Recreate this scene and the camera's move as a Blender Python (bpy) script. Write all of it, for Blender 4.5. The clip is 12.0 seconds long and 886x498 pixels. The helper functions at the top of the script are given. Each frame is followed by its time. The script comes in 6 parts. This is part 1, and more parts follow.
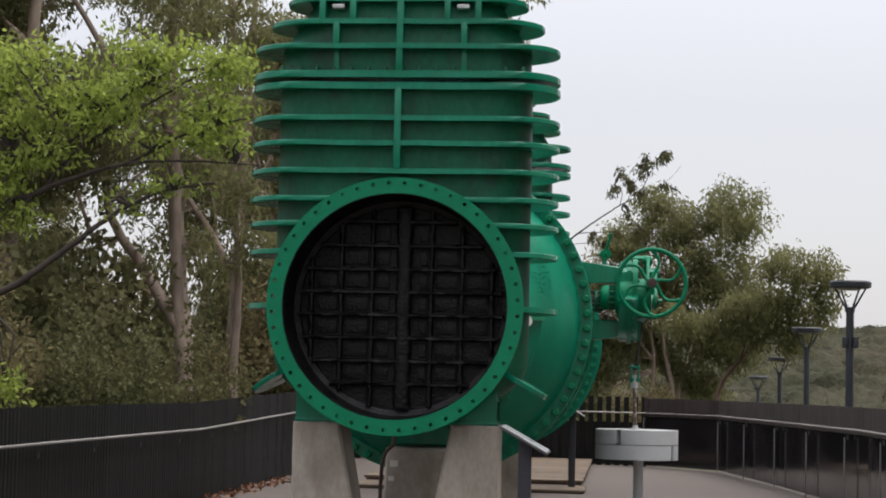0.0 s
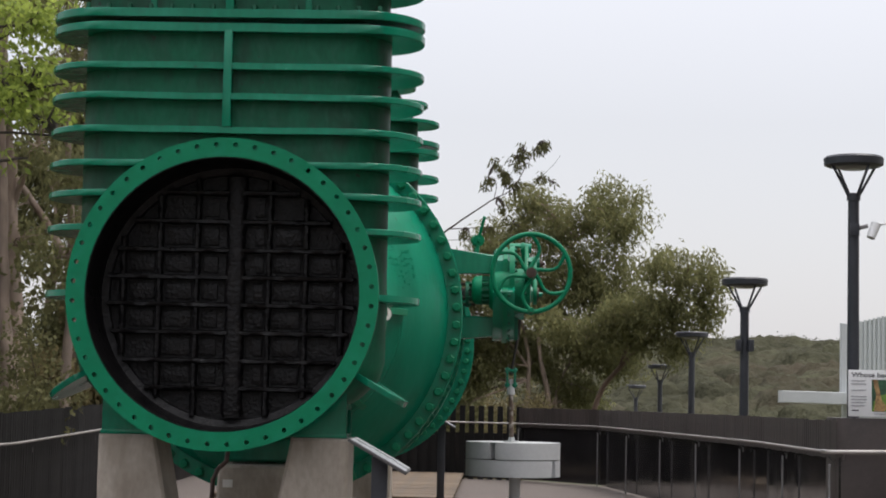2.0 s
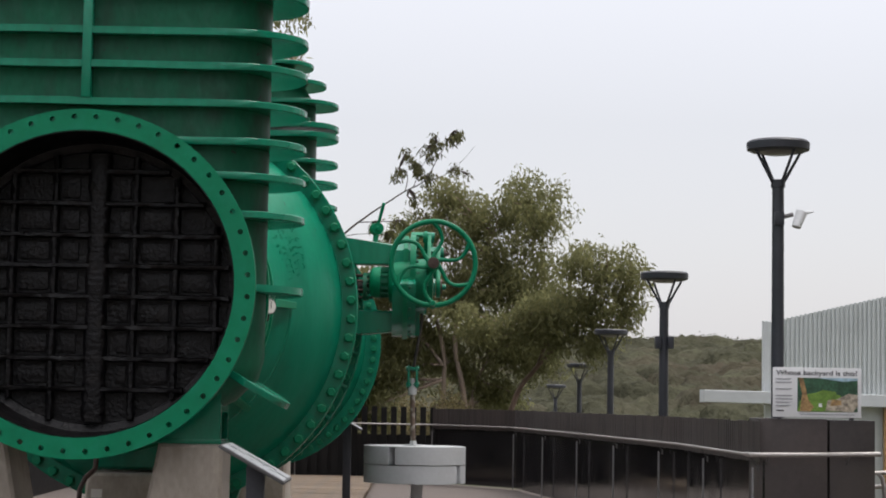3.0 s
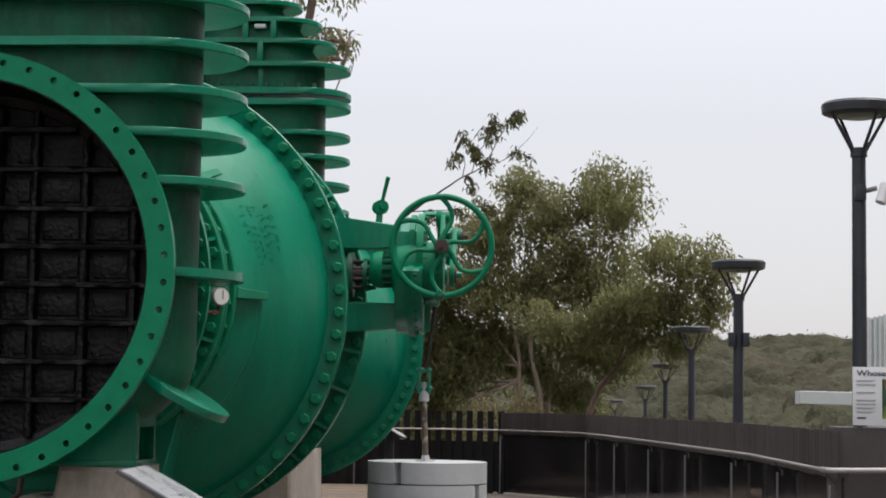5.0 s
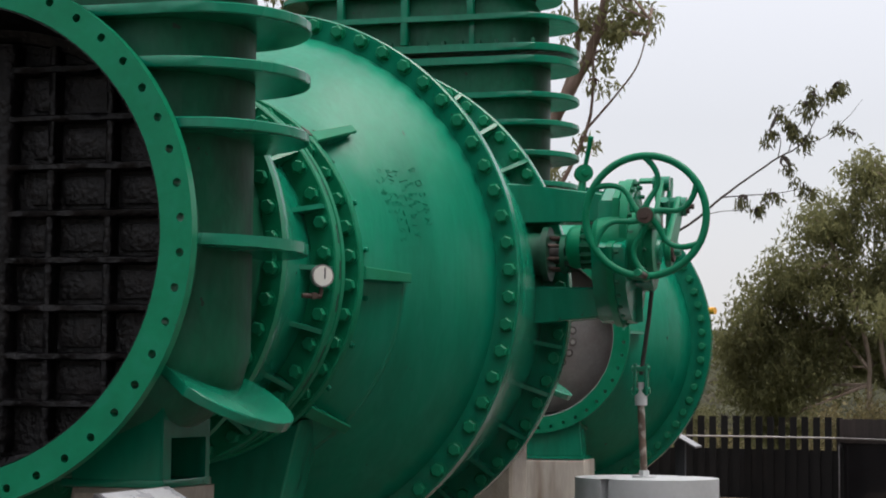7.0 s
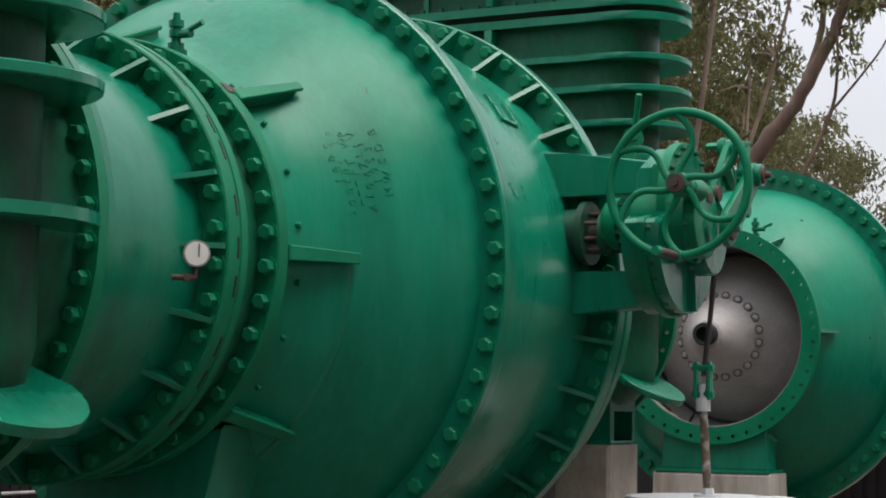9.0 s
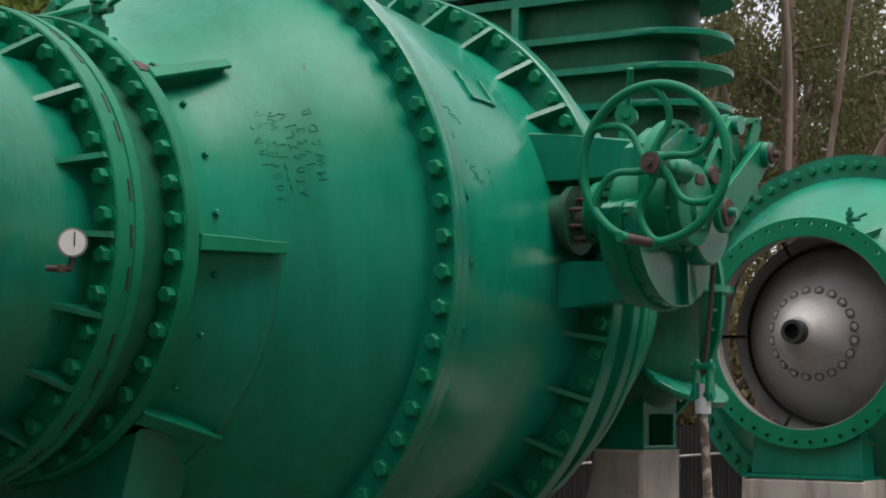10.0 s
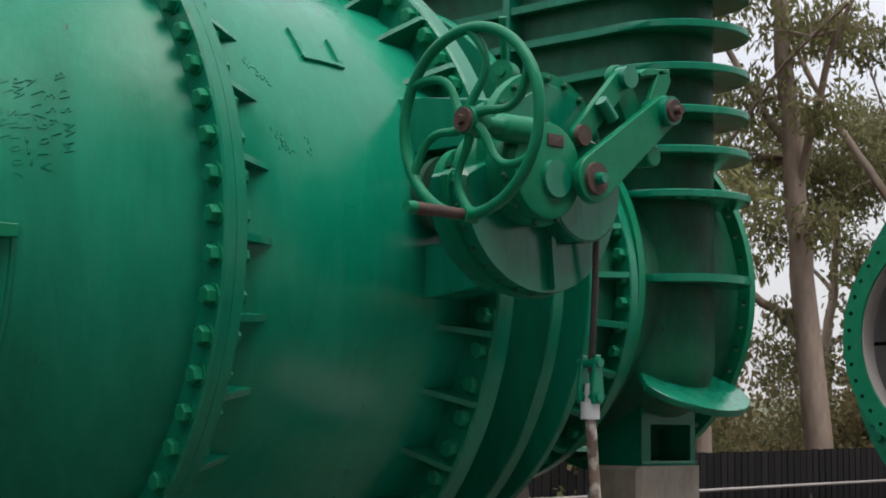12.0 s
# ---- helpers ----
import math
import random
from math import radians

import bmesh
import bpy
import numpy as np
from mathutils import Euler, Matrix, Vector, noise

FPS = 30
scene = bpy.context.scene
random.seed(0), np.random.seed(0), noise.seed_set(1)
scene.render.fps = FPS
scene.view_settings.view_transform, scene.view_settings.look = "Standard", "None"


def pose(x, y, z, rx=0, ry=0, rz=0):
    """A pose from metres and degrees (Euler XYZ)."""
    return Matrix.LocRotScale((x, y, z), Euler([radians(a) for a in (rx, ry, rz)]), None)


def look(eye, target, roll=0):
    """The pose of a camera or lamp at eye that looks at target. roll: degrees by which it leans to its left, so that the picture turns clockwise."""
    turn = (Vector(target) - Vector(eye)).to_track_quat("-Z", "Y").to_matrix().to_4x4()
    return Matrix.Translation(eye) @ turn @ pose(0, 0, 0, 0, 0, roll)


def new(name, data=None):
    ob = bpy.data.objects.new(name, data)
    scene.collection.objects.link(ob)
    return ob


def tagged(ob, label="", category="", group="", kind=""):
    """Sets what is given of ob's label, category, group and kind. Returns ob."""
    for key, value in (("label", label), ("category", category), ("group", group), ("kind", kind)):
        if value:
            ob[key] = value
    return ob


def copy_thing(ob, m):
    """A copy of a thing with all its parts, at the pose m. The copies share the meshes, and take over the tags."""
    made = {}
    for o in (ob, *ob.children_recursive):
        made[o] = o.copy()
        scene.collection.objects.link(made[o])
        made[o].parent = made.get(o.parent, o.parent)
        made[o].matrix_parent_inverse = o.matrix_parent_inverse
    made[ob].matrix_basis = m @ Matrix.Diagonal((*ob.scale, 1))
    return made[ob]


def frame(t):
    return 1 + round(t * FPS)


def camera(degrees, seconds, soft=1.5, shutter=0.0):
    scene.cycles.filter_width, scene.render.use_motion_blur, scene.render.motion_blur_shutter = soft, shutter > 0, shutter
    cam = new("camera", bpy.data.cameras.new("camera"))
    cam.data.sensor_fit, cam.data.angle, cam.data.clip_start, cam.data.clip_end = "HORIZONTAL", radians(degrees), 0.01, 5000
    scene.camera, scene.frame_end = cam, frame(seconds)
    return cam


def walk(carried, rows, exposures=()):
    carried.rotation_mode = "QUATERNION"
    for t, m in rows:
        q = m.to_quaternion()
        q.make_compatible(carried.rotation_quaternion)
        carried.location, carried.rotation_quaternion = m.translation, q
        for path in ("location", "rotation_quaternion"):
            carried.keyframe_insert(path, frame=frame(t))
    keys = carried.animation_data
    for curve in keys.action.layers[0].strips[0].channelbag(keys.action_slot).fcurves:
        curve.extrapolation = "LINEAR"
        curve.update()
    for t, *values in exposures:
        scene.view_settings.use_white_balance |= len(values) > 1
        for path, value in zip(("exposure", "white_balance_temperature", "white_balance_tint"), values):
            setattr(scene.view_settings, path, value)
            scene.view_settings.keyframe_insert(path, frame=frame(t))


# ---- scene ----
cam = camera(26.9, 12.0, soft=1.9)
PATH = [
    (0, (1.81, -14.555, 1.501), (1.615, -12.57, 1.648), 1.3),
    (0.5, (1.776, -13.874, 1.462), (1.637, -11.885, 1.616), 1.3),
    (1, (1.788, -13.237, 1.466), (1.679, -11.246, 1.622), 0.9),
    (1.5, (1.796, -12.624, 1.449), (1.707, -10.633, 1.608), 0.9),
    (2, (1.793, -12.012, 1.461), (1.734, -10.019, 1.623), 1.2),
    (2.5, (1.875, -11.408, 1.453), (1.863, -9.414, 1.617), 1.0),
    (3, (1.991, -10.81, 1.467), (2.014, -8.817, 1.631), 1.0),
    (3.2, (2.053, -10.581, 1.477), (2.088, -8.588, 1.64), 1.0),
    (4.8, (2.618, -8.77, 1.529), (2.55, -6.778, 1.693), 0.8),
    (5, (2.668, -8.512, 1.527), (2.576, -6.52, 1.69), 0.8),
    (5.5, (2.814, -7.845, 1.515), (2.646, -5.859, 1.682), 0.6),
    (6, (3.031, -7.288, 1.532), (2.736, -5.317, 1.7), 0.7),
    (6.5, (3.32, -6.774, 1.55), (2.909, -4.824, 1.713), 0.8),
    (7, (3.612, -6.223, 1.524), (3.102, -4.296, 1.689), 0.6),
    (7.2, (3.718, -5.981, 1.508), (3.17, -4.065, 1.677), 0.4),
    (8.8, (4.75, -4.357, 1.519), (3.901, -2.554, 1.692), 0.6),
    (9, (4.895, -4.176, 1.516), (4.009, -2.391, 1.687), 0.8),
    (9.5, (5.201, -3.61, 1.524), (4.226, -1.873, 1.694), 0.9),
    (10, (5.517, -3.056, 1.532), (4.44, -1.379, 1.702), 0.8),
    (10.5, (5.794, -2.463, 1.553), (4.626, -0.848, 1.718), 1.0),
    (11, (6.081, -1.858, 1.551), (4.833, -0.304, 1.718), 0.8),
    (11.5, (6.339, -1.259, 1.525), (5.013, 0.228, 1.703), 0.9),
    (12, (6.64, -0.715, 1.466), (5.224, 0.684, 1.662), 0.5),
]
walk(cam, [(t, look(e, g, r)) for t, e, g, r in PATH])

# ---- sky and light: a bright overcast day ----
world = bpy.data.worlds.new("overcast_sky")
scene.world = world
world.use_nodes = True
wn = world.node_tree
wn.nodes.clear()
w_out = wn.nodes.new("ShaderNodeOutputWorld")
w_add = wn.nodes.new("ShaderNodeAddShader")
w_sky = wn.nodes.new("ShaderNodeTexSky")
w_sky.sky_type = "NISHITA"
w_sky.sun_disc = False
w_sky.sun_elevation = radians(67)
w_sky.sun_rotation = radians(93)
w_sky.dust_density = 4.0
w_b1 = wn.nodes.new("ShaderNodeBackground")
w_b1.inputs["Strength"].default_value = 0.05
w_b2 = wn.nodes.new("ShaderNodeBackground")
w_b2.inputs["Color"].default_value = (0.80, 0.785, 0.812, 1)
# an overcast dome, brighter overhead than at the horizon
w_tc = wn.nodes.new("ShaderNodeTexCoord")
w_sep = wn.nodes.new("ShaderNodeSeparateXYZ")
w_map = wn.nodes.new("ShaderNodeMapRange")
w_map.inputs["From Min"].default_value, w_map.inputs["From Max"].default_value = 0.15, 1.0
w_map.inputs["To Min"].default_value, w_map.inputs["To Max"].default_value = 0.83, 2.35
wn.links.new(w_tc.outputs["Generated"], w_sep.inputs[0])
wn.links.new(w_sep.outputs["Z"], w_map.inputs["Value"])
wn.links.new(w_map.outputs["Result"], w_b2.inputs["Strength"])
wn.links.new(w_sky.outputs["Color"], w_b1.inputs["Color"])
wn.links.new(w_b1.outputs[0], w_add.inputs[0])
wn.links.new(w_b2.outputs[0], w_add.inputs[1])
wn.links.new(w_add.outputs[0], w_out.inputs["Surface"])

sun_data = bpy.data.lights.new("sun", "SUN")
sun_data.energy = 2.6
sun_data.angle = radians(42)
sun_data.color = (1.0, 0.97, 0.93)
sun = new("sun", sun_data)
sun.matrix_world = look((0, 0, 0), (-0.42, 0.03, -1.0))

# ---- materials ----
def mat(name, base, rough=0.6, metal=0.0, var=0.25, scale=3.0, fine=40.0, bump=0.0, bump_scale=60.0,
        stain=None, stain_amt=0.0, stain_scale=1.2, spec=0.5, by_object=0.0, stretch=(1, 1, 1), island=0.0, bump_dist=0.01,
        fade=None, fade_amt=0.0, chips=None, chip_at=0.70, dents=0.0):
    """A procedural surface: two scales of tone, an optional stain colour and fine relief."""
    m = bpy.data.materials.new(name)
    m.use_nodes = True
    nt = m.node_tree
    b = nt.nodes["Principled BSDF"]
    tc = nt.nodes.new("ShaderNodeTexCoord")
    mp = nt.nodes.new("ShaderNodeMapping")
    mp.inputs["Scale"].default_value = stretch
    nt.links.new(tc.outputs["Object"], mp.inputs["Vector"])

    def noise_tex(sc, detail=4.0):
        n = nt.nodes.new("ShaderNodeTexNoise")
        n.inputs["Scale"].default_value = sc
        n.inputs["Detail"].default_value = detail
        nt.links.new(mp.outputs["Vector"], n.inputs["Vector"])
        return n

    def ramp(src, lo, hi, p0=0.3, p1=0.7):
        r = nt.nodes.new("ShaderNodeMapRange")
        r.inputs["From Min"].default_value, r.inputs["From Max"].default_value = p0, p1
        r.inputs["To Min"].default_value, r.inputs["To Max"].default_value = lo, hi
        nt.links.new(src, r.inputs["Value"])
        return r.outputs["Result"]

    big, small = noise_tex(scale), noise_tex(fine, 6.0)
    f1 = ramp(big.outputs["Fac"], 1 - var, 1 + var)
    f2 = ramp(small.outputs["Fac"], 1 - var * 0.6, 1 + var * 0.6)
    mul = nt.nodes.new("ShaderNodeMath")
    mul.operation = "MULTIPLY"
    nt.links.new(f1, mul.inputs[0])
    nt.links.new(f2, mul.inputs[1])
    fac = mul.outputs[0]
    if by_object or island:
        if by_object:
            oi = nt.nodes.new("ShaderNodeObjectInfo")
            rnd = ramp(oi.outputs["Random"], 1 - by_object, 1 + by_object, 0, 1)
        else:
            ge = nt.nodes.new("ShaderNodeNewGeometry")
            rnd = ramp(ge.outputs["Random Per Island"], 1 - island, 1 + island, 0, 1)
        m2 = nt.nodes.new("ShaderNodeMath")
        m2.operation = "MULTIPLY"
        nt.links.new(fac, m2.inputs[0])
        nt.links.new(rnd, m2.inputs[1])
        fac = m2.outputs[0]
    vm = nt.nodes.new("ShaderNodeVectorMath")
    vm.operation = "SCALE"
    vm.inputs[0].default_value = base
    nt.links.new(fac, vm.inputs["Scale"])
    col = vm.outputs["Vector"]
    if stain:
        s = noise_tex(stain_scale, 8.0)
        mix = nt.nodes.new("ShaderNodeMix")
        mix.data_type = "RGBA"
        nt.links.new(ramp(s.outputs["Fac"], 0.0, stain_amt, 0.5, 0.68), mix.inputs[0])
        nt.links.new(col, mix.inputs[6])
        mix.inputs[7].default_value = (*stain, 1)
        col = mix.outputs[2]
    if fade:
        s2 = noise_tex(12.0, 5.0)
        s2.inputs["Distortion"].default_value = 0.6
        mix = nt.nodes.new("ShaderNodeMix")
        mix.data_type = "RGBA"
        nt.links.new(ramp(s2.outputs["Fac"], 0.0, fade_amt, 0.48, 0.72), mix.inputs[0])
        nt.links.new(col, mix.inputs[6])
        mix.inputs[7].default_value = (*fade, 1)
        col = mix.outputs[2]
    if chips:
        s3 = nt.nodes.new("ShaderNodeTexNoise")
        s3.inputs["Scale"].default_value, s3.inputs["Detail"].default_value = 16.0, 9.0
        nt.links.new(tc.outputs["Object"], s3.inputs["Vector"])
        mix = nt.nodes.new("ShaderNodeMix")
        mix.data_type = "RGBA"
        nt.links.new(ramp(s3.outputs["Fac"], 0.0, 0.85, chip_at, chip_at + 0.02), mix.inputs[0])
        nt.links.new(col, mix.inputs[6])
        mix.inputs[7].default_value = (*chips, 1)
        col = mix.outputs[2]
    nt.links.new(col, b.inputs["Base Color"])
    b.inputs["Metallic"].default_value = metal
    nt.links.new(ramp(big.outputs["Fac"], max(rough - 0.08, 0.02), min(rough + 0.1, 1)), b.inputs["Roughness"])
    b.inputs["Specular IOR Level"].default_value = spec
    if bump:
        bn = noise_tex(bump_scale, 6.0)
        bp = nt.nodes.new("ShaderNodeBump")
        bp.inputs["Strength"].default_value = bump
        bp.inputs["Distance"].default_value = bump_dist
        nt.links.new(bn.outputs["Fac"], bp.inputs["Height"])
        nt.links.new(bp.outputs["Normal"], b.inputs["Normal"])
        if dents:
            dn = nt.nodes.new("ShaderNodeTexNoise")
            dn.inputs["Scale"].default_value, dn.inputs["Detail"].default_value = 5.0, 3.0
            nt.links.new(tc.outputs["Object"], dn.inputs["Vector"])
            bp2 = nt.nodes.new("ShaderNodeBump")
            bp2.inputs["Strength"].default_value, bp2.inputs["Distance"].default_value = dents, 0.02
            nt.links.new(dn.outputs["Fac"], bp2.inputs["Height"])
            nt.links.new(bp.outputs["Normal"], bp2.inputs["Normal"])
            nt.links.new(bp2.outputs["Normal"], b.inputs["Normal"])
    return m


GREEN = mat("green_enamel", (0.0022, 0.162, 0.090), spec=0.38, rough=0.22, var=0.13, scale=1.6, fine=22, bump=0.12, bump_scale=35,
            stain=(0.008, 0.085, 0.05), stain_amt=0.4, stain_scale=2.6, stretch=(1, 1, 0.22),
            fade=(0.012, 0.20, 0.125), fade_amt=0.35, chips=(0.035, 0.05, 0.035), chip_at=0.73, dents=0.22)
GREEN_SATIN = mat("green_enamel_satin", (0.0022, 0.182, 0.102), spec=0.23, rough=0.34, var=0.12, scale=1.4, fine=26, bump=0.14, bump_scale=35,
                  stain=(0.006, 0.095, 0.055), stain_amt=0.4, stain_scale=2.2, stretch=(1, 1, 0.2),
                  fade=(0.018, 0.22, 0.14), fade_amt=0.42, chips=(0.03, 0.055, 0.04), chip_at=0.74, dents=0.2)
GREEN_GLOSS = mat("green_enamel_gloss", (0.0022, 0.190, 0.107), spec=0.32, rough=0.22, var=0.10, scale=1.6, fine=22, bump=0.10, bump_scale=35,
                  stain=(0.006, 0.10, 0.055), stain_amt=0.3, stain_scale=2.0, stretch=(1, 1, 0.2),
                  fade=(0.018, 0.22, 0.14), fade_amt=0.45, chips=(0.03, 0.05, 0.035), chip_at=0.74, dents=0.2)
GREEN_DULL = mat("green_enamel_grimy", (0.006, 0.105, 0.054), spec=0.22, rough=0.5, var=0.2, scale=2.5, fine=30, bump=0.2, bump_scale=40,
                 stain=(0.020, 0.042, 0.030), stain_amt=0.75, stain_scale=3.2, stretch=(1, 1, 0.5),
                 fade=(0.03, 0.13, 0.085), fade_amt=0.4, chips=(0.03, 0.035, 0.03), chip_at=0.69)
GREEN_EDGE = mat("green_enamel_fresh", (0.0025, 0.165, 0.078), spec=0.18, rough=0.38, var=0.10, scale=3, fine=40, bump=0.08, bump_scale=50,
                 stain=(0.006, 0.10, 0.05), stain_amt=0.3, stain_scale=5,
                 fade=(0.014, 0.20, 0.12), fade_amt=0.3, chips=(0.03, 0.045, 0.032), chip_at=0.72)
BLACK = mat("black_bitumen", (0.0034, 0.0030, 0.0036), spec=0.22, rough=0.34, var=0.5, scale=6, fine=60, bump=1.0, bump_scale=40,
            stain=(0.018, 0.015, 0.014), stain_amt=0.4, stain_scale=14)
CONCRETE = mat("cast_concrete", (0.37, 0.325, 0.275), rough=0.85, var=0.18, scale=2.0, fine=35, bump=0.35, bump_scale=80,
               stain=(0.17, 0.14, 0.11), stain_amt=0.7, stain_scale=3.2, stretch=(1, 1, 0.5))
CONCRETE_RUN = mat("rust_streaked_concrete", (0.40, 0.36, 0.31), rough=0.85, var=0.15, scale=2.5, fine=35, bump=0.35, bump_scale=80,
                   stain=(0.13, 0.085, 0.055), stain_amt=0.9, stain_scale=4.5, stretch=(1, 1, 0.14))
GREY_PAINT = mat("grey_paint", (0.46, 0.47, 0.48), rough=0.5, var=0.06, scale=3, fine=30, bump=0.05)
SILVER = mat("aluminium_paint", (0.40, 0.375, 0.36), rough=0.6, metal=0.0, var=0.12, scale=2.5, fine=30, bump=0.08,
             stain=(0.22, 0.18, 0.15), stain_amt=0.4, stain_scale=3)
RUBBER = mat("black_rubber", (0.015, 0.015, 0.016), rough=0.5, var=0.3, scale=6, fine=60, bump=0.1)
RUST = mat("rusty_brown_steel", (0.062, 0.036, 0.029), rough=0.7, var=0.35, scale=9, fine=60, bump=0.3)
FENCE = mat("dark_fence_steel", (0.0075, 0.0068, 0.0068), spec=0.2, rough=0.62, var=0.3, scale=2.0, fine=20, bump=0.15, by_object=0.35,
            stain=(0.028, 0.023, 0.02), stain_amt=0.5, stain_scale=1.5)
FENCE_BROWN = mat("dark_brown_cladding", (0.040, 0.031, 0.029), rough=0.5, var=0.2, scale=1.5, fine=20, bump=0.15,
                  stain=(0.075, 0.06, 0.05), stain_amt=0.5, stain_scale=1.2, by_object=0.25)
FENCE_PANEL = mat("gloss_black_panel", (0.014, 0.013, 0.014), rough=0.12, var=0.3, scale=1.5, fine=20)
RAIL = mat("brushed_handrail", (0.42, 0.39, 0.37), rough=0.38, metal=0.6, var=0.12, scale=8, fine=40)
POST_WHITE = mat("pale_galvanised_post", (0.22, 0.21, 0.21), rough=0.5, metal=0.3, var=0.15, scale=6, fine=40)
BRACKET = mat("dull_steel_bracket", (0.06, 0.058, 0.058), rough=0.55, metal=0.2, var=0.2, scale=8, fine=40)
LAMP = mat("charcoal_lamp_paint", (0.028, 0.030, 0.038), rough=0.45, var=0.2, scale=4, fine=40)
LAMP_LENS = mat("lamp_lens", (0.22, 0.205, 0.19), rough=0.3, var=0.05)
ASPHALT = mat("pale_worn_asphalt", (0.104, 0.086, 0.076), rough=0.9, var=0.14, scale=0.7, fine=90, bump=0.5, bump_scale=140,
              stain=(0.10, 0.085, 0.075), stain_amt=0.5, stain_scale=0.8)
SOIL = mat("dry_grass_soil", (0.075, 0.072, 0.038), rough=0.95, var=0.35, scale=0.15, fine=4, bump=0.6, bump_scale=8,
           stain=(0.05, 0.07, 0.03), stain_amt=0.7, stain_scale=0.05)
TIMBER = mat("weathered_deck_timber", (0.118, 0.086, 0.057), rough=0.8, var=0.2, scale=2, fine=30, bump=0.3, by_object=0.2,
             stain=(0.13, 0.09, 0.06), stain_amt=0.5, stain_scale=3, stretch=(6, 1, 6))


# ---- building helpers ----
ZC = 2.12  # height of the common pipe axis, which runs along y


def part(name, bm, material, parent=None, label="", smooth=35):
    """Links a bmesh as one mesh object, under a thing or a part."""
    bmesh.ops.recalc_face_normals(bm, faces=bm.faces[:])
    me = bpy.data.meshes.new(name)
    bm.to_mesh(me)
    bm.free()
    if smooth:
        me.shade_smooth()
        me.set_sharp_from_angle(angle=radians(smooth))
    me.materials.append(material)
    ob = new(name, me)
    if parent:
        ob.parent = parent
    return tagged(ob, label)


def again(src, parent, m, name=None):
    """One more object on the same mesh, at m in its parent."""
    ob = new(name or src.name.split(".")[0], src.data)
    ob.parent = parent
    ob.matrix_basis = m
    return ob


def thing(name, label, category, at=(0, 0, 0), group="", kind=""):
    ob = new(name)
    ob.location = at
    ob.empty_display_size = 0.1
    return tagged(ob, label, category, group, kind)


def box(bm, c, s, m=None, bev=0.0):
    r = bmesh.ops.create_cube(bm, size=1.0, matrix=(m or Matrix()) @ Matrix.Translation(c) @ Matrix.Diagonal((*s, 1)))
    if bev:
        es = {e for v in r["verts"] for e in v.link_edges}
        bmesh.ops.bevel(bm, geom=list(es), offset=bev, segments=2, affect="EDGES", profile=0.6)
    return bm


def rod(bm, a, b, r0, r1=None, seg=12, caps=True):
    a, b = Vector(a), Vector(b)
    d = b - a
    m = Matrix.Translation((a + b) / 2) @ d.to_track_quat("Z", "Y").to_matrix().to_4x4()
    bmesh.ops.create_cone(bm, cap_ends=caps, segments=seg, radius1=r0, radius2=r0 if r1 is None else r1, depth=d.length, matrix=m)
    return bm


def lathe(bm, prof, seg=96, closed=True, z=ZC, a0=0.0, a1=360.0):
    """Turns (y, r) points about the pipe axis; closed: the outline closes on itself."""
    full = a1 - a0 >= 360
    n = seg if full else seg + 1
    rows = []
    for i in range(n):
        a = radians(a0 + (a1 - a0) * i / seg)
        rows.append([bm.verts.new((r * math.cos(a), y, z + r * math.sin(a))) for y, r in prof])
    k = len(prof)
    for i in range(seg):
        p, q = rows[i], rows[(i + 1) % n]
        for j in range(k if closed else k - 1):
            bm.faces.new((p[j], p[(j + 1) % k], q[(j + 1) % k], q[j]))
    return bm


def tube(bm, pts, r, seg=10, close=False):
    """A round bar swept along points; r: one radius or one for each point."""
    pts = [Vector(p) for p in pts]
    n = len(pts)
    rr = r if isinstance(r, (list, tuple)) else [r] * n
    rings, up = [], Vector((0, 0, 1))
    for i, p in enumerate(pts):
        d = (pts[(i + 1) % n] - pts[i - 1]) if close else (pts[min(i + 1, n - 1)] - pts[max(i - 1, 0)])
        d.normalize()
        s = d.cross(up)
        if s.length < 1e-3:
            s = d.cross(Vector((1, 0, 0)))
        s.normalize()
        u = s.cross(d)
        up = u
        rings.append([bm.verts.new(p + rr[i] * (s * math.cos(2 * math.pi * k / seg) + u * math.sin(2 * math.pi * k / seg))) for k in range(seg)])
    for i in range(n if close else n - 1):
        a, b = rings[i], rings[(i + 1) % n]
        for k in range(seg):
            bm.faces.new((a[k], a[(k + 1) % seg], b[(k + 1) % seg], b[k]))
    if not close:
        bm.faces.new(rings[0][::-1])
        bm.faces.new(rings[-1])
    return bm


def prism(bm, outline, lo, hi, axis="y", m=None, bev=0.0):
    """A flat outline given thickness along an axis. Outline: (x, z) for y, (y, z) for x, (x, y) for z."""
    def at(u, v, w):
        p = {"y": (u, w, v), "x": (w, u, v), "z": (u, v, w)}[axis]
        return (m @ Vector(p)) if m else p
    a = [bm.verts.new(at(u, v, lo)) for u, v in outline]
    b = [bm.verts.new(at(u, v, hi)) for u, v in outline]
    n = len(outline)
    fs = [bm.faces.new(a[::-1]), bm.faces.new(b)]
    for i in range(n):
        fs.append(bm.faces.new((a[i], a[(i + 1) % n], b[(i + 1) % n], b[i])))
    if bev:
        es = {e for f in fs[:2] for e in f.edges}
        bmesh.ops.bevel(bm, geom=list(es), offset=bev, segments=1, affect="EDGES")
    return bm


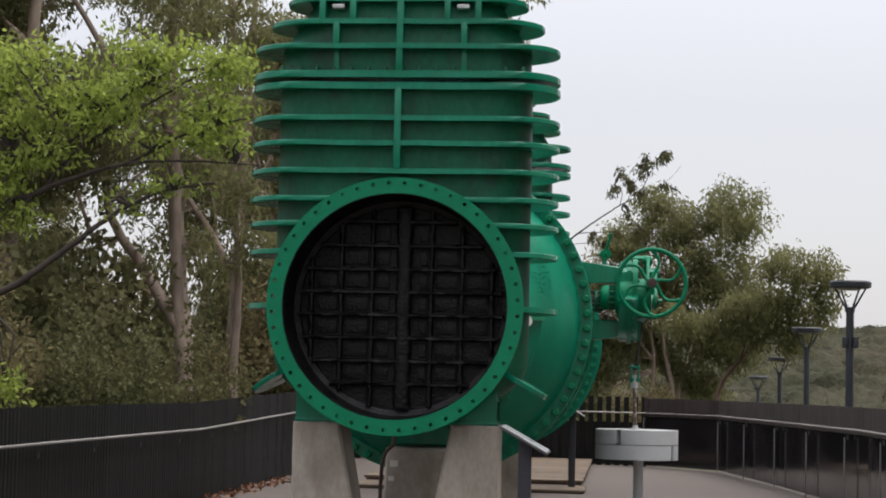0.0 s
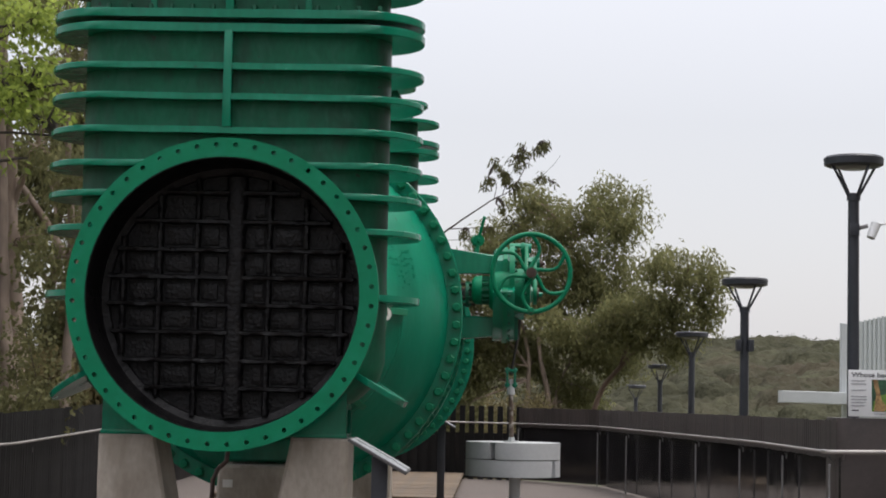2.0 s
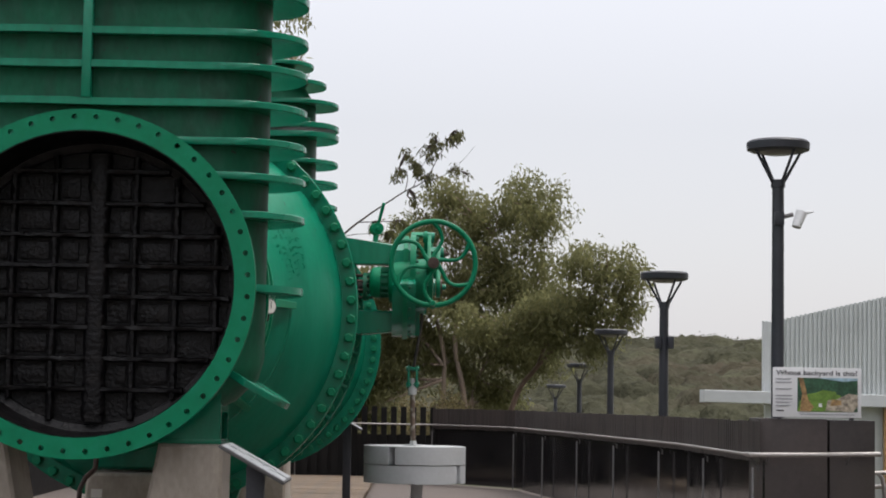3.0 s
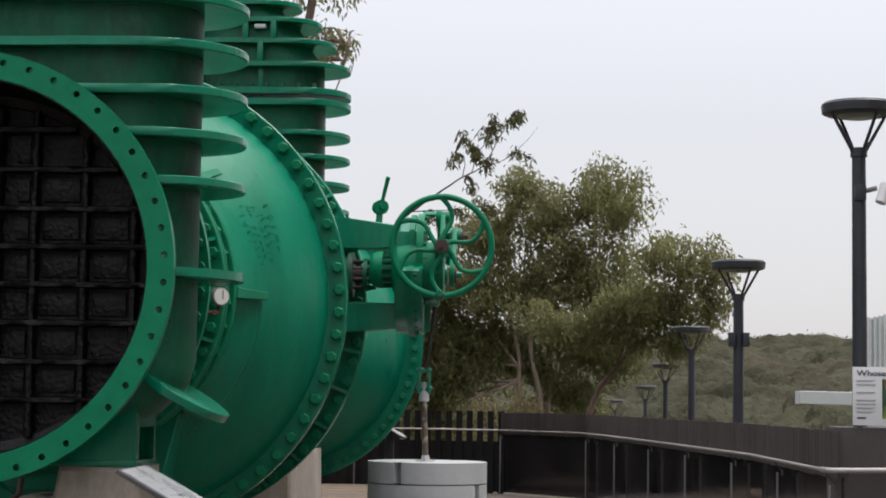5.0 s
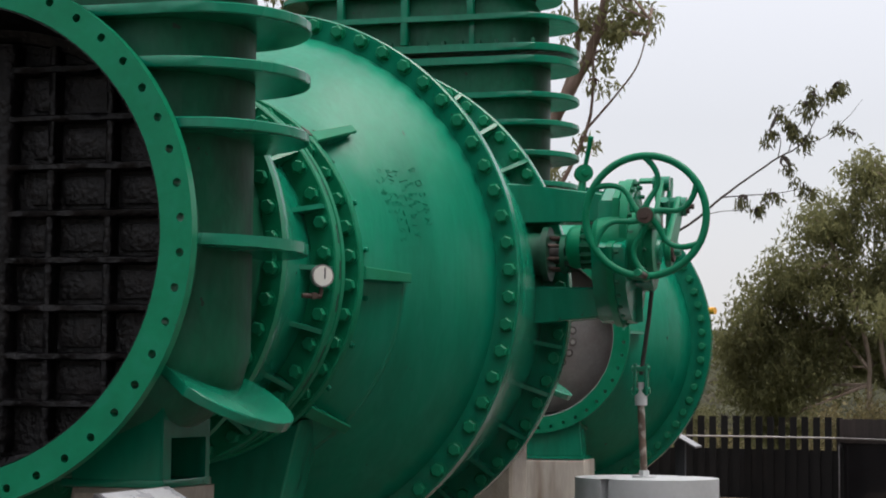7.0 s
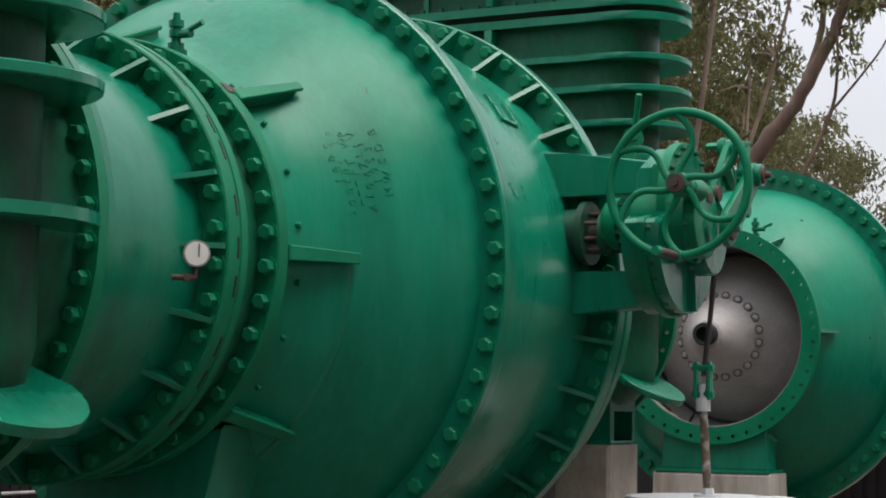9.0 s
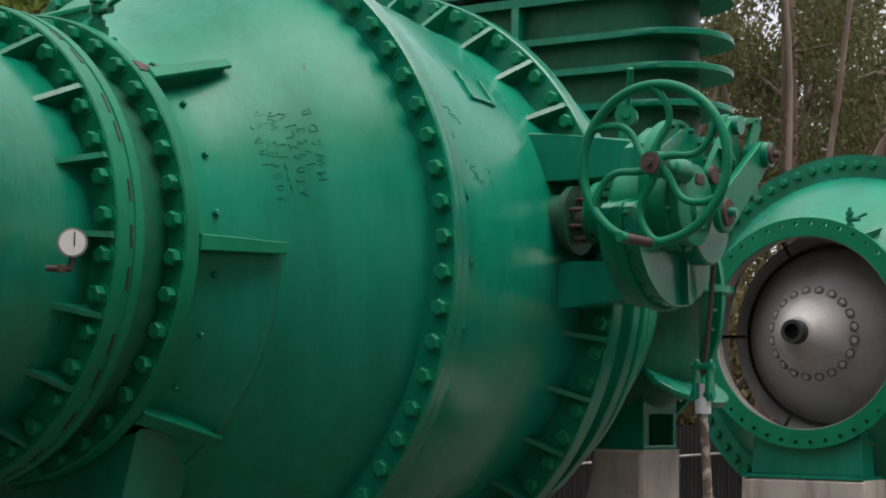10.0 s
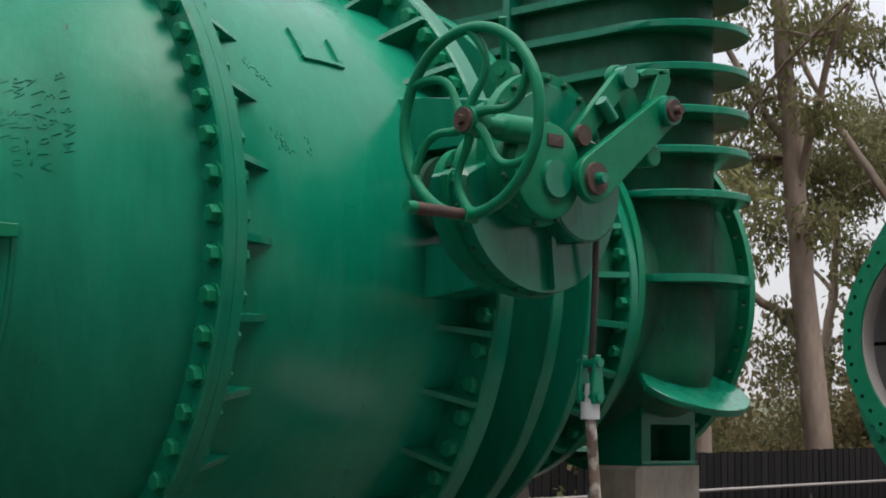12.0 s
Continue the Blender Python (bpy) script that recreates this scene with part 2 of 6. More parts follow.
def obround(hl, hd, cy=0.0, n=12):
    """Plan of a bar with round ends, half length hl along x, half depth hd along y."""
    c = max(hl - hd, 0)
    ex = min(hd, hl)
    pts = [(c + ex * math.cos(a), cy + hd * math.sin(a)) for a in (math.pi * (i / n - 0.5) for i in range(n + 1))]
    pts += [(-c + ex * math.cos(a), cy + hd * math.sin(a)) for a in (math.pi * (i / n + 0.5) for i in range(n + 1))]
    return pts


def holed_flange(bm, y0, y1, rin, rout, rb, n, rh):
    """A flat ring with n bolt holes on the circle rb, half a step off the level line."""
    step = 2 * math.pi / n
    sides = []
    for y in (y0, y1):
        ring = {}
        def vert(key, r, a, y=y, ring=ring):
            if key not in ring:
                ring[key] = bm.verts.new((r * math.cos(a), y, ZC + r * math.sin(a)))
            return ring[key]
        holes = []
        for i in range(n):
            a = step * (i + 0.5)
            e = (i + 1) % n
            edge = [vert(("o", i, 0), rout, a - step / 2), vert(("o", i, 1), rout, a), vert(("o", e, 0), rout, a + step / 2),
                    vert(("m", e), rb, a + step / 2), vert(("i", e, 0), rin, a + step / 2), vert(("i", i, 1), rin, a),
                    vert(("i", i, 0), rin, a - step / 2), vert(("m", i), rb, a - step / 2)]
            c = Vector((rb * math.cos(a), y, ZC + rb * math.sin(a)))
            rad, tan = Vector((math.cos(a), 0, math.sin(a))), Vector((-math.sin(a), 0, math.cos(a)))
            hv = []
            for k in range(8):
                w = math.radians(135 - 45 * k)
                hv.append(bm.verts.new(c + rh * (rad * math.sin(w) + tan * math.cos(w))))
            for k in range(8):
                bm.faces.new((edge[k], edge[(k + 1) % 8], hv[(k + 1) % 8], hv[k]))
            holes.append(hv)
        sides.append((ring, holes))
    (r0, h0), (r1, h1) = sides
    for a, b in zip(h0, h1):
        for k in range(8):
            bm.faces.new((a[k], a[(k + 1) % 8], b[(k + 1) % 8], b[k]))
    for tag in ("o", "i"):
        keys = [(tag, i, j) for i in range(n) for j in (0, 1)]
        for p, q in zip(keys, keys[1:] + keys[:1]):
            bm.faces.new((r0[p], r0[q], r1[q], r1[p]))
    return bm


def hex_bolt(r=0.036, h=0.035, washer=True):
    """A hexagon head on a washer, one closed skin, pointing to -y from the origin."""
    bm = bmesh.new()
    w = r * (1.25 if washer else 1.0)
    rows = [(0, w, 0), (0.006, w, 0), (0.006, r, 1), (h * 0.85, r, 1), (h, r * 0.8, 1)]
    rings = []
    for d, rr, hexed in rows:
        rings.append([bm.verts.new((rr * (0.87 if hexed and k % 2 else 1) * math.cos(k * math.pi / 6), -d, rr * (0.87 if hexed and k % 2 else 1) * math.sin(k * math.pi / 6))) for k in range(12)])
    for a, b in zip(rings, rings[1:]):
        for k in range(12):
            bm.faces.new((a[k], a[(k + 1) % 12], b[(k + 1) % 12], b[k]))
    bm.faces.new(rings[-1])
    return bm


def round_axis(y, r, deg, spin=0.0):
    """A pose on the circle r about the pipe axis, its own z pointing outwards."""
    a = radians(deg)
    return Matrix.Translation((r * math.cos(a), y, ZC + r * math.sin(a))) @ Matrix.Rotation(-a + math.pi / 2, 4, "Y") @ Matrix.Rotation(radians(spin), 4, "Y")


def bolt_ring(parent, y, r, n, size=0.036, off=0.5, material=None, face=-1, h=0.035, name="bolt"):
    first = part(name, hex_bolt(size, h), material or GREEN_EDGE, parent, smooth=25)
    turn = Matrix() if face < 0 else Matrix.Rotation(math.pi, 4, "Z")
    rnd = random.Random(int(y * 100) + n)
    for i in range(n):
        m = round_axis(y, r, 360 * (i + off) / n, rnd.uniform(0, 60)) @ turn
        if i == 0:
            first.matrix_basis = m
        else:
            again(first, parent, m)


def gusset_ring(parent, y0, y1, r_body0, r_body1, r_out, n, off=0.0, thick=0.022, material=None, name="gusset", flat_top=0.12):
    """Triangular plates between a pipe (from y0) and a flange (at y1)."""
    bm = bmesh.new()
    prism(bm, [(y0, r_body0 - 0.02), (y1, r_body1 - 0.02), (y1, r_out), (y0 * flat_top + y1 * (1 - flat_top), r_out)], -thick / 2, thick / 2, axis="x")
    first = part(name, bm, material or GREEN, parent, smooth=25)
    for i in range(n):
        m = Matrix.Translation((0, 0, ZC)) @ Matrix.Rotation(-radians(360 * (i + off) / n) + math.pi / 2, 4, "Y")
        if i == 0:
            first.matrix_basis = m
        else:
            again(first, parent, m)


# ---- the valve line ----
FIN_Z = (2.155, 2.59, 2.82, 3.025, 3.25, 3.475, 3.68, 3.94, 4.035, 4.265, 4.47, 4.66, 4.82)
FIN_HALF = (1.27, 1.27, 1.27, 1.27, 1.27, 1.27, 1.27, 1.27, 1.27, 1.265, 1.135, 1.0, 0.82)


def lumpy_bar(a, b, w, d, seed):
    """A thickly coated bar from a to b, w wide across and d deep along y, its surface uneven."""
    a, b = Vector(a), Vector(b)
    n = max(int((b - a).length / 0.035), 4)
    ax = (b - a).normalized()
    side = ax.cross(Vector((0, 1, 0))).normalized()
    sec = ((-0.5, 0.5), (-0.5, -0.3), (-0.28, -0.5), (0.28, -0.5), (0.5, -0.3), (0.5, 0.5))
    bm = bmesh.new()
    rings = []
    for i in range(n + 1):
        p = a + (b - a) * i / n
        k = 1 + 0.28 * noise.noise(Vector((i * 0.55, seed, 0.3)))
        ring = []
        for j, (u, q) in enumerate(sec):
            g = 0.006 * noise.noise(Vector((i * 0.9, seed * 3.1, j * 1.7)))
            ring.append(bm.verts.new(p + side * (u * w * k + g) + Vector((0, q * d + g, 0))))
        rings.append(ring)
    for r0, r1 in zip(rings, rings[1:]):
        for j in range(6):
            bm.faces.new((r0[j], r0[(j + 1) % 6], r1[(j + 1) % 6], r1[j]))
    bm.faces.new(rings[0][::-1])
    bm.faces.new(rings[-1])
    bmesh.ops.recalc_face_normals(bm, faces=bm.faces[:])
    return bm


def carve(ob, bm):
    """Cuts the solid bm out of ob for good."""
    me = bpy.data.meshes.new("cutter")
    bm.to_mesh(me)
    bm.free()
    tool = new("cutter", me)
    tool.matrix_world = ob.matrix_world
    mod = ob.modifiers.new("cut", "BOOLEAN")
    mod.operation, mod.object, mod.solver = "DIFFERENCE", tool, "EXACT"
    bpy.context.view_layer.update()
    cut = bpy.data.meshes.new_from_object(ob.evaluated_get(bpy.context.evaluated_depsgraph_get()))
    ob.modifiers.clear()
    bpy.data.objects.remove(tool)
    ob.data = cut
    cut.name = ob.name


def gate_valve(y, label, blind, sole=1.205, droop=31, size=1.0, rise=0.0, shift=0.0, stretch=0.0):
    """A ribbed gate valve, its front flange at y, its mid plane 0.51 m behind."""
    v = thing("gate_valve", label, "valve", (0, y, ZC + rise - ZC * size), group="gate valves")
    v.scale = (size, size, size)
    mid = 0.51

    def up(z):
        """Heights of the plates and the bonnet, which differ a little between the two castings."""
        return z + shift + stretch * (z - 2.155)
    # stacked plans of the flat-sided body and its domed bonnet
    bm = bmesh.new()
    layers = [(1.26, 0.50, 0.24), (1.45, 0.88, 0.30), (1.58, 1.01, 0.32), (1.70, 1.045, 0.33), (up(3.93), 1.045, 0.33)]
    rings = [[bm.verts.new((x, yy, z)) for x, yy in obround(hl, hd, mid)] for z, hl, hd in layers]
    for a, b in zip(rings, rings[1:]):
        for i in range(len(a)):
            bm.faces.new((a[i], a[(i + 1) % len(a)], b[(i + 1) % len(a)], b[i]))
    bm.faces.new(rings[0][::-1])
    bm.faces.new(rings[-1])
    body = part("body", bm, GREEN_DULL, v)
    if blind:
        bore = bmesh.new()
        rod(bore, (0, -0.2, ZC), (0, 0.56, ZC), 0.905, seg=96)
        carve(body, bore)
    bm = bmesh.new()
    layers = [(4.045, 1.03, 0.32), (4.27, 1.03, 0.32), (4.47, 0.90, 0.30), (4.66, 0.78, 0.27), (4.82, 0.60, 0.22), (4.95, 0.36, 0.16)]
    rings = [[bm.verts.new((x, yy, up(z))) for x, yy in obround(hl, hd, mid)] for z, hl, hd in layers]
    for a, b in zip(rings, rings[1:]):
        for i in range(len(a)):
            bm.faces.new((a[i], a[(i + 1) % len(a)], b[(i + 1) % len(a)], b[i]))
    bm.faces.new(rings[0][::-1])
    bm.faces.new(rings[-1])
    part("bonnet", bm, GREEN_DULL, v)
    # stiffening plates round the body, a little wavy along the rim
    for k, (z, half) in enumerate(zip(FIN_Z, FIN_HALF)):
        z = up(z)
        t = 0.021 if k not in (7, 8) else 0.028
        hd = 0.42 * (half / 1.29) ** 0.7
        gap = 0.965 ** 2 - (z - ZC) ** 2
        plans = [obround(half, hd, mid, 16)]
        if gap > 0.02:
            # the bore parts the plate into two wings
            xc = math.sqrt(gap)
            c = half - hd
            if xc < c:
                end = [(c + hd * math.cos(a), mid + hd * math.sin(a)) for a in (math.pi * (i / 16 - 0.5) for i in range(17))]
                side = [(xc, mid - hd)] + end + [(xc, mid + hd)]
            else:
                a1 = math.acos(min((xc - c) / hd, 1))
                side = [(c + hd * math.cos(a), mid + hd * math.sin(a)) for a in (-a1 + 2 * a1 * i / 16 for i in range(17))]
            plans = [side, [(-x, yy) for x, yy in reversed(side)]]
        for plan in plans:
            bm = bmesh.new()
            prism(bm, plan, z - t, z + t, "z", bev=0.005)
            bmesh.ops.subdivide_edges(bm, edges=[e for e in bm.edges if e.calc_length() > 0.3], cuts=9)
            for vt in bm.verts:
                vt.co.z += 0.006 * noise.noise(Vector((vt.co.x * 2.1 + k, y, vt.co.y * 2)))
            part("fin", bm, GREEN, v)
    # upright ribs on the two broad faces
    def ribs(xs, z0, z1, w, d0):
        for x in xs:
            for sy in (-1, 1):
                bm = bmesh.new()
                box(bm, (x, mid + sy * (0.22 + d0 / 2), up((z0 + z1) / 2)), (w, d0, z1 - z0), bev=0.006)
                part("rib", bm, GREEN, v)
    ribs((-0.02,), 3.27, 3.92, 0.055, 0.205)
    ribs((-0.02,), 4.06, 4.80, 0.055, 0.19)
    ribs((-0.54, 0.50), 4.06, 4.25, 0.045, 0.12)
    ribs((-0.54, 0.50), 4.28, 4.46, 0.05, 0.185)
    ribs((-0.66, -0.41, 0.36, 0.61), 4.48, 4.65, 0.05, 0.165)
    ribs((-0.36, 0.31), 4.67, 4.81, 0.05, 0.145)
    # lifting eyes in the upper bays
    for x in (-0.535, 0.485):
        for sy in (-1, 1):
            bm = bmesh.new()
            box(bm, (x, mid + sy * 0.30, up(4.60)), (0.10, 0.10, 0.035), bev=0.008)
            part("lifting_eye", bm, GREY_PAINT, v)
    # studs along the bonnet joint
    stud = None
    for i in range(15):
        for sy in (-1, 1):
            m = Matrix.Translation((-0.98 + 0.14 * i, mid + sy * 0.34, up(4.062))) @ Matrix.Rotation(radians(-90), 4, "X")
            if stud is None:
                stud = part("stud", hex_bolt(0.018, 0.045, False), GREEN_DULL, v, smooth=25)
                stud.matrix_basis = m
            else:
                again(stud, v, m)
    # necks, flanges
    for f, (y0, y1) in (("front", (0.05, 0.30)), ("rear", (0.72, 0.97))):
        bm = bmesh.new()
        lathe(bm, [(y0, 0.935), (y1, 0.945), (y1, 0.90), (y0, 0.90)])
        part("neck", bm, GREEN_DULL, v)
    for y0, y1, n in ((0.0, 0.052, 48), (0.968, 1.02, 48)):
        bm = bmesh.new()
        holed_flange(bm, y0, y1, 0.90, 1.025, 0.98, n, 0.0165)
        part("flange", bm, GREEN_EDGE, v, smooth=30)
    # the two sloping wings low on the body
    for sx in (1, -1):
        bm = bmesh.new()
        out = [(0.96, mid - 0.30), (1.12, mid - 0.40)] + [(1.12 + 0.27 * math.cos(a), mid + 0.40 * math.sin(a)) for a in (math.pi * (i / 14 - 0.5) for i in range(15))] + [(1.12, mid + 0.40), (0.96, mid + 0.30)]
        prism(bm, out, -0.02, 0.02, "z", m=Matrix.Translation((0, 0, ZC)) @ (Matrix.Rotation(radians(droop), 4, "Y") if sx > 0 else Matrix.Scale(-1, 4, (1, 0, 0)) @ Matrix.Rotation(radians(droop), 4, "Y")), bev=0.005)
        part("wing", bm, GREEN, v)
    # feet: a sole plate, webs and an open box under each wing
    for sx in (1, -1):
        bm = bmesh.new()
        box(bm, (sx * 0.61, mid, sole), (0.42, 0.48, 0.03), bev=0.004)
        part("sole_plate", bm, GREEN, v)
        for yy in (0.29, 0.73):
            bm = bmesh.new()
            arc = [(sx * 0.95 * math.cos(a), ZC - 0.95 * math.sin(a)) for a in (radians(31 + 31 * i / 8) for i in range(9))]
            prism(bm, [(sx * 0.44, sole), (sx * 0.80, sole)] + arc, yy - 0.015, yy + 0.015, "y")
            part("foot_web", bm, GREEN, v)
        bm = bmesh.new()
        prism(bm, [(0.278, sole), (0.278, 1.62), (0.742, 1.62), (0.742, sole), (0.70, sole), (0.70, 1.378), (0.355, 1.378), (0.355, sole)], sx * 0.80 - 0.012, sx * 0.80 + 0.012, "x")
        part("foot_frame", bm, GREEN, v)
        bm = bmesh.new()
        box(bm, (sx * 0.58, 0.51, 1.29), (0.02, 0.40, 0.18))
        part("foot_back", bm, GREEN_DULL, v)
    # stiffened gate in the bore
    if blind:
        bm = bmesh.new()
        lathe(bm, [(0.004, 0.898), (0.50, 0.885), (0.50, 0.87), (0.004, 0.893)], 96)
        part("bore_lining", bm, BLACK, v)
        bm = bmesh.new()
        lathe(bm, [(0.472, 0.001), (0.472, 0.885), (0.502, 0.885), (0.502, 0.001)], 64)
        part("gate_plate", bm, BLACK, v)
        bm = bmesh.new()
        lathe(bm, [(0.415, 0.875), (0.475, 0.875), (0.475, 0.825), (0.435, 0.83)], 64)
        part("seat_ring", bm, BLACK, v)

        def chord(h):
            return math.sqrt(max(0.835 ** 2 - h * h, 0))
        hs = (0.704, 0.508, 0.315, 0.13, -0.056, -0.243, -0.432, -0.617)
        vs = (-0.735, -0.49, -0.237, 0.25, 0.50, 0.745)
        for dz in hs:
            c = chord(dz)
            part("grid_bar", lumpy_bar((-c, 0.435, ZC + dz), (c, 0.435, ZC + dz), 0.034, 0.085, dz * 9), BLACK, v, smooth=60)
        for dx in vs:
            c = chord(dx)
            part("grid_bar", lumpy_bar((dx, 0.44, ZC - c), (dx, 0.44, ZC + c), 0.038, 0.075, dx * 11), BLACK, v, smooth=60)
        # plates set into the cells
        cells = list(zip(vs[:2], vs[1:3])) + [(-0.237, -0.06), (0.11, 0.25)] + list(zip(vs[3:5], vs[4:]))
        for za, zb in zip(hs, hs[1:]):
            for xa, xb in cells:
                if max(abs(xa), abs(xb)) ** 2 + max(abs(za), abs(zb)) ** 2 < 0.66:
                    bm = bmesh.new()
                    box(bm, ((xa + xb) / 2, 0.466, ZC + (za + zb) / 2), (xb - xa - 0.075, 0.022, za - zb - 0.075), bev=0.006)
                    part("cell_plate", bm, BLACK, v, smooth=25)
        part("spindle_boss", lumpy_bar((0.025, 0.435, ZC - 0.81), (0.025, 0.435, ZC + 0.81), 0.125, 0.10, 3.3), BLACK, v, smooth=60)
    return v


def pipe_spool():
    """The short gusseted pipe behind the first gate valve, with its dial gauge."""
    v = thing("pipe_spool", "green painted steel pipe spool with bolted gusseted flanges", "pipe", (0, 0, 0.012))
    bm = bmesh.new()
    lathe(bm, [(1.022, 0.835), (1.93, 0.835), (1.93, 0.78), (1.022, 0.78)])
    part("pipe", bm, GREEN, v)
    bm = bmesh.new()
    lathe(bm, [(1.022, 0.78), (1.022, 1.02), (1.062, 1.02), (1.068, 1.01), (1.075, 0.84), (1.075, 0.78)])
    part("flange", bm, GREEN, v)
    bm = bmesh.new()
    lathe(bm, [(1.882, 0.80), (1.882, 0.95), (1.888, 0.957), (1.940, 0.957), (1.946, 0.95), (1.946, 0.80)])
    part("flange", bm, GREEN_EDGE, v)
    bm = bmesh.new()
    lathe(bm, [(1.978, 0.80), (1.978, 0.95), (1.982, 0.956), (2.026, 0.956), (2.03, 0.95), (2.03, 0.80)])
    part("flange", bm, GREEN_EDGE, v)
    bm = bmesh.new()
    lathe(bm, [(1.947, 0.80), (1.947, 0.951), (1.977, 0.951), (1.977, 0.80)])
    part("gasket", bm, GREEN_EDGE, v, "painted-over gasket")
    slit = None
    for k in range(32):
        m = round_axis(1.962, 0.9505, 11.25 * k + 2.0 * math.sin(3.7 * k))
        if slit:
            again(slit, v, m)
        else:
            bm = bmesh.new()
            box(bm, (0, 0, 0), (0.085, 0.011, 0.006))
            slit = part("slit", bm, RUBBER, v, "dark open slit", smooth=0)
            slit.matrix_basis = m
    bm = bmesh.new()
    lathe(bm, [(2.03, 0.80), (2.03, 0.86), (2.262, 0.86), (2.262, 0.80)])
    part("sleeve", bm, GREEN_DULL, v)
    bolt_ring(v, 1.882, 0.908, 40, 0.033, h=0.042)
    bolt_ring(v, 0.968, 0.98, 48, 0.030, h=0.04)
    gusset_ring(v, 1.70, 1.882, 0.835, 0.835, 0.945, 20, 0.0)
    # dial gauge on a short nipple
    g = thing("pressure_gauge", "white-faced round dial gauge on a short brass nipple", "gauge", (0.957, 1.66, 2.082))
    bm = bmesh.new()
    rod(bm, (0, 0, 0), (0, -0.035, 0), 0.05, 0.052, 28)
    part("case", bm, POST_WHITE, g, "dull silver gauge case")
    bm = bmesh.new()
    rod(bm, (0, -0.0352, 0), (0, -0.038, 0), 0.045, 0.045, 28)
    part("dial", bm, WHITE_FLAKE_FACE, g, "white dial face")
    bm = bmesh.new()
    box(bm, (0.008, -0.0395, 0.012), (0.005, 0.002, 0.05))
    part("needle", bm, RUBBER, g)
    bm = bmesh.new()
    rod(bm, (0, -0.015, -0.05), (-0.005, -0.015, -0.09), 0.010)
    rod(bm, (-0.09, -0.015, -0.09), (0.0, -0.015, -0.09), 0.011)
    box(bm, (-0.035, -0.015, -0.09), (0.026, 0.03, 0.03), bev=0.005)
    part("nipple", bm, RUST, g, "rusty brown pipe nipple")
    g.matrix_basis = Matrix.Translation((0.957, 1.66, 2.082)) @ Matrix.Rotation(radians(38), 4, "Z")
    return v


WHITE_FLAKE_FACE = mat("white_dial_enamel", (0.72, 0.70, 0.66), rough=0.3, var=0.04)


def valve_body(v, dy):
    """The bulged body shell, from the small flange to the big bolted joint and on to the rear flange."""
    bm = bmesh.new()
    lathe(bm, [(2.265 + dy, 0.80), (2.265 + dy, 0.945), (2.272 + dy, 0.952), (2.338 + dy, 0.952), (2.345 + dy, 0.945), (2.345 + dy, 0.80)])
    part("flange", bm, GREEN_EDGE, v)
    # the convex bell
    bell = [(2.34, 0.885), (2.42, 0.895), (2.52, 0.925), (2.61, 0.97), (2.70, 1.03), (2.715, 1.042), (2.78, 1.085), (2.86, 1.15), (2.94, 1.215), (3.02, 1.27), (3.11, 1.325), (3.20, 1.37), (3.28, 1.395)]
    inner = [(y, r - 0.05) for y, r in reversed(bell)]
    bm = bmesh.new()
    lathe(bm, [(y + dy, r) for y, r in bell + inner], 128)
    part("bell", bm, GREEN_SATIN, v)
    bm = bmesh.new()
    lathe(bm, [(3.275 + dy, 1.33), (3.275 + dy, 1.507), (3.285 + dy, 1.515), (3.326 + dy, 1.515), (3.326 + dy, 1.33)], 128)
    part("joint_flange", bm, GREEN, v)
    bm = bmesh.new()
    lathe(bm, [(3.328 + dy, 1.33), (3.328 + dy, 1.515), (3.375 + dy, 1.515), (3.382 + dy, 1.507), (3.382 + dy, 1.33)], 128)
    part("joint_flange", bm, GREEN, v)
    bolt_ring(v, 3.275 + dy, 1.465, 64, 0.036, h=0.04)
    gusset_ring(v, 3.575 + dy, 3.382 + dy, 1.435, 1.40, 1.495, 32, 0.0, 0.026, flat_top=0.04)
    bolt_ring(v, 3.382 + dy, 1.465, 64, 0.032, face=1, h=0.03, name="nut")
    # drum behind the joint
    drum = [(3.385, 1.392), (3.45, 1.404), (3.52, 1.413), (3.62, 1.420), (3.72, 1.422), (4.00, 1.41), (4.25, 1.385), (4.45, 1.362), (4.67, 1.355)]
    bm = bmesh.new()
    lathe(bm, [(y + dy, r) for y, r in drum] + [(y + dy, r - 0.06) for y, r in reversed(drum)], 128)
    part("drum", bm, GREEN_GLOSS, v)
    bm = bmesh.new()
    lathe(bm, [(4.67 + dy, 1.28), (4.67 + dy, 1.507), (4.68 + dy, 1.515), (4.762 + dy, 1.515), (4.77 + dy, 1.507), (4.77 + dy, 1.28)], 128)
    part("rear_flange", bm, GREEN, v)
    bolt_ring(v, 4.67 + dy, 1.464, 64, 0.036, off=0.5, h=0.04)
    gusset_ring(v, 4.47 + dy, 4.67 + dy, 1.362, 1.357, 1.505, 32, 0.0, 0.024)


def lugs(v, dy):
    """Flat-topped stiffeners on the neck, one every 45 degrees, and the weld bead where the flare begins."""
    for k in range(8):
        bm = bmesh.new()
        prism(bm, [(2.345, 0.87), (2.345, 0.94), (2.70, 1.07), (2.70, 1.015), (2.60, 0.94), (2.45, 0.88)], -0.013, 0.013, "x")
        ob = part("stiffener", bm, GREEN, v, smooth=20)
        ob.matrix_basis = Matrix.Translation((0, dy, ZC)) @ Matrix.Rotation(-radians(-0.3 + 45 * k) + math.pi / 2, 4, "Y")
        bm = bmesh.new()
        prism(bm, [(-0.032, 2.347), (0.032, 2.347), (0.024, 2.712), (-0.024, 2.712)], 1.066, 1.088, "z", bev=0.004)
        for vt in bm.verts:
            vt.co.z -= 0.13 * (2.712 - vt.co.y) / 0.365
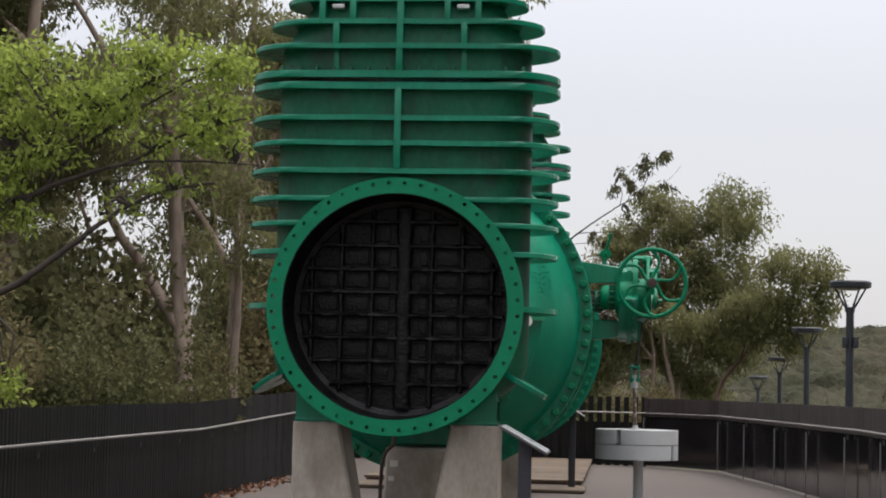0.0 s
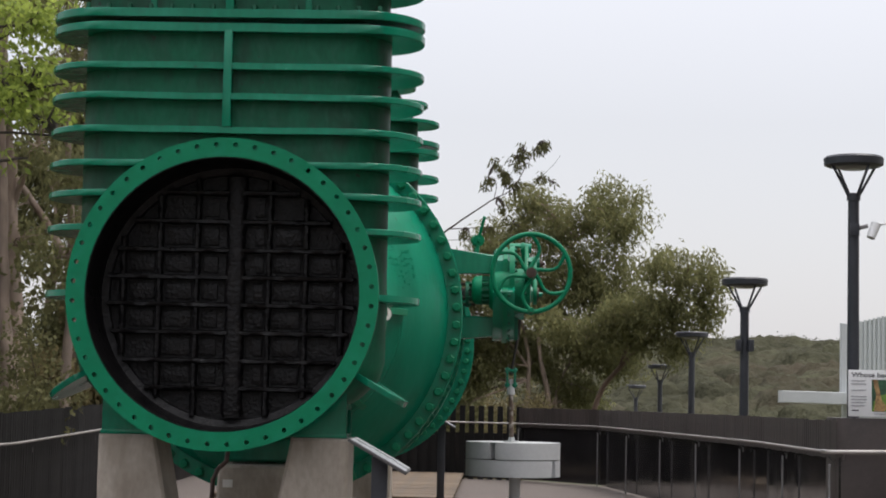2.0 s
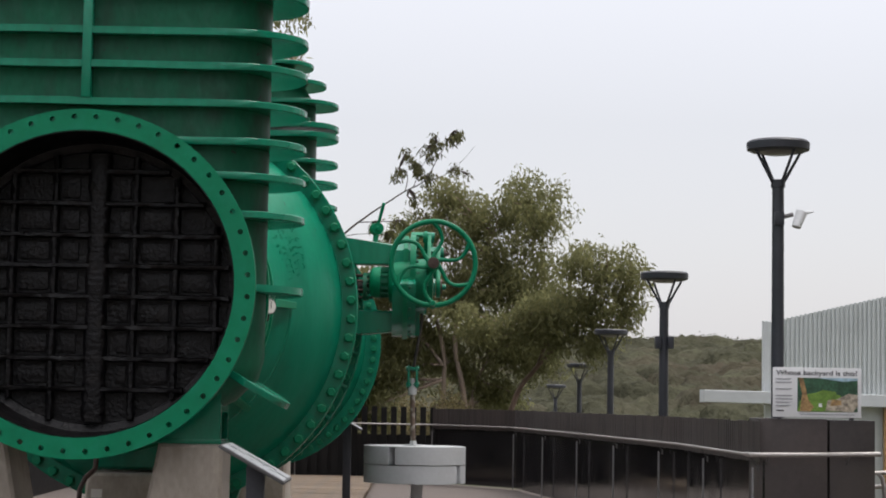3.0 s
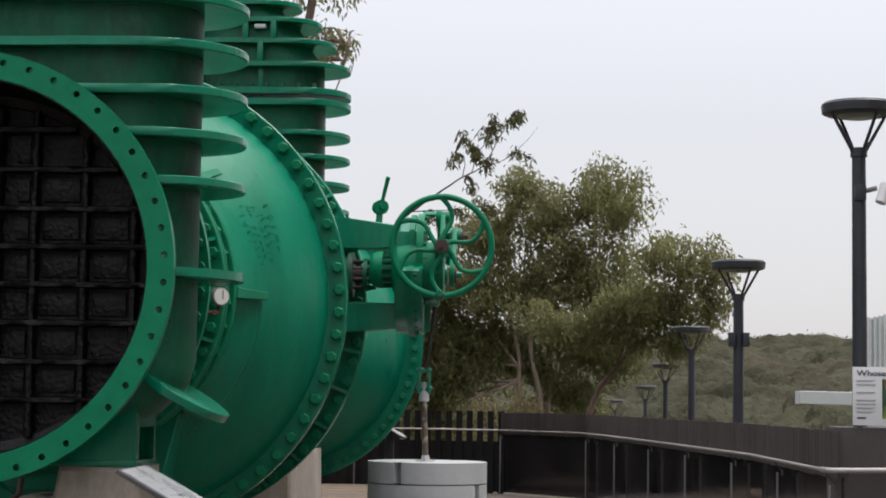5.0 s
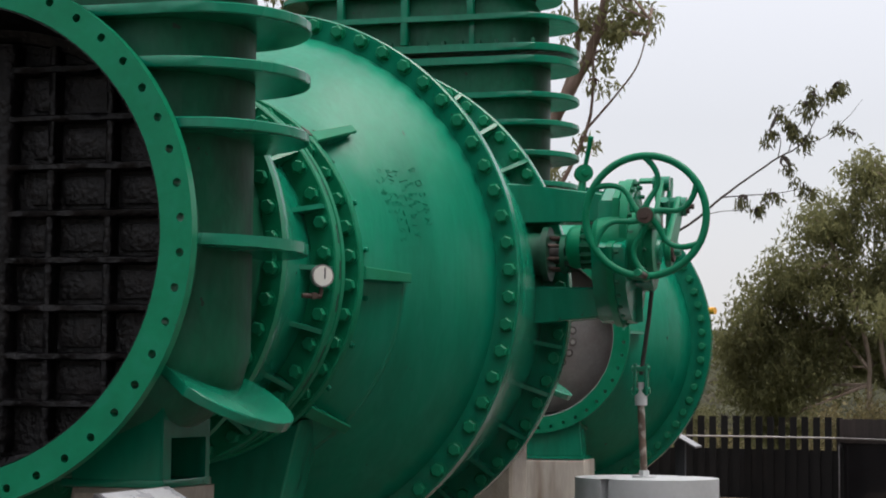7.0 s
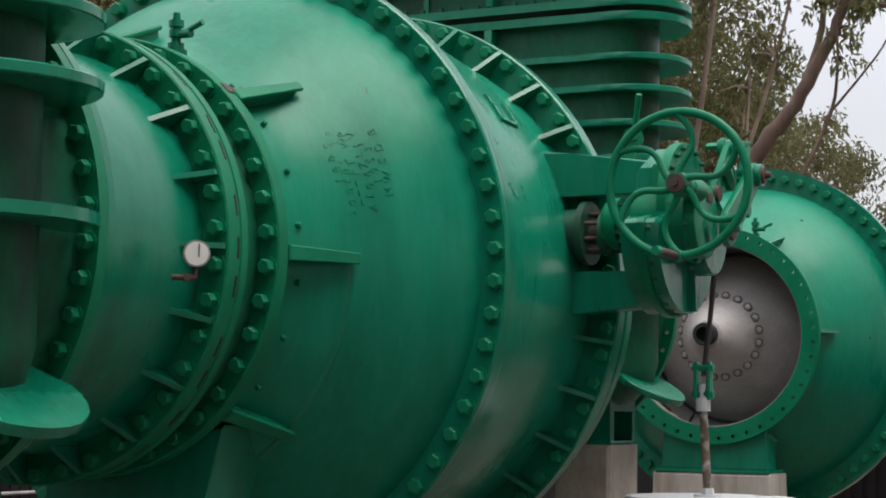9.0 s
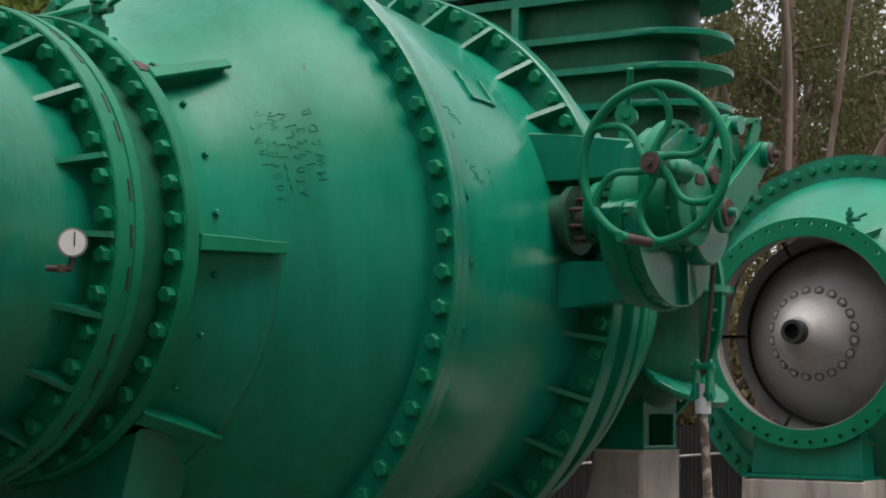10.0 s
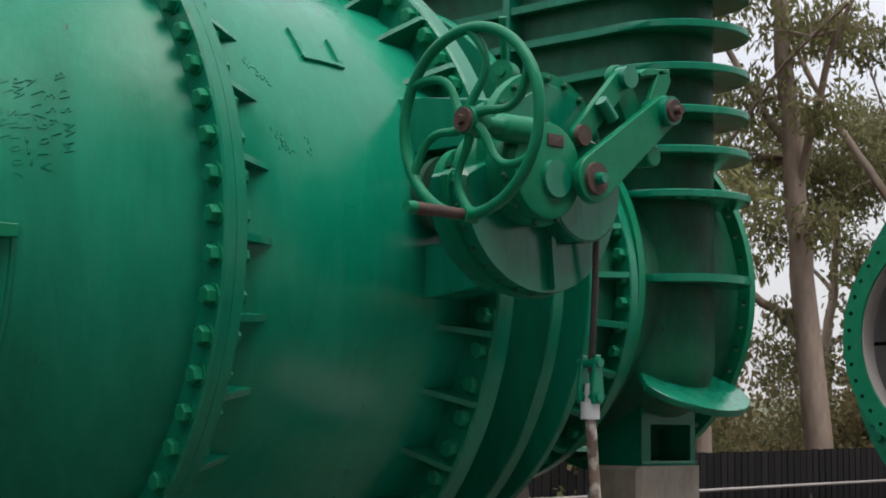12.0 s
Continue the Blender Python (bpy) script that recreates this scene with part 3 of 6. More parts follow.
        cap = part("stiffener_cap", bm, GREEN_EDGE, v, smooth=20)
        cap.matrix_basis = ob.matrix_basis.copy()
    bm = bmesh.new()
    lathe(bm, [(2.705 + dy, 1.03), (2.712 + dy, 1.046), (2.724 + dy, 1.053), (2.73 + dy, 1.04)], 48, a0=-105, a1=1)
    part("weld_bead", bm, GREEN, v)


def butterfly_valve():
    v = thing("butterfly_valve", "large green painted butterfly valve with a bulging bolted body", "valve", (0, 0, 0.03))
    valve_body(v, 0.0)
    lugs(v, 0.0)
    bolt_ring(v, 2.265, 0.905, 40, 0.034, h=0.042)
    return v


def reducer():
    """Rings and the tapered make-up piece between the butterfly valve and the second gate valve."""
    v = thing("reducer_pipe", "green painted tapered pipe piece with ring flanges", "pipe", (0, 0, 0.03))
    cone = [(4.772, 1.28), (4.86, 1.24), (5.05, 1.16), (5.25, 1.07), (5.50, 0.98), (5.75, 0.90), (6.00, 0.86), (6.19, 0.855)]
    bm = bmesh.new()
    lathe(bm, cone + [(y, r - 0.05) for y, r in reversed(cone)], 128)
    part("taper", bm, GREEN_DULL, v)
    for y, r, w in ((5.15, 1.38, 0.07), (5.54, 1.245, 0.045)):
        bm = bmesh.new()
        lathe(bm, [(y, 0.92), (y, r - 0.006), (y + 0.006, r), (y + w - 0.006, r), (y + w, r - 0.006), (y + w, 0.92)], 128)
        part("ring", bm, GREEN, v)
    bm = bmesh.new()
    lathe(bm, [(6.18, 0.81), (6.18, 0.948), (6.185, 0.953), (6.233, 0.953), (6.238, 0.948), (6.238, 0.81)], 96)
    part("flange", bm, GREEN, v)
    bolt_ring(v, 6.18, 0.911, 48, 0.030, h=0.042)
    gusset_ring(v, 5.93, 6.18, 0.87, 0.857, 0.945, 24, 0.3, 0.028)
    return v


gate_valve(0.0, "green ribbed gate valve with a black gridded gate", True, droop=30.3, shift=-0.04)
gate_valve(6.24, "green ribbed gate valve standing behind the butterfly valve", False, 1.168, 29.5, 0.93, 0.08, -0.008, 0.03)
pipe_spool()
butterfly_valve()
reducer()


PRIMER = mat("dark_brown_primer", (0.045, 0.038, 0.036), rough=0.75, var=0.3, scale=4, fine=40, bump=0.2)
FLAKED_ROD = mat("rust_under_flaking_white", (0.11, 0.075, 0.055), rough=0.7, var=0.3, scale=9, fine=60, bump=0.3,
                 stain=(0.60, 0.57, 0.52), stain_amt=1.0, stain_scale=11)
# aluminium darkened to carry the shade inside the cone's bolt recesses
POCKET = mat("dull_worn_aluminium", (0.13, 0.115, 0.105), rough=0.6, var=0.25, scale=6, fine=50, bump=0.15)


def disc_valve():
    """The open-ended valve further back, with its silver cone inside."""
    v = thing("cone_valve", "green painted valve body with a silver cone inside", "valve", (-0.05, -0.05, 0.045))
    y0 = 11.0
    bm = bmesh.new()
    holed_flange(bm, y0, y0 + 0.05, 0.775, 0.925, 0.875, 44, 0.017)
    part("flange", bm, GREEN_EDGE, v, smooth=30)
    bell = [(0.05, 0.84), (0.16, 0.86), (0.28, 0.92), (0.40, 1.00), (0.52, 1.08), (0.66, 1.17), (0.80, 1.25), (0.94, 1.32), (1.08, 1.37)]
    inner = [(y, r - 0.045) for y, r in reversed(bell)]
    bm = bmesh.new()
    lathe(bm, [(y0 + y, r) for y, r in bell] + [(y0 + y, r) for y, r in inner], 128)
    part("bell", bm, GREEN_SATIN, v)
    bm = bmesh.new()
    lathe(bm, [(y0 + y + 0.01, r - 0.048) for y, r in bell + [(1.41, 1.345)]] + [(y0 + y + 0.01, r) for y, r in reversed([(y, r - 0.065) for y, r in bell + [(1.41, 1.345)]])], 96)
    part("bell_lining", bm, PRIMER, v, "dark brown primed inside")
    bm = bmesh.new()
    lathe(bm, [(y0 + 0.02, 0.774), (y0 + 0.20, 0.80), (y0 + 0.20, 0.790), (y0 + 0.02, 0.766)], 96)
    part("mouth_lining", bm, SILVER, v, "silver painted lining of the mouth")
    for a, b in ((1.07, 1.14), (1.15, 1.21)):
        bm = bmesh.new()
        lathe(bm, [(y0 + a, 1.31), (y0 + a, 1.56), (y0 + b, 1.56), (y0 + b, 1.31)], 128)
        part("joint_flange", bm, GREEN, v)
    bolt_ring(v, y0 + 1.07, 1.475, 68, 0.036, h=0.04)
    gusset_ring(v, y0 + 1.38, y0 + 1.21, 1.385, 1.385, 1.52, 34, 0.25, 0.04)
    drum = [(1.20, 1.37), (1.30, 1.385), (1.42, 1.39)]
    bm = bmesh.new()
    lathe(bm, [(y0 + y, r) for y, r in drum] + [(y0 + y, r - 0.06) for y, r in reversed(drum)], 128)
    part("drum", bm, GREEN, v)
    # stiffeners on the bell
    for k in range(6):
        bm = bmesh.new()
        prism(bm, [(0.05, 0.83), (0.05, 0.925), (0.33, 1.01), (0.345, 0.95), (0.2, 0.87)], -0.013, 0.013, "x")
        ob = part("stiffener", bm, GREEN, v, smooth=20)
        ob.matrix_basis = Matrix.Translation((0, y0, ZC)) @ Matrix.Rotation(-radians(2 + 30 * (2 * k % 12) - (4 if k % 2 else 0)) + math.pi / 2, 4, "Y")
    # the cone, its nose pipe and the ring of dimples
    cone = [(-0.13, 0.085), (-0.12, 0.12), (-0.02, 0.19), (0.12, 0.28), (0.20, 0.335), (0.30, 0.41), (0.42, 0.53), (0.53, 0.635), (0.62, 0.71), (0.66, 0.735), (0.70, 0.72), (0.70, 0.085)]
    bm = bmesh.new()
    lathe(bm, [(y0 + y, r) for y, r in cone], 96)
    part("cone", bm, SILVER, v, "silver painted cone")
    bm = bmesh.new()
    lathe(bm, [(y0 - 0.24, 0.062), (y0 - 0.24, 0.09), (y0 - 0.225, 0.097), (y0 - 0.10, 0.097), (y0 - 0.10, 0.062)], 40)
    part("nose_pipe", bm, RUBBER, v, "short black nose pipe")
    bm = bmesh.new()
    lathe(bm, [(y0 - 0.17, 0.001), (y0 - 0.17, 0.064), (y0 - 0.15, 0.064), (y0 - 0.15, 0.001)], 40)
    part("nose_plug", bm, BLACK, v)
    first = part("cone_bolt", hex_bolt(0.022, 0.016, False), SILVER, v, smooth=25)
    # dark ring round each bolt: the shade of its recess put into colour
    bm = bmesh.new()
    lathe(bm, [(-0.006, 0.024), (-0.010, 0.036), (0.003, 0.042), (0.003, 0.024)], 20, z=0)
    pocket = part("bolt_pocket", bm, POCKET, v, "bolt recess ring with its shade painted dark")
    for i in range(20):
        m = round_axis(y0 + 0.207, 0.352, 18 * (i + 0.5)) @ Matrix.Rotation(radians(-32), 4, "X")
        if i:
            again(first, v, m)
            again(pocket, v, m)
        else:
            first.matrix_basis = m
            pocket.matrix_basis = m.copy()
    bm = bmesh.new()
    lathe(bm, [(y0 + 0.64, 0.715), (y0 + 0.64, 0.755), (y0 + 0.68, 0.755), (y0 + 0.68, 0.715)], 96)
    part("seal_ring", bm, RUBBER, v, "black seal ring")
    bm = bmesh.new()
    lathe(bm, [(y0 + 0.69, 0.72), (y0 + 0.69, 0.875), (y0 + 0.80, 0.875), (y0 + 0.80, 0.72)], 96)
    part("carrier_ring", bm, SILVER, v)
    for k in range(6):
        bm = bmesh.new()
        box(bm, (0, 0.74, 0.99), (0.024, 0.12, 0.40))
        ob = part("spider_arm", bm, PRIMER, v)
        ob.matrix_basis = Matrix.Translation((0, y0, ZC)) @ Matrix.Rotation(radians(90 + 60 * k), 4, "Y")
        bm = bmesh.new()
        box(bm, (0, 0.687, 0.815), (0.014, 0.008, 0.11))
        part("ring_seam", bm, RUBBER, v).matrix_basis = ob.matrix_basis.copy()
    # saddle foot
    bm = bmesh.new()
    prism(bm, [(-0.47, 0.99), (0.47, 0.99), (0.44, 1.42), (0.3, 1.36), (0, 1.28), (-0.3, 1.36), (-0.44, 1.42)], y0 + 0.06, y0 + 0.32, "y", bev=0.006)
    box(bm, (0, y0 + 0.2, 0.975), (1.0, 0.44, 0.03))
    part("foot", bm, GREEN, v)
    # tap on the crown
    tap(v, (0.33, y0 + 0.17, ZC + 0.82), 1.0)
    bm = bmesh.new()
    rod(bm, (1.52, y0 + 1.25, 2.41), (1.585, y0 + 1.22, 2.41), 0.035, 0.035, 14)
    part("cap", bm, YELLOW, v, "yellow plastic cap")
    return v


YELLOW = mat("yellow_plastic", (0.75, 0.36, 0.03), rough=0.4, var=0.08)


def tap(parent, at, s=1.0):
    """A small drain cock: a turned stem on a base, a side plug and a sloping lever."""
    M = Matrix.Translation(at) @ Matrix.Scale(s, 4)
    bm = bmesh.new()
    prof = [(-0.06, 0.001), (-0.06, 0.05), (0.02, 0.05), (0.022, 0.036), (0.05, 0.036), (0.052, 0.022), (0.073, 0.022), (0.077, 0.032), (0.108, 0.032), (0.112, 0.022), (0.119, 0.022), (0.122, 0.034), (0.15, 0.034), (0.153, 0.018), (0.185, 0.016), (0.185, 0.001)]
    lathe(bm, prof, 16, z=0)
    bmesh.ops.transform(bm, matrix=M @ Matrix.Rotation(radians(90), 4, "X"), verts=bm.verts[:])
    stem = part("tap", bm, GREEN, parent)
    bm = bmesh.new()
    rod(bm, M @ Vector((0.02, 0, 0.09)), M @ Vector((0.085, -0.012, 0.087)), 0.020 * s)
    part("plug", bm, GREEN, stem)
    bm = bmesh.new()
    rod(bm, M @ Vector((0.055, -0.01, 0.095)), M @ Vector((0.15, -0.02, 0.13)), 0.011 * s, 0.014 * s)
    part("tap_lever", bm, GREEN, stem)
    return stem


def hand_wheel(parent):
    """Six curved spokes; the wheel faces along -y."""
    c = Vector((2.086, 3.912, 2.563))
    bm = bmesh.new()
    R = 0.335
    tube(bm, [c + Vector((R * math.cos(a), 0, R * math.sin(a))) for a in (2 * math.pi * i / 72 for i in range(72))], 0.021, 12, close=True)
    w = part("hand_wheel", bm, GREEN_EDGE, parent)
    for k in range(6):
        bm = bmesh.new()
        a0 = radians(92 + 60 * k)
        pts = []
        for i in range(13):
            u = i / 12
            r = 0.045 + (R - 0.045) * u
            a = a0 - 0.62 * math.sin(u * math.pi) * (0.8 - 0.35 * u)
            pts.append(c + Vector((r * math.cos(a), 0.012 * math.sin(u * math.pi), r * math.sin(a))))
        tube(bm, pts, [0.019 - 0.004 * math.sin(math.pi * i / 12) for i in range(13)], 10)
        part("spoke", bm, GREEN_EDGE, w)
    bm = bmesh.new()
    rod(bm, c + Vector((0, -0.03, 0)), c + Vector((0, 0.05, 0)), 0.052, 0.058, 20)
    part("hub", bm, GREEN_EDGE, w)
    bm = bmesh.new()
    rod(bm, c + Vector((0, -0.04, 0)), c + Vector((0, -0.03, 0)), 0.043, 0.046, 20)
    part("hub_plate", bm, RUST, w, "brown rusty hub plate")
    bm = bmesh.new()
    rod(bm, c + Vector((0, -0.062, 0)), c + Vector((0, -0.04, 0)), 0.018, 0.018, 6)
    part("hub_nut", bm, RUST, w)
    h = c + Vector((0.0, 0, -R))
    bm = bmesh.new()
    rod(bm, h + Vector((0, 0.03, 0)), h + Vector((0, -0.035, 0)), 0.03, 0.027, 14)
    part("handle_boss", bm, GREEN_EDGE, w)
    bm = bmesh.new()
    rod(bm, h + Vector((0, -0.035, 0)), h + Vector((0, -0.27, 0)), 0.019, 0.023, 14)
    part("handle_grip", bm, RUST, w, "rusty brown crank grip")
    bm = bmesh.new()
    rod(bm, h + Vector((0, -0.27, 0)), h + Vector((0, -0.305, 0)), 0.025, 0.02, 14)
    part("handle_end", bm, GREEN_EDGE, w)


def gear_drive():
    """Bracket arms, worm gear case, lever linkage and hand wheel beside the butterfly valve."""
    v = thing("gear_drive", "green cast gear drive with a six-spoked hand wheel", "gearbox")
    sy, sz = 4.45, 2.40
    # bracket arms welded to the drum
    for name, pts in (("bracket", [(1.10, 2.83), (1.36, 2.80), (1.80, 2.745), (1.80, 2.58), (1.36, 2.585), (1.10, 2.58)]),
                      ("bracket", [(1.20, 2.21), (1.80, 2.20), (1.80, 2.03), (1.40, 1.995), (1.20, 1.99)])):
        bm = bmesh.new()
        prism(bm, pts, 4.395, 4.585, "y", bev=0.012)
        part(name, bm, GREEN, v)
    # stuffing box: a bolted neck on the drum, its gland ring on studs, and the shaft
    def round_shaft(name, prof, material, label=""):
        bm = bmesh.new()
        lathe(bm, prof, 36, z=0)
        bmesh.ops.transform(bm, matrix=Matrix.Translation((0, sy, sz)) @ Matrix.Rotation(radians(-90), 4, "Z"), verts=bm.verts[:])
        part(name, bm, material, v, label)
    round_shaft("stuffing_box", [(1.30, 0.05), (1.30, 0.125), (1.405, 0.125), (1.41, 0.16), (1.445, 0.16), (1.445, 0.05)], GREEN_DULL)
    round_shaft("gland_ring", [(1.515, 0.05), (1.515, 0.115), (1.545, 0.115), (1.545, 0.05)], GREEN_DULL)
    round_shaft("shaft", [(1.40, 0.001), (1.40, 0.045), (1.80, 0.045), (1.80, 0.001)], PRIMER, "dark greasy shaft")
    stud = nut = None
    for k in range(8):
        a = radians(45 * k + 20)
        at = Matrix.Translation((0, sy + 0.098 * math.cos(a), sz + 0.098 * math.sin(a)))
        m = at @ Matrix.Translation((1.545, 0, 0)) @ Matrix.Rotation(radians(90), 4, "Z")
        if stud:
            again(stud, v, at)
            again(nut, v, m)
        else:
            bm = bmesh.new()
            rod(bm, (1.44, 0, 0), (1.60, 0, 0), 0.010, seg=8)
            stud = part("gland_stud", bm, RUST, v, "rusty brown stud", smooth=40)
            nut = part("gland_nut", hex_bolt(0.018, 0.022, False), GREEN_DULL, v, smooth=25)
            stud.matrix_basis, nut.matrix_basis = at, m
    # quadrant case: a rounded plate box, bottom half round the shaft
    out = [(sy + 0.43 * math.cos(a), sz + 0.41 * math.sin(a)) for a in (math.pi * (1.0 + i / 20) for i in range(21))]
    out += [(sy + 0.40, sz + 0.14), (sy + 0.20, sz + 0.38), (sy + 0.02, sz + 0.41), (sy - 0.21, sz + 0.29), (sy - 0.23, sz + 0.06), (sy - 0.41, sz + 0.02)]
    bm = bmesh.new()
    prism(bm, out, 1.76, 1.95, "x", bev=0.02)
    part("gear_case", bm, GREEN, v)
    rim = [(sy + (yy - sy) * 1.045, sz + (zz - sz) * 1.045) for yy, zz in out]
    bm = bmesh.new()
    prism(bm, rim, 1.845, 1.885, "x", bev=0.004)
    part("case_flange", bm, GREEN_EDGE, v)
    first = None
    for i in range(15):
        a = math.pi * (1.02 + 0.96 * i / 14)
        m = Matrix.Translation((1.892, sy + 0.425 * math.cos(a), sz + 0.405 * math.sin(a))) @ Matrix.Rotation(radians(90), 4, "Z")
        if first:
            again(first, v, m)
        else:
            first = part("case_bolt", hex_bolt(0.014, 0.022, False), GREEN_DULL, v, smooth=25)
            first.matrix_basis = m
    for a in (276,):
        bm = bmesh.new()
        d = Vector((0, math.cos(radians(a)), math.sin(radians(a))))
        box(bm, (1.965, sy + 0.30 * d.y, sz + 0.30 * d.z), (0.04, 0.022, 0.2), m=Matrix.Translation((0, sy + 0.30 * d.y, sz + 0.30 * d.z)) @ Matrix.Rotation(radians(a + 90), 4, "X") @ Matrix.Translation((0, -sy - 0.30 * d.y, -sz - 0.30 * d.z)))
        part("case_rib", bm, GREEN, v)

    def xdisc(name, y, z, prof, material, label=""):
        bm = bmesh.new()
        lathe(bm, [(x, r) for x, r in prof], 44, z=0)
        bmesh.ops.transform(bm, matrix=Matrix.Translation((0, y, z)) @ Matrix.Rotation(radians(-90), 4, "Z"), verts=bm.verts[:])
        return part(name, bm, material, v, label)
    cy, cz = sy - 0.12, sz + 0.03
    xdisc("drum", cy, cz, [(1.57, 0.001), (1.57, 0.08), (1.585, 0.11), (1.61, 0.125), (1.66, 0.13), (1.665, 0.105), (1.725, 0.105), (1.73, 0.15), (1.765, 0.185), (1.85, 0.195), (2.02, 0.195), (2.02, 0.001)], GREEN_EDGE)
    for k in range(14):
        a = radians(360 / 14 * k)
        bm = bmesh.new()
        box(bm, (1.695, cy + 0.118 * math.cos(a), cz + 0.118 * math.sin(a)), (0.07, 0.020, 0.020))
        part("drum_bar", bm, GREEN_DULL, v, smooth=20)
    xdisc("drum_back", sy + 0.15, sz - 0.015, [(1.93, 0.001), (1.93, 0.20), (2.03, 0.20), (2.04, 0.19), (2.04, 0.001)], GREEN)
    cy, cz = cy - 0.03, cz - 0.03
    xdisc("cover", cy + 0.03, cz + 0.03, [(2.015, 0.001), (2.015, 0.205), (2.035, 0.205), (2.04, 0.185), (2.085, 0.18), (2.09, 0.165), (2.09, 0.001)], GREEN_EDGE)
    xdisc("cover_boss", cy + 0.06, cz + 0.0, [(2.088, 0.001), (2.088, 0.075), (2.108, 0.07), (2.108, 0.001)], GREEN)
    first = None
    for k in range(10):
        a = radians(36 * k + 10)
        m = Matrix.Translation((2.036, cy + 0.03 + 0.195 * math.cos(a), cz + 0.03 + 0.195 * math.sin(a))) @ Matrix.Rotation(radians(90), 4, "Z")
        if first:
            again(first, v, m)
        else:
            first = part("cover_bolt", hex_bolt(0.013, 0.018, False), GREEN_DULL, v, smooth=25)
            first.matrix_basis = m
    bm = bmesh.new()
    box(bm, (2.093, cy + 0.06, cz + 0.145), (0.006, 0.085, 0.045), bev=0.002)
    part("name_plate", bm, RUST, v, "small brown name plate")
    # worm bell housing behind the wheel
    bm = bmesh.new()
    lathe(bm, [(4.03, 0.001), (4.03, 0.03), (4.06, 0.034), (4.08, 0.05), (4.22, 0.055), (4.22, 0.001)], 32, z=2.563)
    bmesh.ops.translate(bm, vec=(2.075, 0, 0), verts=bm.verts[:])
    part("worm_housing", bm, GREEN_EDGE, v)
    bm = bmesh.new()
    rod(bm, (2.086, 3.912, 2.563), (2.086, 4.06, 2.563), 0.028, seg=16)
    part("worm_shaft", bm, GREEN_EDGE, v)
    # round backing flange above the case
    xdisc("backing_flange", sy + 0.02, sz + 0.10, [(1.90, 0.001), (1.90, 0.335), (1.945, 0.335), (1.945, 0.001)], GREEN_EDGE)
    first = None
    for k in range(11):
        a = radians(18 * k)
        m = Matrix.Translation((1.946, sy + 0.02 + 0.31 * math.cos(a), sz + 0.10 + 0.31 * math.sin(a))) @ Matrix.Rotation(radians(90), 4, "Z")
        if first:
            again(first, v, m)
        else:
            first = part("flange_bolt", hex_bolt(0.014, 0.022, False), GREEN_DULL, v, smooth=25)
            first.matrix_basis = m
    # lever and links
    p0, p1 = Vector((2.13, 4.52, 2.412)), Vector((2.10, 4.95, 2.722))

    def link(name, a, b, r0, r1, x0, x1, material=GREEN_EDGE):
        a2, b2 = Vector((a.y, a.z)), Vector((b.y, b.z))
        d = (b2 - a2).normalized()
        th = math.atan2(d.y, d.x)
        o = [(a2.x + r0 * math.cos(t), a2.y + r0 * math.sin(t)) for t in (th + math.pi / 2 + math.pi * i / 10 for i in range(11))]
        o += [(b2.x + r1 * math.cos(t), b2.y + r1 * math.sin(t)) for t in (th - math.pi / 2 + math.pi * i / 10 for i in range(11))]
        bm = bmesh.new()
        prism(bm, o, x0, x1, "x", bev=0.004)
        return part(name, bm, material, v)
    link("lever", p0, p1, 0.092, 0.064, 2.115, 2.15)
    xdisc("pivot_plate", p0.y, p0.z, [(2.15, 0.001), (2.15, 0.062), (2.165, 0.06), (2.165, 0.001)], RUST, "rust brown pivot washer")
    xdisc("pivot_nut", p0.y, p0.z, [(2.165, 0.001), (2.165, 0.024), (2.20, 0.02), (2.20, 0.001)], GREEN)
    xdisc("pin_boss", p1.y, p1.z, [(2.06, 0.001), (2.06, 0.058), (2.18, 0.058), (2.18, 0.001)], GREEN)
    xdisc("pin", p1.y, p1.z, [(2.18, 0.001), (2.18, 0.045), (2.195, 0.042), (2.195, 0.018), (2.225, 0.016), (2.225, 0.001)], RUST, "rust brown pin")
    q = Vector((0, 4.90, 2.545))
    link("drop_link", p1, q, 0.026, 0.026, 2.06, 2.09)
    xdisc("link_boss", q.y, q.z, [(2.04, 0.001), (2.04, 0.045), (2.12, 0.045), (2.125, 0.038), (2.125, 0.001)], GREEN_EDGE)
    bm = bmesh.new()
    prism(bm, [(4.885, 2.70), (4.965, 2.69), (5.06, 2.865), (5.05, 2.895), (4.985, 2.902)], 2.06, 2.085, "x", bev=0.004)
    part("fork", bm, GREEN_EDGE, v)
    bm = bmesh.new()
    prism(bm, [(4.86, 2.872), (4.90, 2.895), (5.05, 2.913), (5.055, 2.893), (4.91, 2.873), (4.87, 2.855)], 1.90, 2.085, "x", bev=0.003)
    part("fork_cap", bm, GREEN_EDGE, v)
    s0, s1 = Vector((0, 4.53, 2.585)), Vector((0, 4.79, 2.845))
    link("stop_arm", s0, s1, 0.04, 0.042, 2.04, 2.07)
    xdisc("stop_boss", s1.y, s1.z, [(2.0, 0.001), (2.0, 0.045), (2.10, 0.045), (2.10, 0.001)], GREEN)
    xdisc("stop_washer", s0.y, s0.z, [(2.07, 0.001), (2.07, 0.042), (2.09, 0.04), (2.09, 0.001)], RUST, "rust brown washer")
    link("stop_web", s1, Vector((0, 4.89, 2.70)), 0.055, 0.06, 2.01, 2.04)
    bm = bmesh.new()
    rod(bm, (2.09, 4.62, 2.73), (2.09, 4.69, 2.665), 0.026, seg=14)
    part("stop_pad", bm, GREEN, v)
    # indicator lever behind the arms
    bm = bmesh.new()
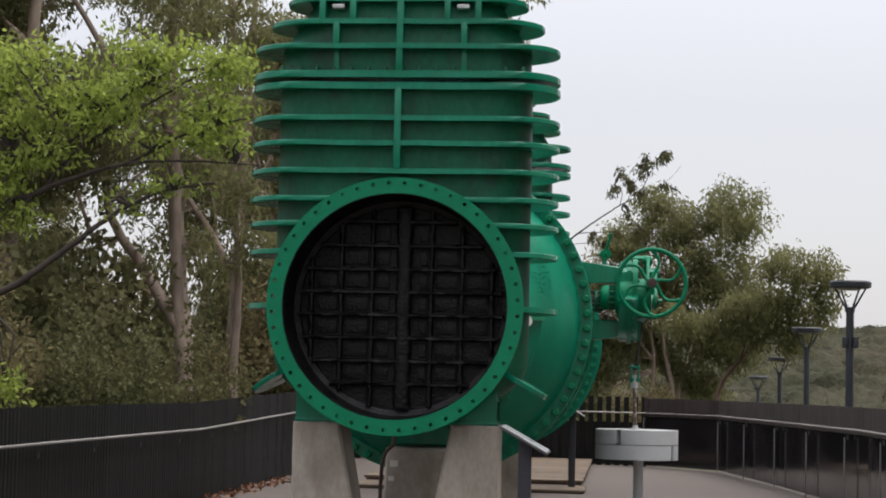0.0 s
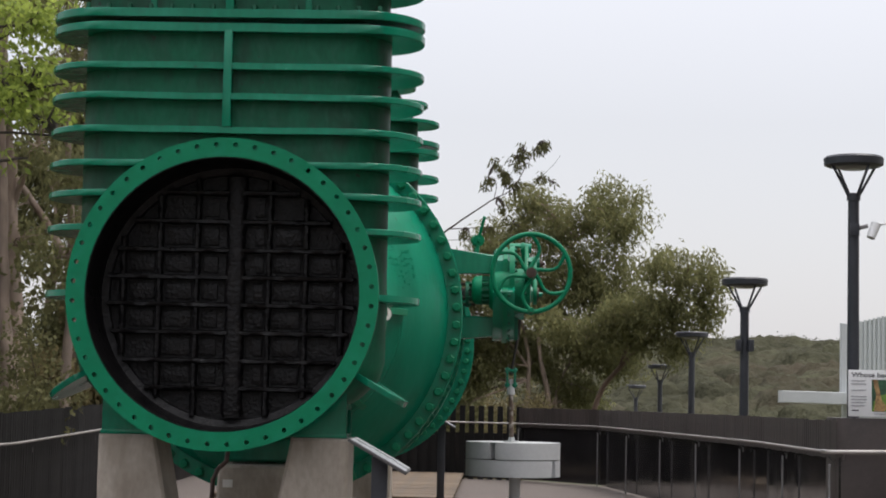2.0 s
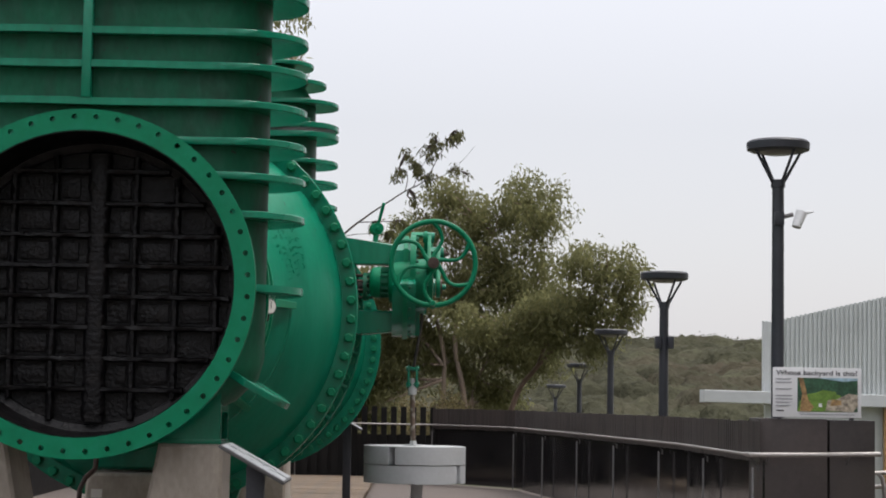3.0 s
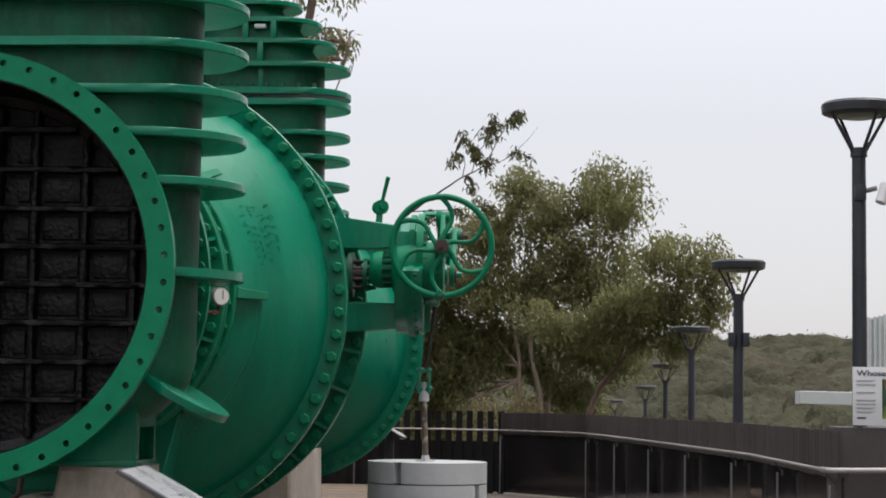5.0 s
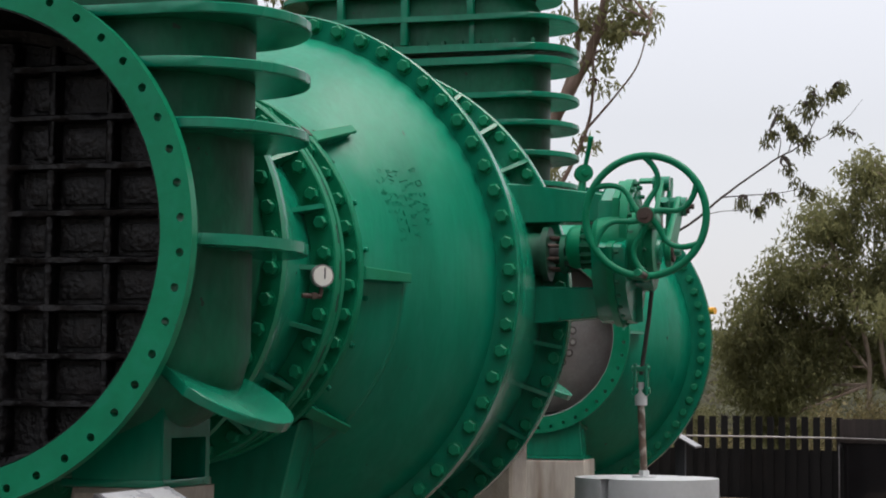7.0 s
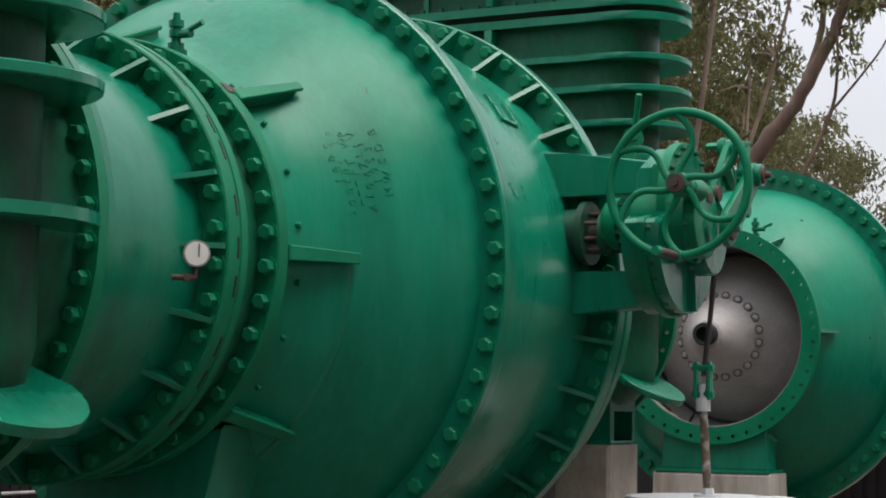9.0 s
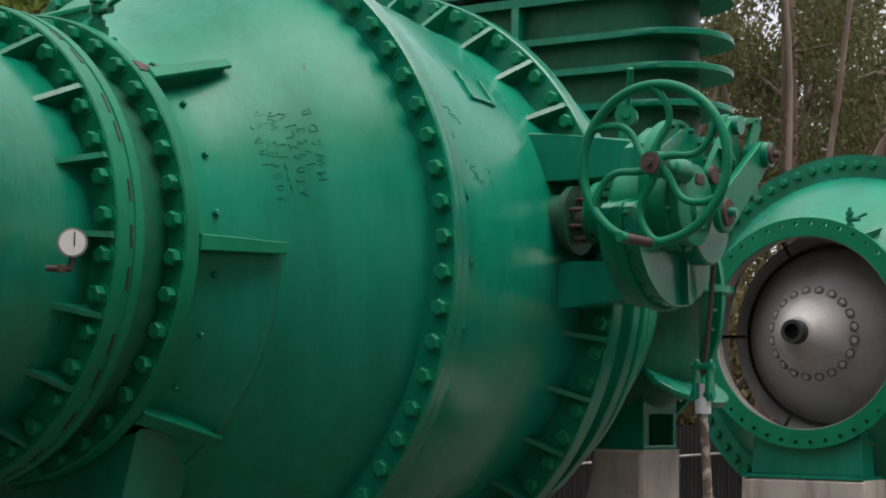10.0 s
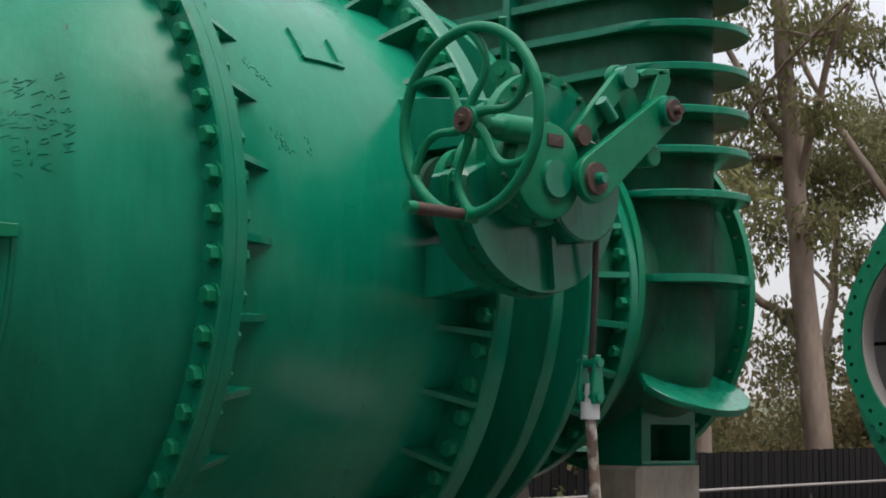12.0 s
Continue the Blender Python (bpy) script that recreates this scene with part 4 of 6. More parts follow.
    rod(bm, (1.60, 4.56, 2.72), (1.61, 4.58, 2.86), 0.026, 0.022, seg=12)
    rod(bm, (1.625, 4.555, 2.892), (1.60, 4.625, 2.892), 0.052, 0.052, seg=20)
    rod(bm, (1.632, 4.54, 2.892), (1.625, 4.555, 2.892), 0.018, 0.022, seg=12)
    rod(bm, (1.617, 4.585, 2.90), (1.671, 4.514, 3.102), 0.013, 0.016, seg=10)
    part("cock_lever", bm, GREEN_EDGE, v)
    hand_wheel(v)
    # hanger rod, shackle and turnbuckle down to the balance weight
    bm = bmesh.new()
    tube(bm, [(2.02, 4.68, 2.30), (1.985, 4.71, 2.02), (1.935, 4.745, 1.70)], 0.013, 10)
    part("hanger_rod", bm, PRIMER, v, "thin dark brown hanger rod")
    for dx in (-0.034, 0.034):
        bm = bmesh.new()
        prism(bm, [(4.715, 1.575), (4.765, 1.575), (4.775, 1.63), (4.755, 1.765), (4.725, 1.765), (4.705, 1.63)], 1.935 + dx - 0.010, 1.935 + dx + 0.010, "x", bev=0.004)
        part("shackle_cheek", bm, GREEN, v)
    for z, r in ((1.735, 0.019), (1.605, 0.021)):
        bm = bmesh.new()
        rod(bm, (1.880, 4.74, z), (1.990, 4.74, z), r, seg=12)
        part("shackle_pin", bm, GREEN, v)
    bm = bmesh.new()
    rod(bm, (1.935, 4.74, 1.655), (1.935, 4.74, 1.575), 0.022, seg=14)
    rod(bm, (1.935, 4.74, 1.585), (1.935, 4.74, 1.518), 0.037, seg=14)
    part("turnbuckle", bm, GREY_PAINT, v, "white painted turnbuckle")
    bm = bmesh.new()
    rod(bm, (1.935, 4.74, 1.53), (1.95, 4.77, 1.09), 0.021, seg=14)
    part("tie_rod", bm, FLAKED_ROD, v, "rusty tie rod with flaking white paint")
    bm = bmesh.new()
    rod(bm, (1.95, 4.77, 1.09), (1.95, 4.77, 1.104), 0.072, 0.070, seg=20)
    rod(bm, (1.95, 4.77, 1.10), (1.95, 4.77, 1.135), 0.036, 0.030, seg=6)
    part("rod_collar", bm, GREY_PAINT, v)
    return v


def balance_weight():
    w = thing("balance_weight", "two stacked grey slotted weight discs on a post", "weight")
    for k, (z, slots) in enumerate(((0.945, (243, 63)), (0.79, (328, 148)))):
        bm = bmesh.new()
        n, rr = 144, 0.425
        pts = []
        for i in range(n):
            a = 360 * i / n
            depth = 0.15 if any(abs((a - s + 180) % 360 - 180) < 3 for s in slots) else 0.0
            pts.append((1.965 + (rr - depth) * math.cos(radians(a)), 4.78 + (rr - depth) * math.sin(radians(a))))
        prism(bm, pts, z, z + 0.147, "z", bev=0.008)
        part("disc", bm, GREY_PAINT, w)
    bm = bmesh.new()
    rod(bm, (1.985, 4.78, 0.0), (1.985, 4.78, 0.79), 0.05, seg=24)
    part("post", bm, GREY_PAINT, w)
    bm = bmesh.new()
    rod(bm, (1.985, 4.78, 0.0), (1.985, 4.78, 0.02), 0.12, seg=24)
    part("base_plate", bm, GREY_PAINT, w)
    return w


def pedestal(name, label, outline, y0, y1, material=CONCRETE):
    bm = bmesh.new()
    prism(bm, outline, y0, y1, "y", bev=0.02)
    bmesh.ops.subdivide_edges(bm, edges=[e for e in bm.edges if e.calc_length() > 0.3], cuts=4, use_grid_fill=True)
    for vt in bm.verts:
        vt.co.x += 0.006 * noise.noise(vt.co * 2.0)
    return tagged(part(name, bm, material, None, smooth=30), label, "pedestal", group="concrete pedestals")


disc_valve()
gear_drive()
balance_weight()
for y0, y1, hw, top in ((0.25, 0.77, 0.83, 1.188), (6.46, 6.97, 0.765, 1.304)):
    for sx in (1, -1):
        pedestal("concrete_pedestal", "pale cast concrete pedestal leaning outwards under a valve foot",
                 [(sx * hw, 0.0), (sx * hw, top), (sx * 0.45, top), (sx * 0.22, 0.0)], y0, y1)
pedestal("concrete_block", "low pale concrete block under the valve body", [(-0.34, 0.0), (0.28, 0.0), (0.25, 0.93), (-0.31, 0.93)], 2.15, 2.9)
pedestal("concrete_block", "low pale concrete block under the valve body", [(-0.6, 0.0), (0.6, 0.0), (0.55, 0.56), (-0.55, 0.56)], 4.35, 4.95)
pedestal("concrete_pedestal", "rust-streaked pale concrete pedestal under the cone valve", [(-0.60, 0.0), (0.50, 0.0), (0.47, 1.003), (-0.57, 1.003)], 10.93, 11.40, CONCRETE_RUN)
bv = bpy.data.objects["butterfly_valve"]
bm = bmesh.new()
prism(bm, [(-0.30, 0.93), (0.50, 0.93), (0.62, 1.40), (0.3, 1.30), (-0.3, 1.30)], 2.40, 2.75, "y", bev=0.008)
part("foot", bm, GREEN, bv)
bm = bmesh.new()
prism(bm, [(-0.5, 0.56), (0.5, 0.56), (0.6, 0.86), (-0.6, 0.86)], 4.42, 4.58, "y", bev=0.008)
part("foot", bm, GREEN, bv)
tap(bv, (0.305, 2.43, 3.00), 1.0)


def raised_mark(y, ang, r, w, h, material=GREEN):
    """A short raised cast bar lying on the body."""
    bm = bmesh.new()
    box(bm, (0, 0, 0), (w, h, 0.012 if w * h > 0.001 else 0.007), bev=0.002)
    ob = part("cast_mark", bm, material, bv)
    ob.matrix_basis = round_axis(y, r, ang)
    return ob


# cast lettering on the bell, in lines that read upwards; three worn signs are bars
def bell_radius(y):
    return float(np.interp(y, [2.61, 2.70, 2.78, 2.86, 2.94, 3.02, 3.11], [0.97, 1.03, 1.085, 1.15, 1.215, 1.27, 1.325]))


def on_bell(y, ang):
    """A pose on the bell: x along the reading line (upwards), y towards the front, z outwards."""
    a = radians(ang)
    n0, t0 = Vector((math.cos(a), 0, math.sin(a))), Vector((-math.sin(a), 0, math.cos(a)))
    s = math.atan2(bell_radius(y + 0.04) - bell_radius(y - 0.04), 0.08)
    up = -(Vector((0, 1, 0)) * math.cos(s) + n0 * math.sin(s))
    m = Matrix((t0, up, t0.cross(up))).transposed().to_4x4()
    return Matrix.Translation(n0 * bell_radius(y) + Vector((0, y, ZC))) @ m


def letter_mesh(ch):
    c = bpy.data.curves.new("letter", "FONT")
    c.body, c.size, c.extrude, c.align_x = ch, 0.054, 0.0032, "CENTER"
    ob = bpy.data.objects.new("letter_curve", c)
    scene.collection.objects.link(ob)
    bpy.context.view_layer.update()
    me = bpy.data.meshes.new_from_object(ob.evaluated_get(bpy.context.evaluated_depsgraph_get()))
    bpy.data.objects.remove(ob)
    me.name = "letter"
    me.materials.clear()
    me.materials.append(GREEN_SATIN)
    return me


rl = random.Random(5)
glyphs = {}
LINES = ((2.719, 18.8, 3.0, "JB&S"), (2.749, 10.8, 2.53, "200LBS TP"), (2.787, 12.9, 2.44, "###FT WP"), (2.825, 11.9, 2.5, "A106ZLJV"), (2.862, 17.8, 2.4, "1953"), (2.898, 14.7, 1.75, "M W S D B"))
for yy, a0, step, text in LINES:
    for i, ch in enumerate(text):
        m = on_bell(yy + 0.001 * i + rl.uniform(-0.004, 0.004), a0 + step * i + rl.uniform(-0.2, 0.2)) @ Matrix.Rotation(rl.uniform(-0.12, 0.12), 4, "Z")
        if ch == "#":
            bm = bmesh.new()
            box(bm, (0, 0.02, 0.003), (0.026, 0.008, 0.006), bev=0.0015)
            part("cast_mark", bm, GREEN_SATIN, bv).matrix_basis = m
        elif ch != " ":
            if ch not in glyphs:
                glyphs[ch] = letter_mesh(ch)
            ob = new("cast_letter", glyphs[ch])
            ob.parent = bv
            ob.matrix_basis = m
# worn U-shaped cast frame on the drum, and pitted patches of lost lettering
def drum_radius(y):
    return float(np.interp(y, [3.45, 3.52, 3.62, 3.72, 4.00, 4.25], [1.404, 1.413, 1.420, 1.422, 1.41, 1.385]))


def worn_bar(ya, aa, yb, ab, w):
    """A ragged cast bar that follows the drum from one place to another."""
    bm = bmesh.new()
    last = None
    for i in range(9):
        u = i / 8
        y, a = ya + (yb - ya) * u, aa + (ab - aa) * u
        m = round_axis(y, drum_radius(y), a)
        across = Vector((0, 1, 0)) if abs(yb - ya) < 0.1 else m.to_3x3() @ Vector((1, 0, 0))
        out = (m.translation - Vector((0, y, ZC))).normalized()
        k = w * (0.8 + 0.4 * rl.random())
        h = 0.010 + 0.006 * rl.random()
        ring = [bm.verts.new(m.translation + across * (k * cx) + out * cz) for cx, cz in ((-0.5, -0.006), (-0.36, h), (0.36, h), (0.5, -0.006))]
        if last:
            for q in range(3):
                bm.faces.new((last[q], last[q + 1], ring[q + 1], ring[q]))
        else:
            bm.faces.new(ring)
        last = ring
    bm.faces.new(last[::-1])
    bmesh.ops.recalc_face_normals(bm, faces=bm.faces[:])
    part("cast_frame", bm, GREEN_GLOSS, bv, smooth=0)


worn_bar(3.885, 38.6, 3.893, 32.6, 0.026)
worn_bar(3.885, 32.5, 4.112, 32.6, 0.024)
worn_bar(4.094, 38.4, 4.098, 33.0, 0.030)
for y0, a0, y1, a1, n in ((3.565, 29.8, 3.645, 25.2, 26), (3.622, 18.0, 3.660, 14.6, 14), (3.63, 14.2, 3.70, 14.2, 6), (3.77, 17.4, 3.79, 14.2, 7)):
    for i in range(n):
        u = rl.random()
        y = y0 + (y1 - y0) * u + rl.gauss(0, 0.012)
        raised_mark(y, a0 + (a1 - a0) * u + rl.gauss(0, 0.25), drum_radius(y) - 0.001, rl.uniform(0.008, 0.017), rl.uniform(0.006, 0.010), GREEN_GLOSS)
# small set screws round the neck
screw = part("set_screw", hex_bolt(0.013, 0.022, False), GREEN, bv, smooth=25)
for k in range(24):
    m = round_axis(2.482, 0.912, 7.5 + 15 * k) @ Matrix.Rotation(radians(-90), 4, "X")
    if k:
        again(screw, bv, m)
    else:
        screw.matrix_basis = m

# rusty drain pipe under the small flange
dp = thing("drain_pipe", "short rusty brown drain pipe under the valves", "pipe", (-0.33, 2.0, 0))
bm = bmesh.new()
tube(bm, [(0, 0, 0), (0.0, 0, 0.6), (0.01, 0, 0.82), (0.04, 0.02, 0.90), (0.10, 0.06, 0.96), (0.10, 0.12, 1.10)], 0.018, 10)
part("pipe_run", bm, RUST, dp)
bm = bmesh.new()
rod(bm, (0, 0, 0.0), (0, 0, 0.03), 0.06, seg=16)
part("floor_flange", bm, RUST, dp)

# small white tag on the low block
tg = thing("tag", "small faded white tag on the concrete block", "tag", (-0.23, 2.144, 0.79))
bm = bmesh.new()
box(bm, (0, 0, 0), (0.075, 0.006, 0.06), bev=0.001)
part("plate", bm, WHITE_FLAKE_FACE, tg)
copy_thing(tg, Matrix.Translation((-0.255, 2.144, 0.655)) @ Matrix.Scale(0.7, 4))

# bare rust where the paint has lifted at the root of the upper stiffener
for yy, aa, w, h, rr in ((2.312, 46.6, 0.06, 0.05, 0.950), (2.372, 46.8, 0.05, 0.06, 0.945), (2.43, 46.4, 0.03, 0.06, 0.965)):
    raised_mark(yy, aa, rr, w, h, RUST)


# ---- ground, pavement, fences ----
def ground_height(x, y):
    """The land: level at the valve line, falling away to the right and ahead, rising to a far wooded ridge."""
    d = math.hypot(x, y)
    fall = float(np.interp(y, [4, 8, 11.5, 21, 31, 42, 55, 110, 190, 300, 420, 900], [0, -0.35, -0.72, -1.08, -1.46, -1.85, -2.25, -3.5, 1.0, 7.5, 10.5, 10.5]))
    side = min(max((x - 5.0) / 1.6, 0), 1)
    ahead = min(max((y - 24) / 6, 0), 1)
    far = min(max((d - 90) / 120, 0), 1)
    z = -0.05 + fall * max(side, ahead, far)
    if d > 40:
        z += min((d - 40) / 150, 1) * 1.6 * noise.noise(Vector((x * 0.012, y * 0.012, 0.5)))
    return z


xs = [-900, -500, -300, -200, -140, -100, -70, -50, -35, -25, -18, -12, -8, -4, 0, 3, 4.6, 5.2, 5.8, 6.6, 8, 11, 15, 20, 27, 36, 48, 64, 85, 110, 140, 180, 230, 300, 400, 550, 900]
ys = [-900, -400, -200, -100, -50, -25, -12, -6, 0, 4, 6, 8, 10, 12, 15, 18, 21, 24, 26, 28, 31, 36, 42, 50, 60, 75, 92, 110, 130, 150, 170, 190, 215, 240, 270, 300, 340, 400, 500, 900]
bm = bmesh.new()
gv = [[bm.verts.new((x, y, ground_height(x, y))) for x in xs] for y in ys]
for a, b in zip(gv, gv[1:]):
    for i in range(len(xs) - 1):
        bm.faces.new((a[i], a[i + 1], b[i + 1], b[i]))
tagged(part("ground", bm, SOIL, None), "dry grassy soil falling away beyond the fences", "ground", kind="structure")

bm = bmesh.new()
prism(bm, [(-3.4, -22), (7.5, -22), (7.5, 5.5), (5.15, 5.5), (5.07, 9.5), (4.47, 15.5), (3.82, 20.7), (2.38, 22.6), (0.8, 22.95), (-3.8, 22.95), (-3.7, 14), (-3.65, 8), (-3.68, 1.7)], -0.12, 0.0, "z")
tagged(part("pavement", bm, ASPHALT, None, smooth=0), "pale worn asphalt pavement between dark fences", "pavement", kind="structure")


def run_points(line, pitch):
    """Places and headings at even steps along a line of points."""
    out, carry = [], 0.0
    for a, b in zip(line, line[1:]):
        a, b = Vector(a), Vector(b)
        n = (b - a).length
        u = carry
        while u < n:
            out.append((a + (b - a) * (u / n), math.atan2(b.y - a.y, b.x - a.x)))
            u += pitch
        carry = u - n
    return out


def fence(label, line, pitch, width, z0, z1, inward, panel, material, rail_z=1.05, post_step=2.5):
    """Upright slats along a line, a handrail on brackets inside it, pale posts and dark panels below."""
    f = thing("fence", label, "fence", group="fences round the valves")
    bm = bmesh.new()
    box(bm, (0, 0, (z0 + z1) / 2), (width, 0.018, z1 - z0))
    first = None
    rnd = random.Random(len(line) * 7)
    for p, h in run_points(line, pitch):
        m = Matrix.Translation((p.x, p.y, p.z + rnd.uniform(-0.006, 0.006))) @ Matrix.Rotation(h + rnd.uniform(-0.05, 0.05), 4, "Z")
        if first is None:
            first = part("slat", bm, material, f, smooth=0)
            first.matrix_basis = m
        else:
            again(first, f, m)
    off = [(Vector(p[:2]), Vector(q[:2])) for p, q in zip(line, line[1:])]
    if panel:
        for a, b in off:
            n = Vector((-(b - a).y, (b - a).x)).normalized() * (-0.03 if inward > 0 else 0.03)
            bm = bmesh.new()
            vs = [bm.verts.new((p.x + n.x * k, p.y + n.y * k, z)) for k in (1, 1.6) for p, z in ((a, 0.03), (b, 0.03), (b, panel), (a, panel))]
            for q in ((0, 1, 2, 3), (7, 6, 5, 4), (0, 4, 5, 1), (1, 5, 6, 2), (2, 6, 7, 3), (3, 7, 4, 0)):
                bm.faces.new([vs[i] for i in q])
            part("panel", bm, FENCE_PANEL if material is FENCE_BROWN else FENCE, f, smooth=0)
    # handrail, offset inwards
    pts = []
    for i, p in enumerate(line):
        a = Vector(line[max(i - 1, 0)][:2])
        b = Vector(line[min(i + 1, len(line) - 1)][:2])
        n = Vector((-(b - a).y, (b - a).x)).normalized() * inward
        pts.append((p[0] + n.x * 0.09, p[1] + n.y * 0.09, p[2] + rail_z))
    bm = bmesh.new()
    tube(bm, pts, 0.0135, 10)
    part("handrail", bm, RAIL, f, "pale brushed metal handrail")
    bracket = post = None
    for p, h in run_points(line, post_step):
        m = Matrix.Translation((p.x, p.y, p.z)) @ Matrix.Rotation(h if inward > 0 else h + math.pi, 4, "Z")
        if bracket is None:
            bm = bmesh.new()
            rod(bm, (0, 0.02, rail_z - 0.10), (0, 0.088, rail_z - 0.012), 0.0045, seg=8)
            box(bm, (0, 0.016, rail_z - 0.115), (0.05, 0.008, 0.055), bev=0.003)
            bracket = part("bracket", bm, BRACKET, f, smooth=25)
            bracket.matrix_basis = m
            if panel:
                bm = bmesh.new()
                box(bm, (0, 0.06, (rail_z - 0.1) / 2), (0.016, 0.018, rail_z - 0.12), bev=0.004)
                post = part("post", bm, POST_WHITE, f, "pale galvanised fence post", smooth=25)
                post.matrix_basis = m
        else:
            again(bracket, f, m)
            if post:
                again(post, f, m)
    return f


LEFT = [(-3.35, -12, 0), (-3.50, 1.7, 0), (-3.45, 8.0, 0), (-3.52, 14.0, 0.10), (-3.60, 22.7, 0.24)]
RIGHT = [(4.98, 5.46, 0), (4.90, 9.5, 0), (4.28, 15.5, 0), (3.62, 20.6, 0), (2.25, 22.4, 0)]
FAR = [(2.25, 22.4, 0), (0.8, 22.72, 0), (-3.60, 22.72, 0)]
fence("dark slatted steel fence with a pale handrail", LEFT, 0.105, 0.092, -0.2, 1.222, -1, 0, FENCE, rail_z=0.895, post_step=1.75)
fence("dark brown slatted fence above glossy black panels, with pale handrail", RIGHT, 0.105, 0.098, 0.985, 1.34, 1, 1.0, FENCE_BROWN)
fence("dark open-slatted fence at the path's far end", FAR, 0.18, 0.105, 0.0, 1.36, 1, 0.86, FENCE)

# the clad end box of the fence, with the notice board on it
b = thing("fence_end_box", "dark brown clad box at the fence end", "wall")
bm = bmesh.new()
box(bm, (5.28, 5.72, 0.685), (0.60, 0.50, 1.37), bev=0.006)
part("box_front", bm, FENCE_BROWN, b)
bm = bmesh.new()
box(bm, (5.80, 5.72, 0.682), (0.40, 0.49, 1.365), bev=0.006)
part("box_side", bm, FENCE_BROWN, b)
bm = bmesh.new()
tube(bm, [(4.89, 5.62, 1.05), (4.90, 5.42, 1.05), (5.0, 5.37, 1.052), (5.5, 5.37, 1.06), (6.02, 5.37, 1.075)], 0.021, 10)
part("handrail", bm, RAIL, b, "pale brushed metal handrail")
for x in (5.05, 5.75):
    bm = bmesh.new()
    rod(bm, (x, 5.375, 1.05), (x, 5.47, 0.98), 0.008, seg=8)
    part("bracket", bm, POST_WHITE, b)

# ---- notice board ----
BOARD = mat("white_board", (0.74, 0.74, 0.75), rough=0.35, var=0.03)
INK = mat("dark_ink", (0.05, 0.05, 0.055), rough=0.5, var=0.05)
INK_GREY = mat("grey_print", (0.33, 0.33, 0.35), rough=0.5, var=0.1)
P_HILL = mat("print_dark_green", (0.03, 0.085, 0.045), rough=0.4, var=0.5, scale=9, fine=40)
P_LAWN = mat("print_bright_green", (0.14, 0.25, 0.04), rough=0.4, var=0.4, scale=12, fine=50)
P_EARTH = mat("print_earth", (0.34, 0.21, 0.09), rough=0.4, var=0.4, scale=14, fine=50, stain=(0.10, 0.05, 0.03), stain_amt=0.8, stain_scale=18)
P_SAND = mat("print_pale_stone", (0.42, 0.36, 0.28), rough=0.4, var=0.4, scale=16, fine=60, stain=(0.12, 0.10, 0.08), stain_amt=0.9, stain_scale=22)
P_SKY = mat("print_pale_blue", (0.30, 0.44, 0.52), rough=0.4, var=0.3, scale=10, fine=40)
nb = thing("notice_board", "white notice board with a printed bush landscape", "sign", (5.095, 5.45, 1.385))
bm = bmesh.new()
box(bm, (0.39, 0.012, 0.217), (0.78, 0.02, 0.434), bev=0.003)
part("board", bm, BOARD, nb)


def flat(name, pts, y, material):
    bm = bmesh.new()
    prism(bm, pts, y - 0.0012, y, "y")
    return part(name, bm, material, nb, smooth=0)


flat("picture", [(0.215, 0.05), (0.745, 0.05), (0.745, 0.345), (0.215, 0.345)], -0.0005, P_HILL)
flat("picture_sky", [(0.40, 0.345), (0.745, 0.345), (0.745, 0.325), (0.62, 0.315), (0.50, 0.33)], -0.002, P_SKY)
flat("picture_lawn", [(0.215, 0.05), (0.60, 0.05), (0.66, 0.13), (0.58, 0.20), (0.42, 0.225), (0.30, 0.20), (0.235, 0.14)], -0.002, P_LAWN)
flat("picture_meadow", [(0.34, 0.20), (0.56, 0.195), (0.55, 0.225), (0.44, 0.24)], -0.0034, P_LAWN)
flat("picture_trunk", [(0.235, 0.05), (0.33, 0.05), (0.36, 0.09), (0.31, 0.15), (0.265, 0.345), (0.225, 0.345), (0.255, 0.2)], -0.0048, P_EARTH)
flat("picture_rocks", [(0.46, 0.06), (0.70, 0.05), (0.745, 0.10), (0.745, 0.20), (0.66, 0.21), (0.56, 0.16), (0.48, 0.15)], -0.0048, P_SAND)
flat("picture_shore", [(0.50, 0.10), (0.60, 0.11), (0.60, 0.15), (0.52, 0.16)], -0.0062, P_EARTH)
flat("picture_hut", [(0.40, 0.09), (0.43, 0.09), (0.43, 0.12), (0.40, 0.125)], -0.0062, BOARD)
rl2 = random.Random(3)
for i in range(9):
    z = 0.325 - 0.029 * i
    if i in (2, 4):
        continue
    flat("text_bar", [(0.025, z), (0.025 + rl2.uniform(0.10, 0.165), z), (0.17, z + 0.011), (0.025, z + 0.011)], -0.001, INK_GREY)
flat("text_bar", [(0.03, 0.05), (0.095, 0.05), (0.095, 0.062), (0.03, 0.062)], -0.001, INK)
flat("text_bar", [(0.24, 0.022), (0.72, 0.022), (0.72, 0.030), (0.24, 0.030)], -0.001, INK_GREY)
def words(text, width, size):
    """Meshes of the single words of a line, fitted to its width: each with its shift along the line."""
    def mesh_of(body):
        cu = bpy.data.curves.new("title", "FONT")
        cu.body, cu.size, cu.offset, cu.extrude = body, size, 0.0012, 0.0005
        tmp = bpy.data.objects.new("title_curve", cu)
        scene.collection.objects.link(tmp)
        bpy.context.view_layer.update()
        me = bpy.data.meshes.new_from_object(tmp.evaluated_get(bpy.context.evaluated_depsgraph_get()))
        bpy.data.objects.remove(tmp)
        me.materials.clear()
        me.materials.append(INK)
        return me, max(v.co.x for v in me.vertices)
    full = mesh_of(text)[1]
    head, out = "", []
    for w in text.split():
        head = (head + " " + w).strip()
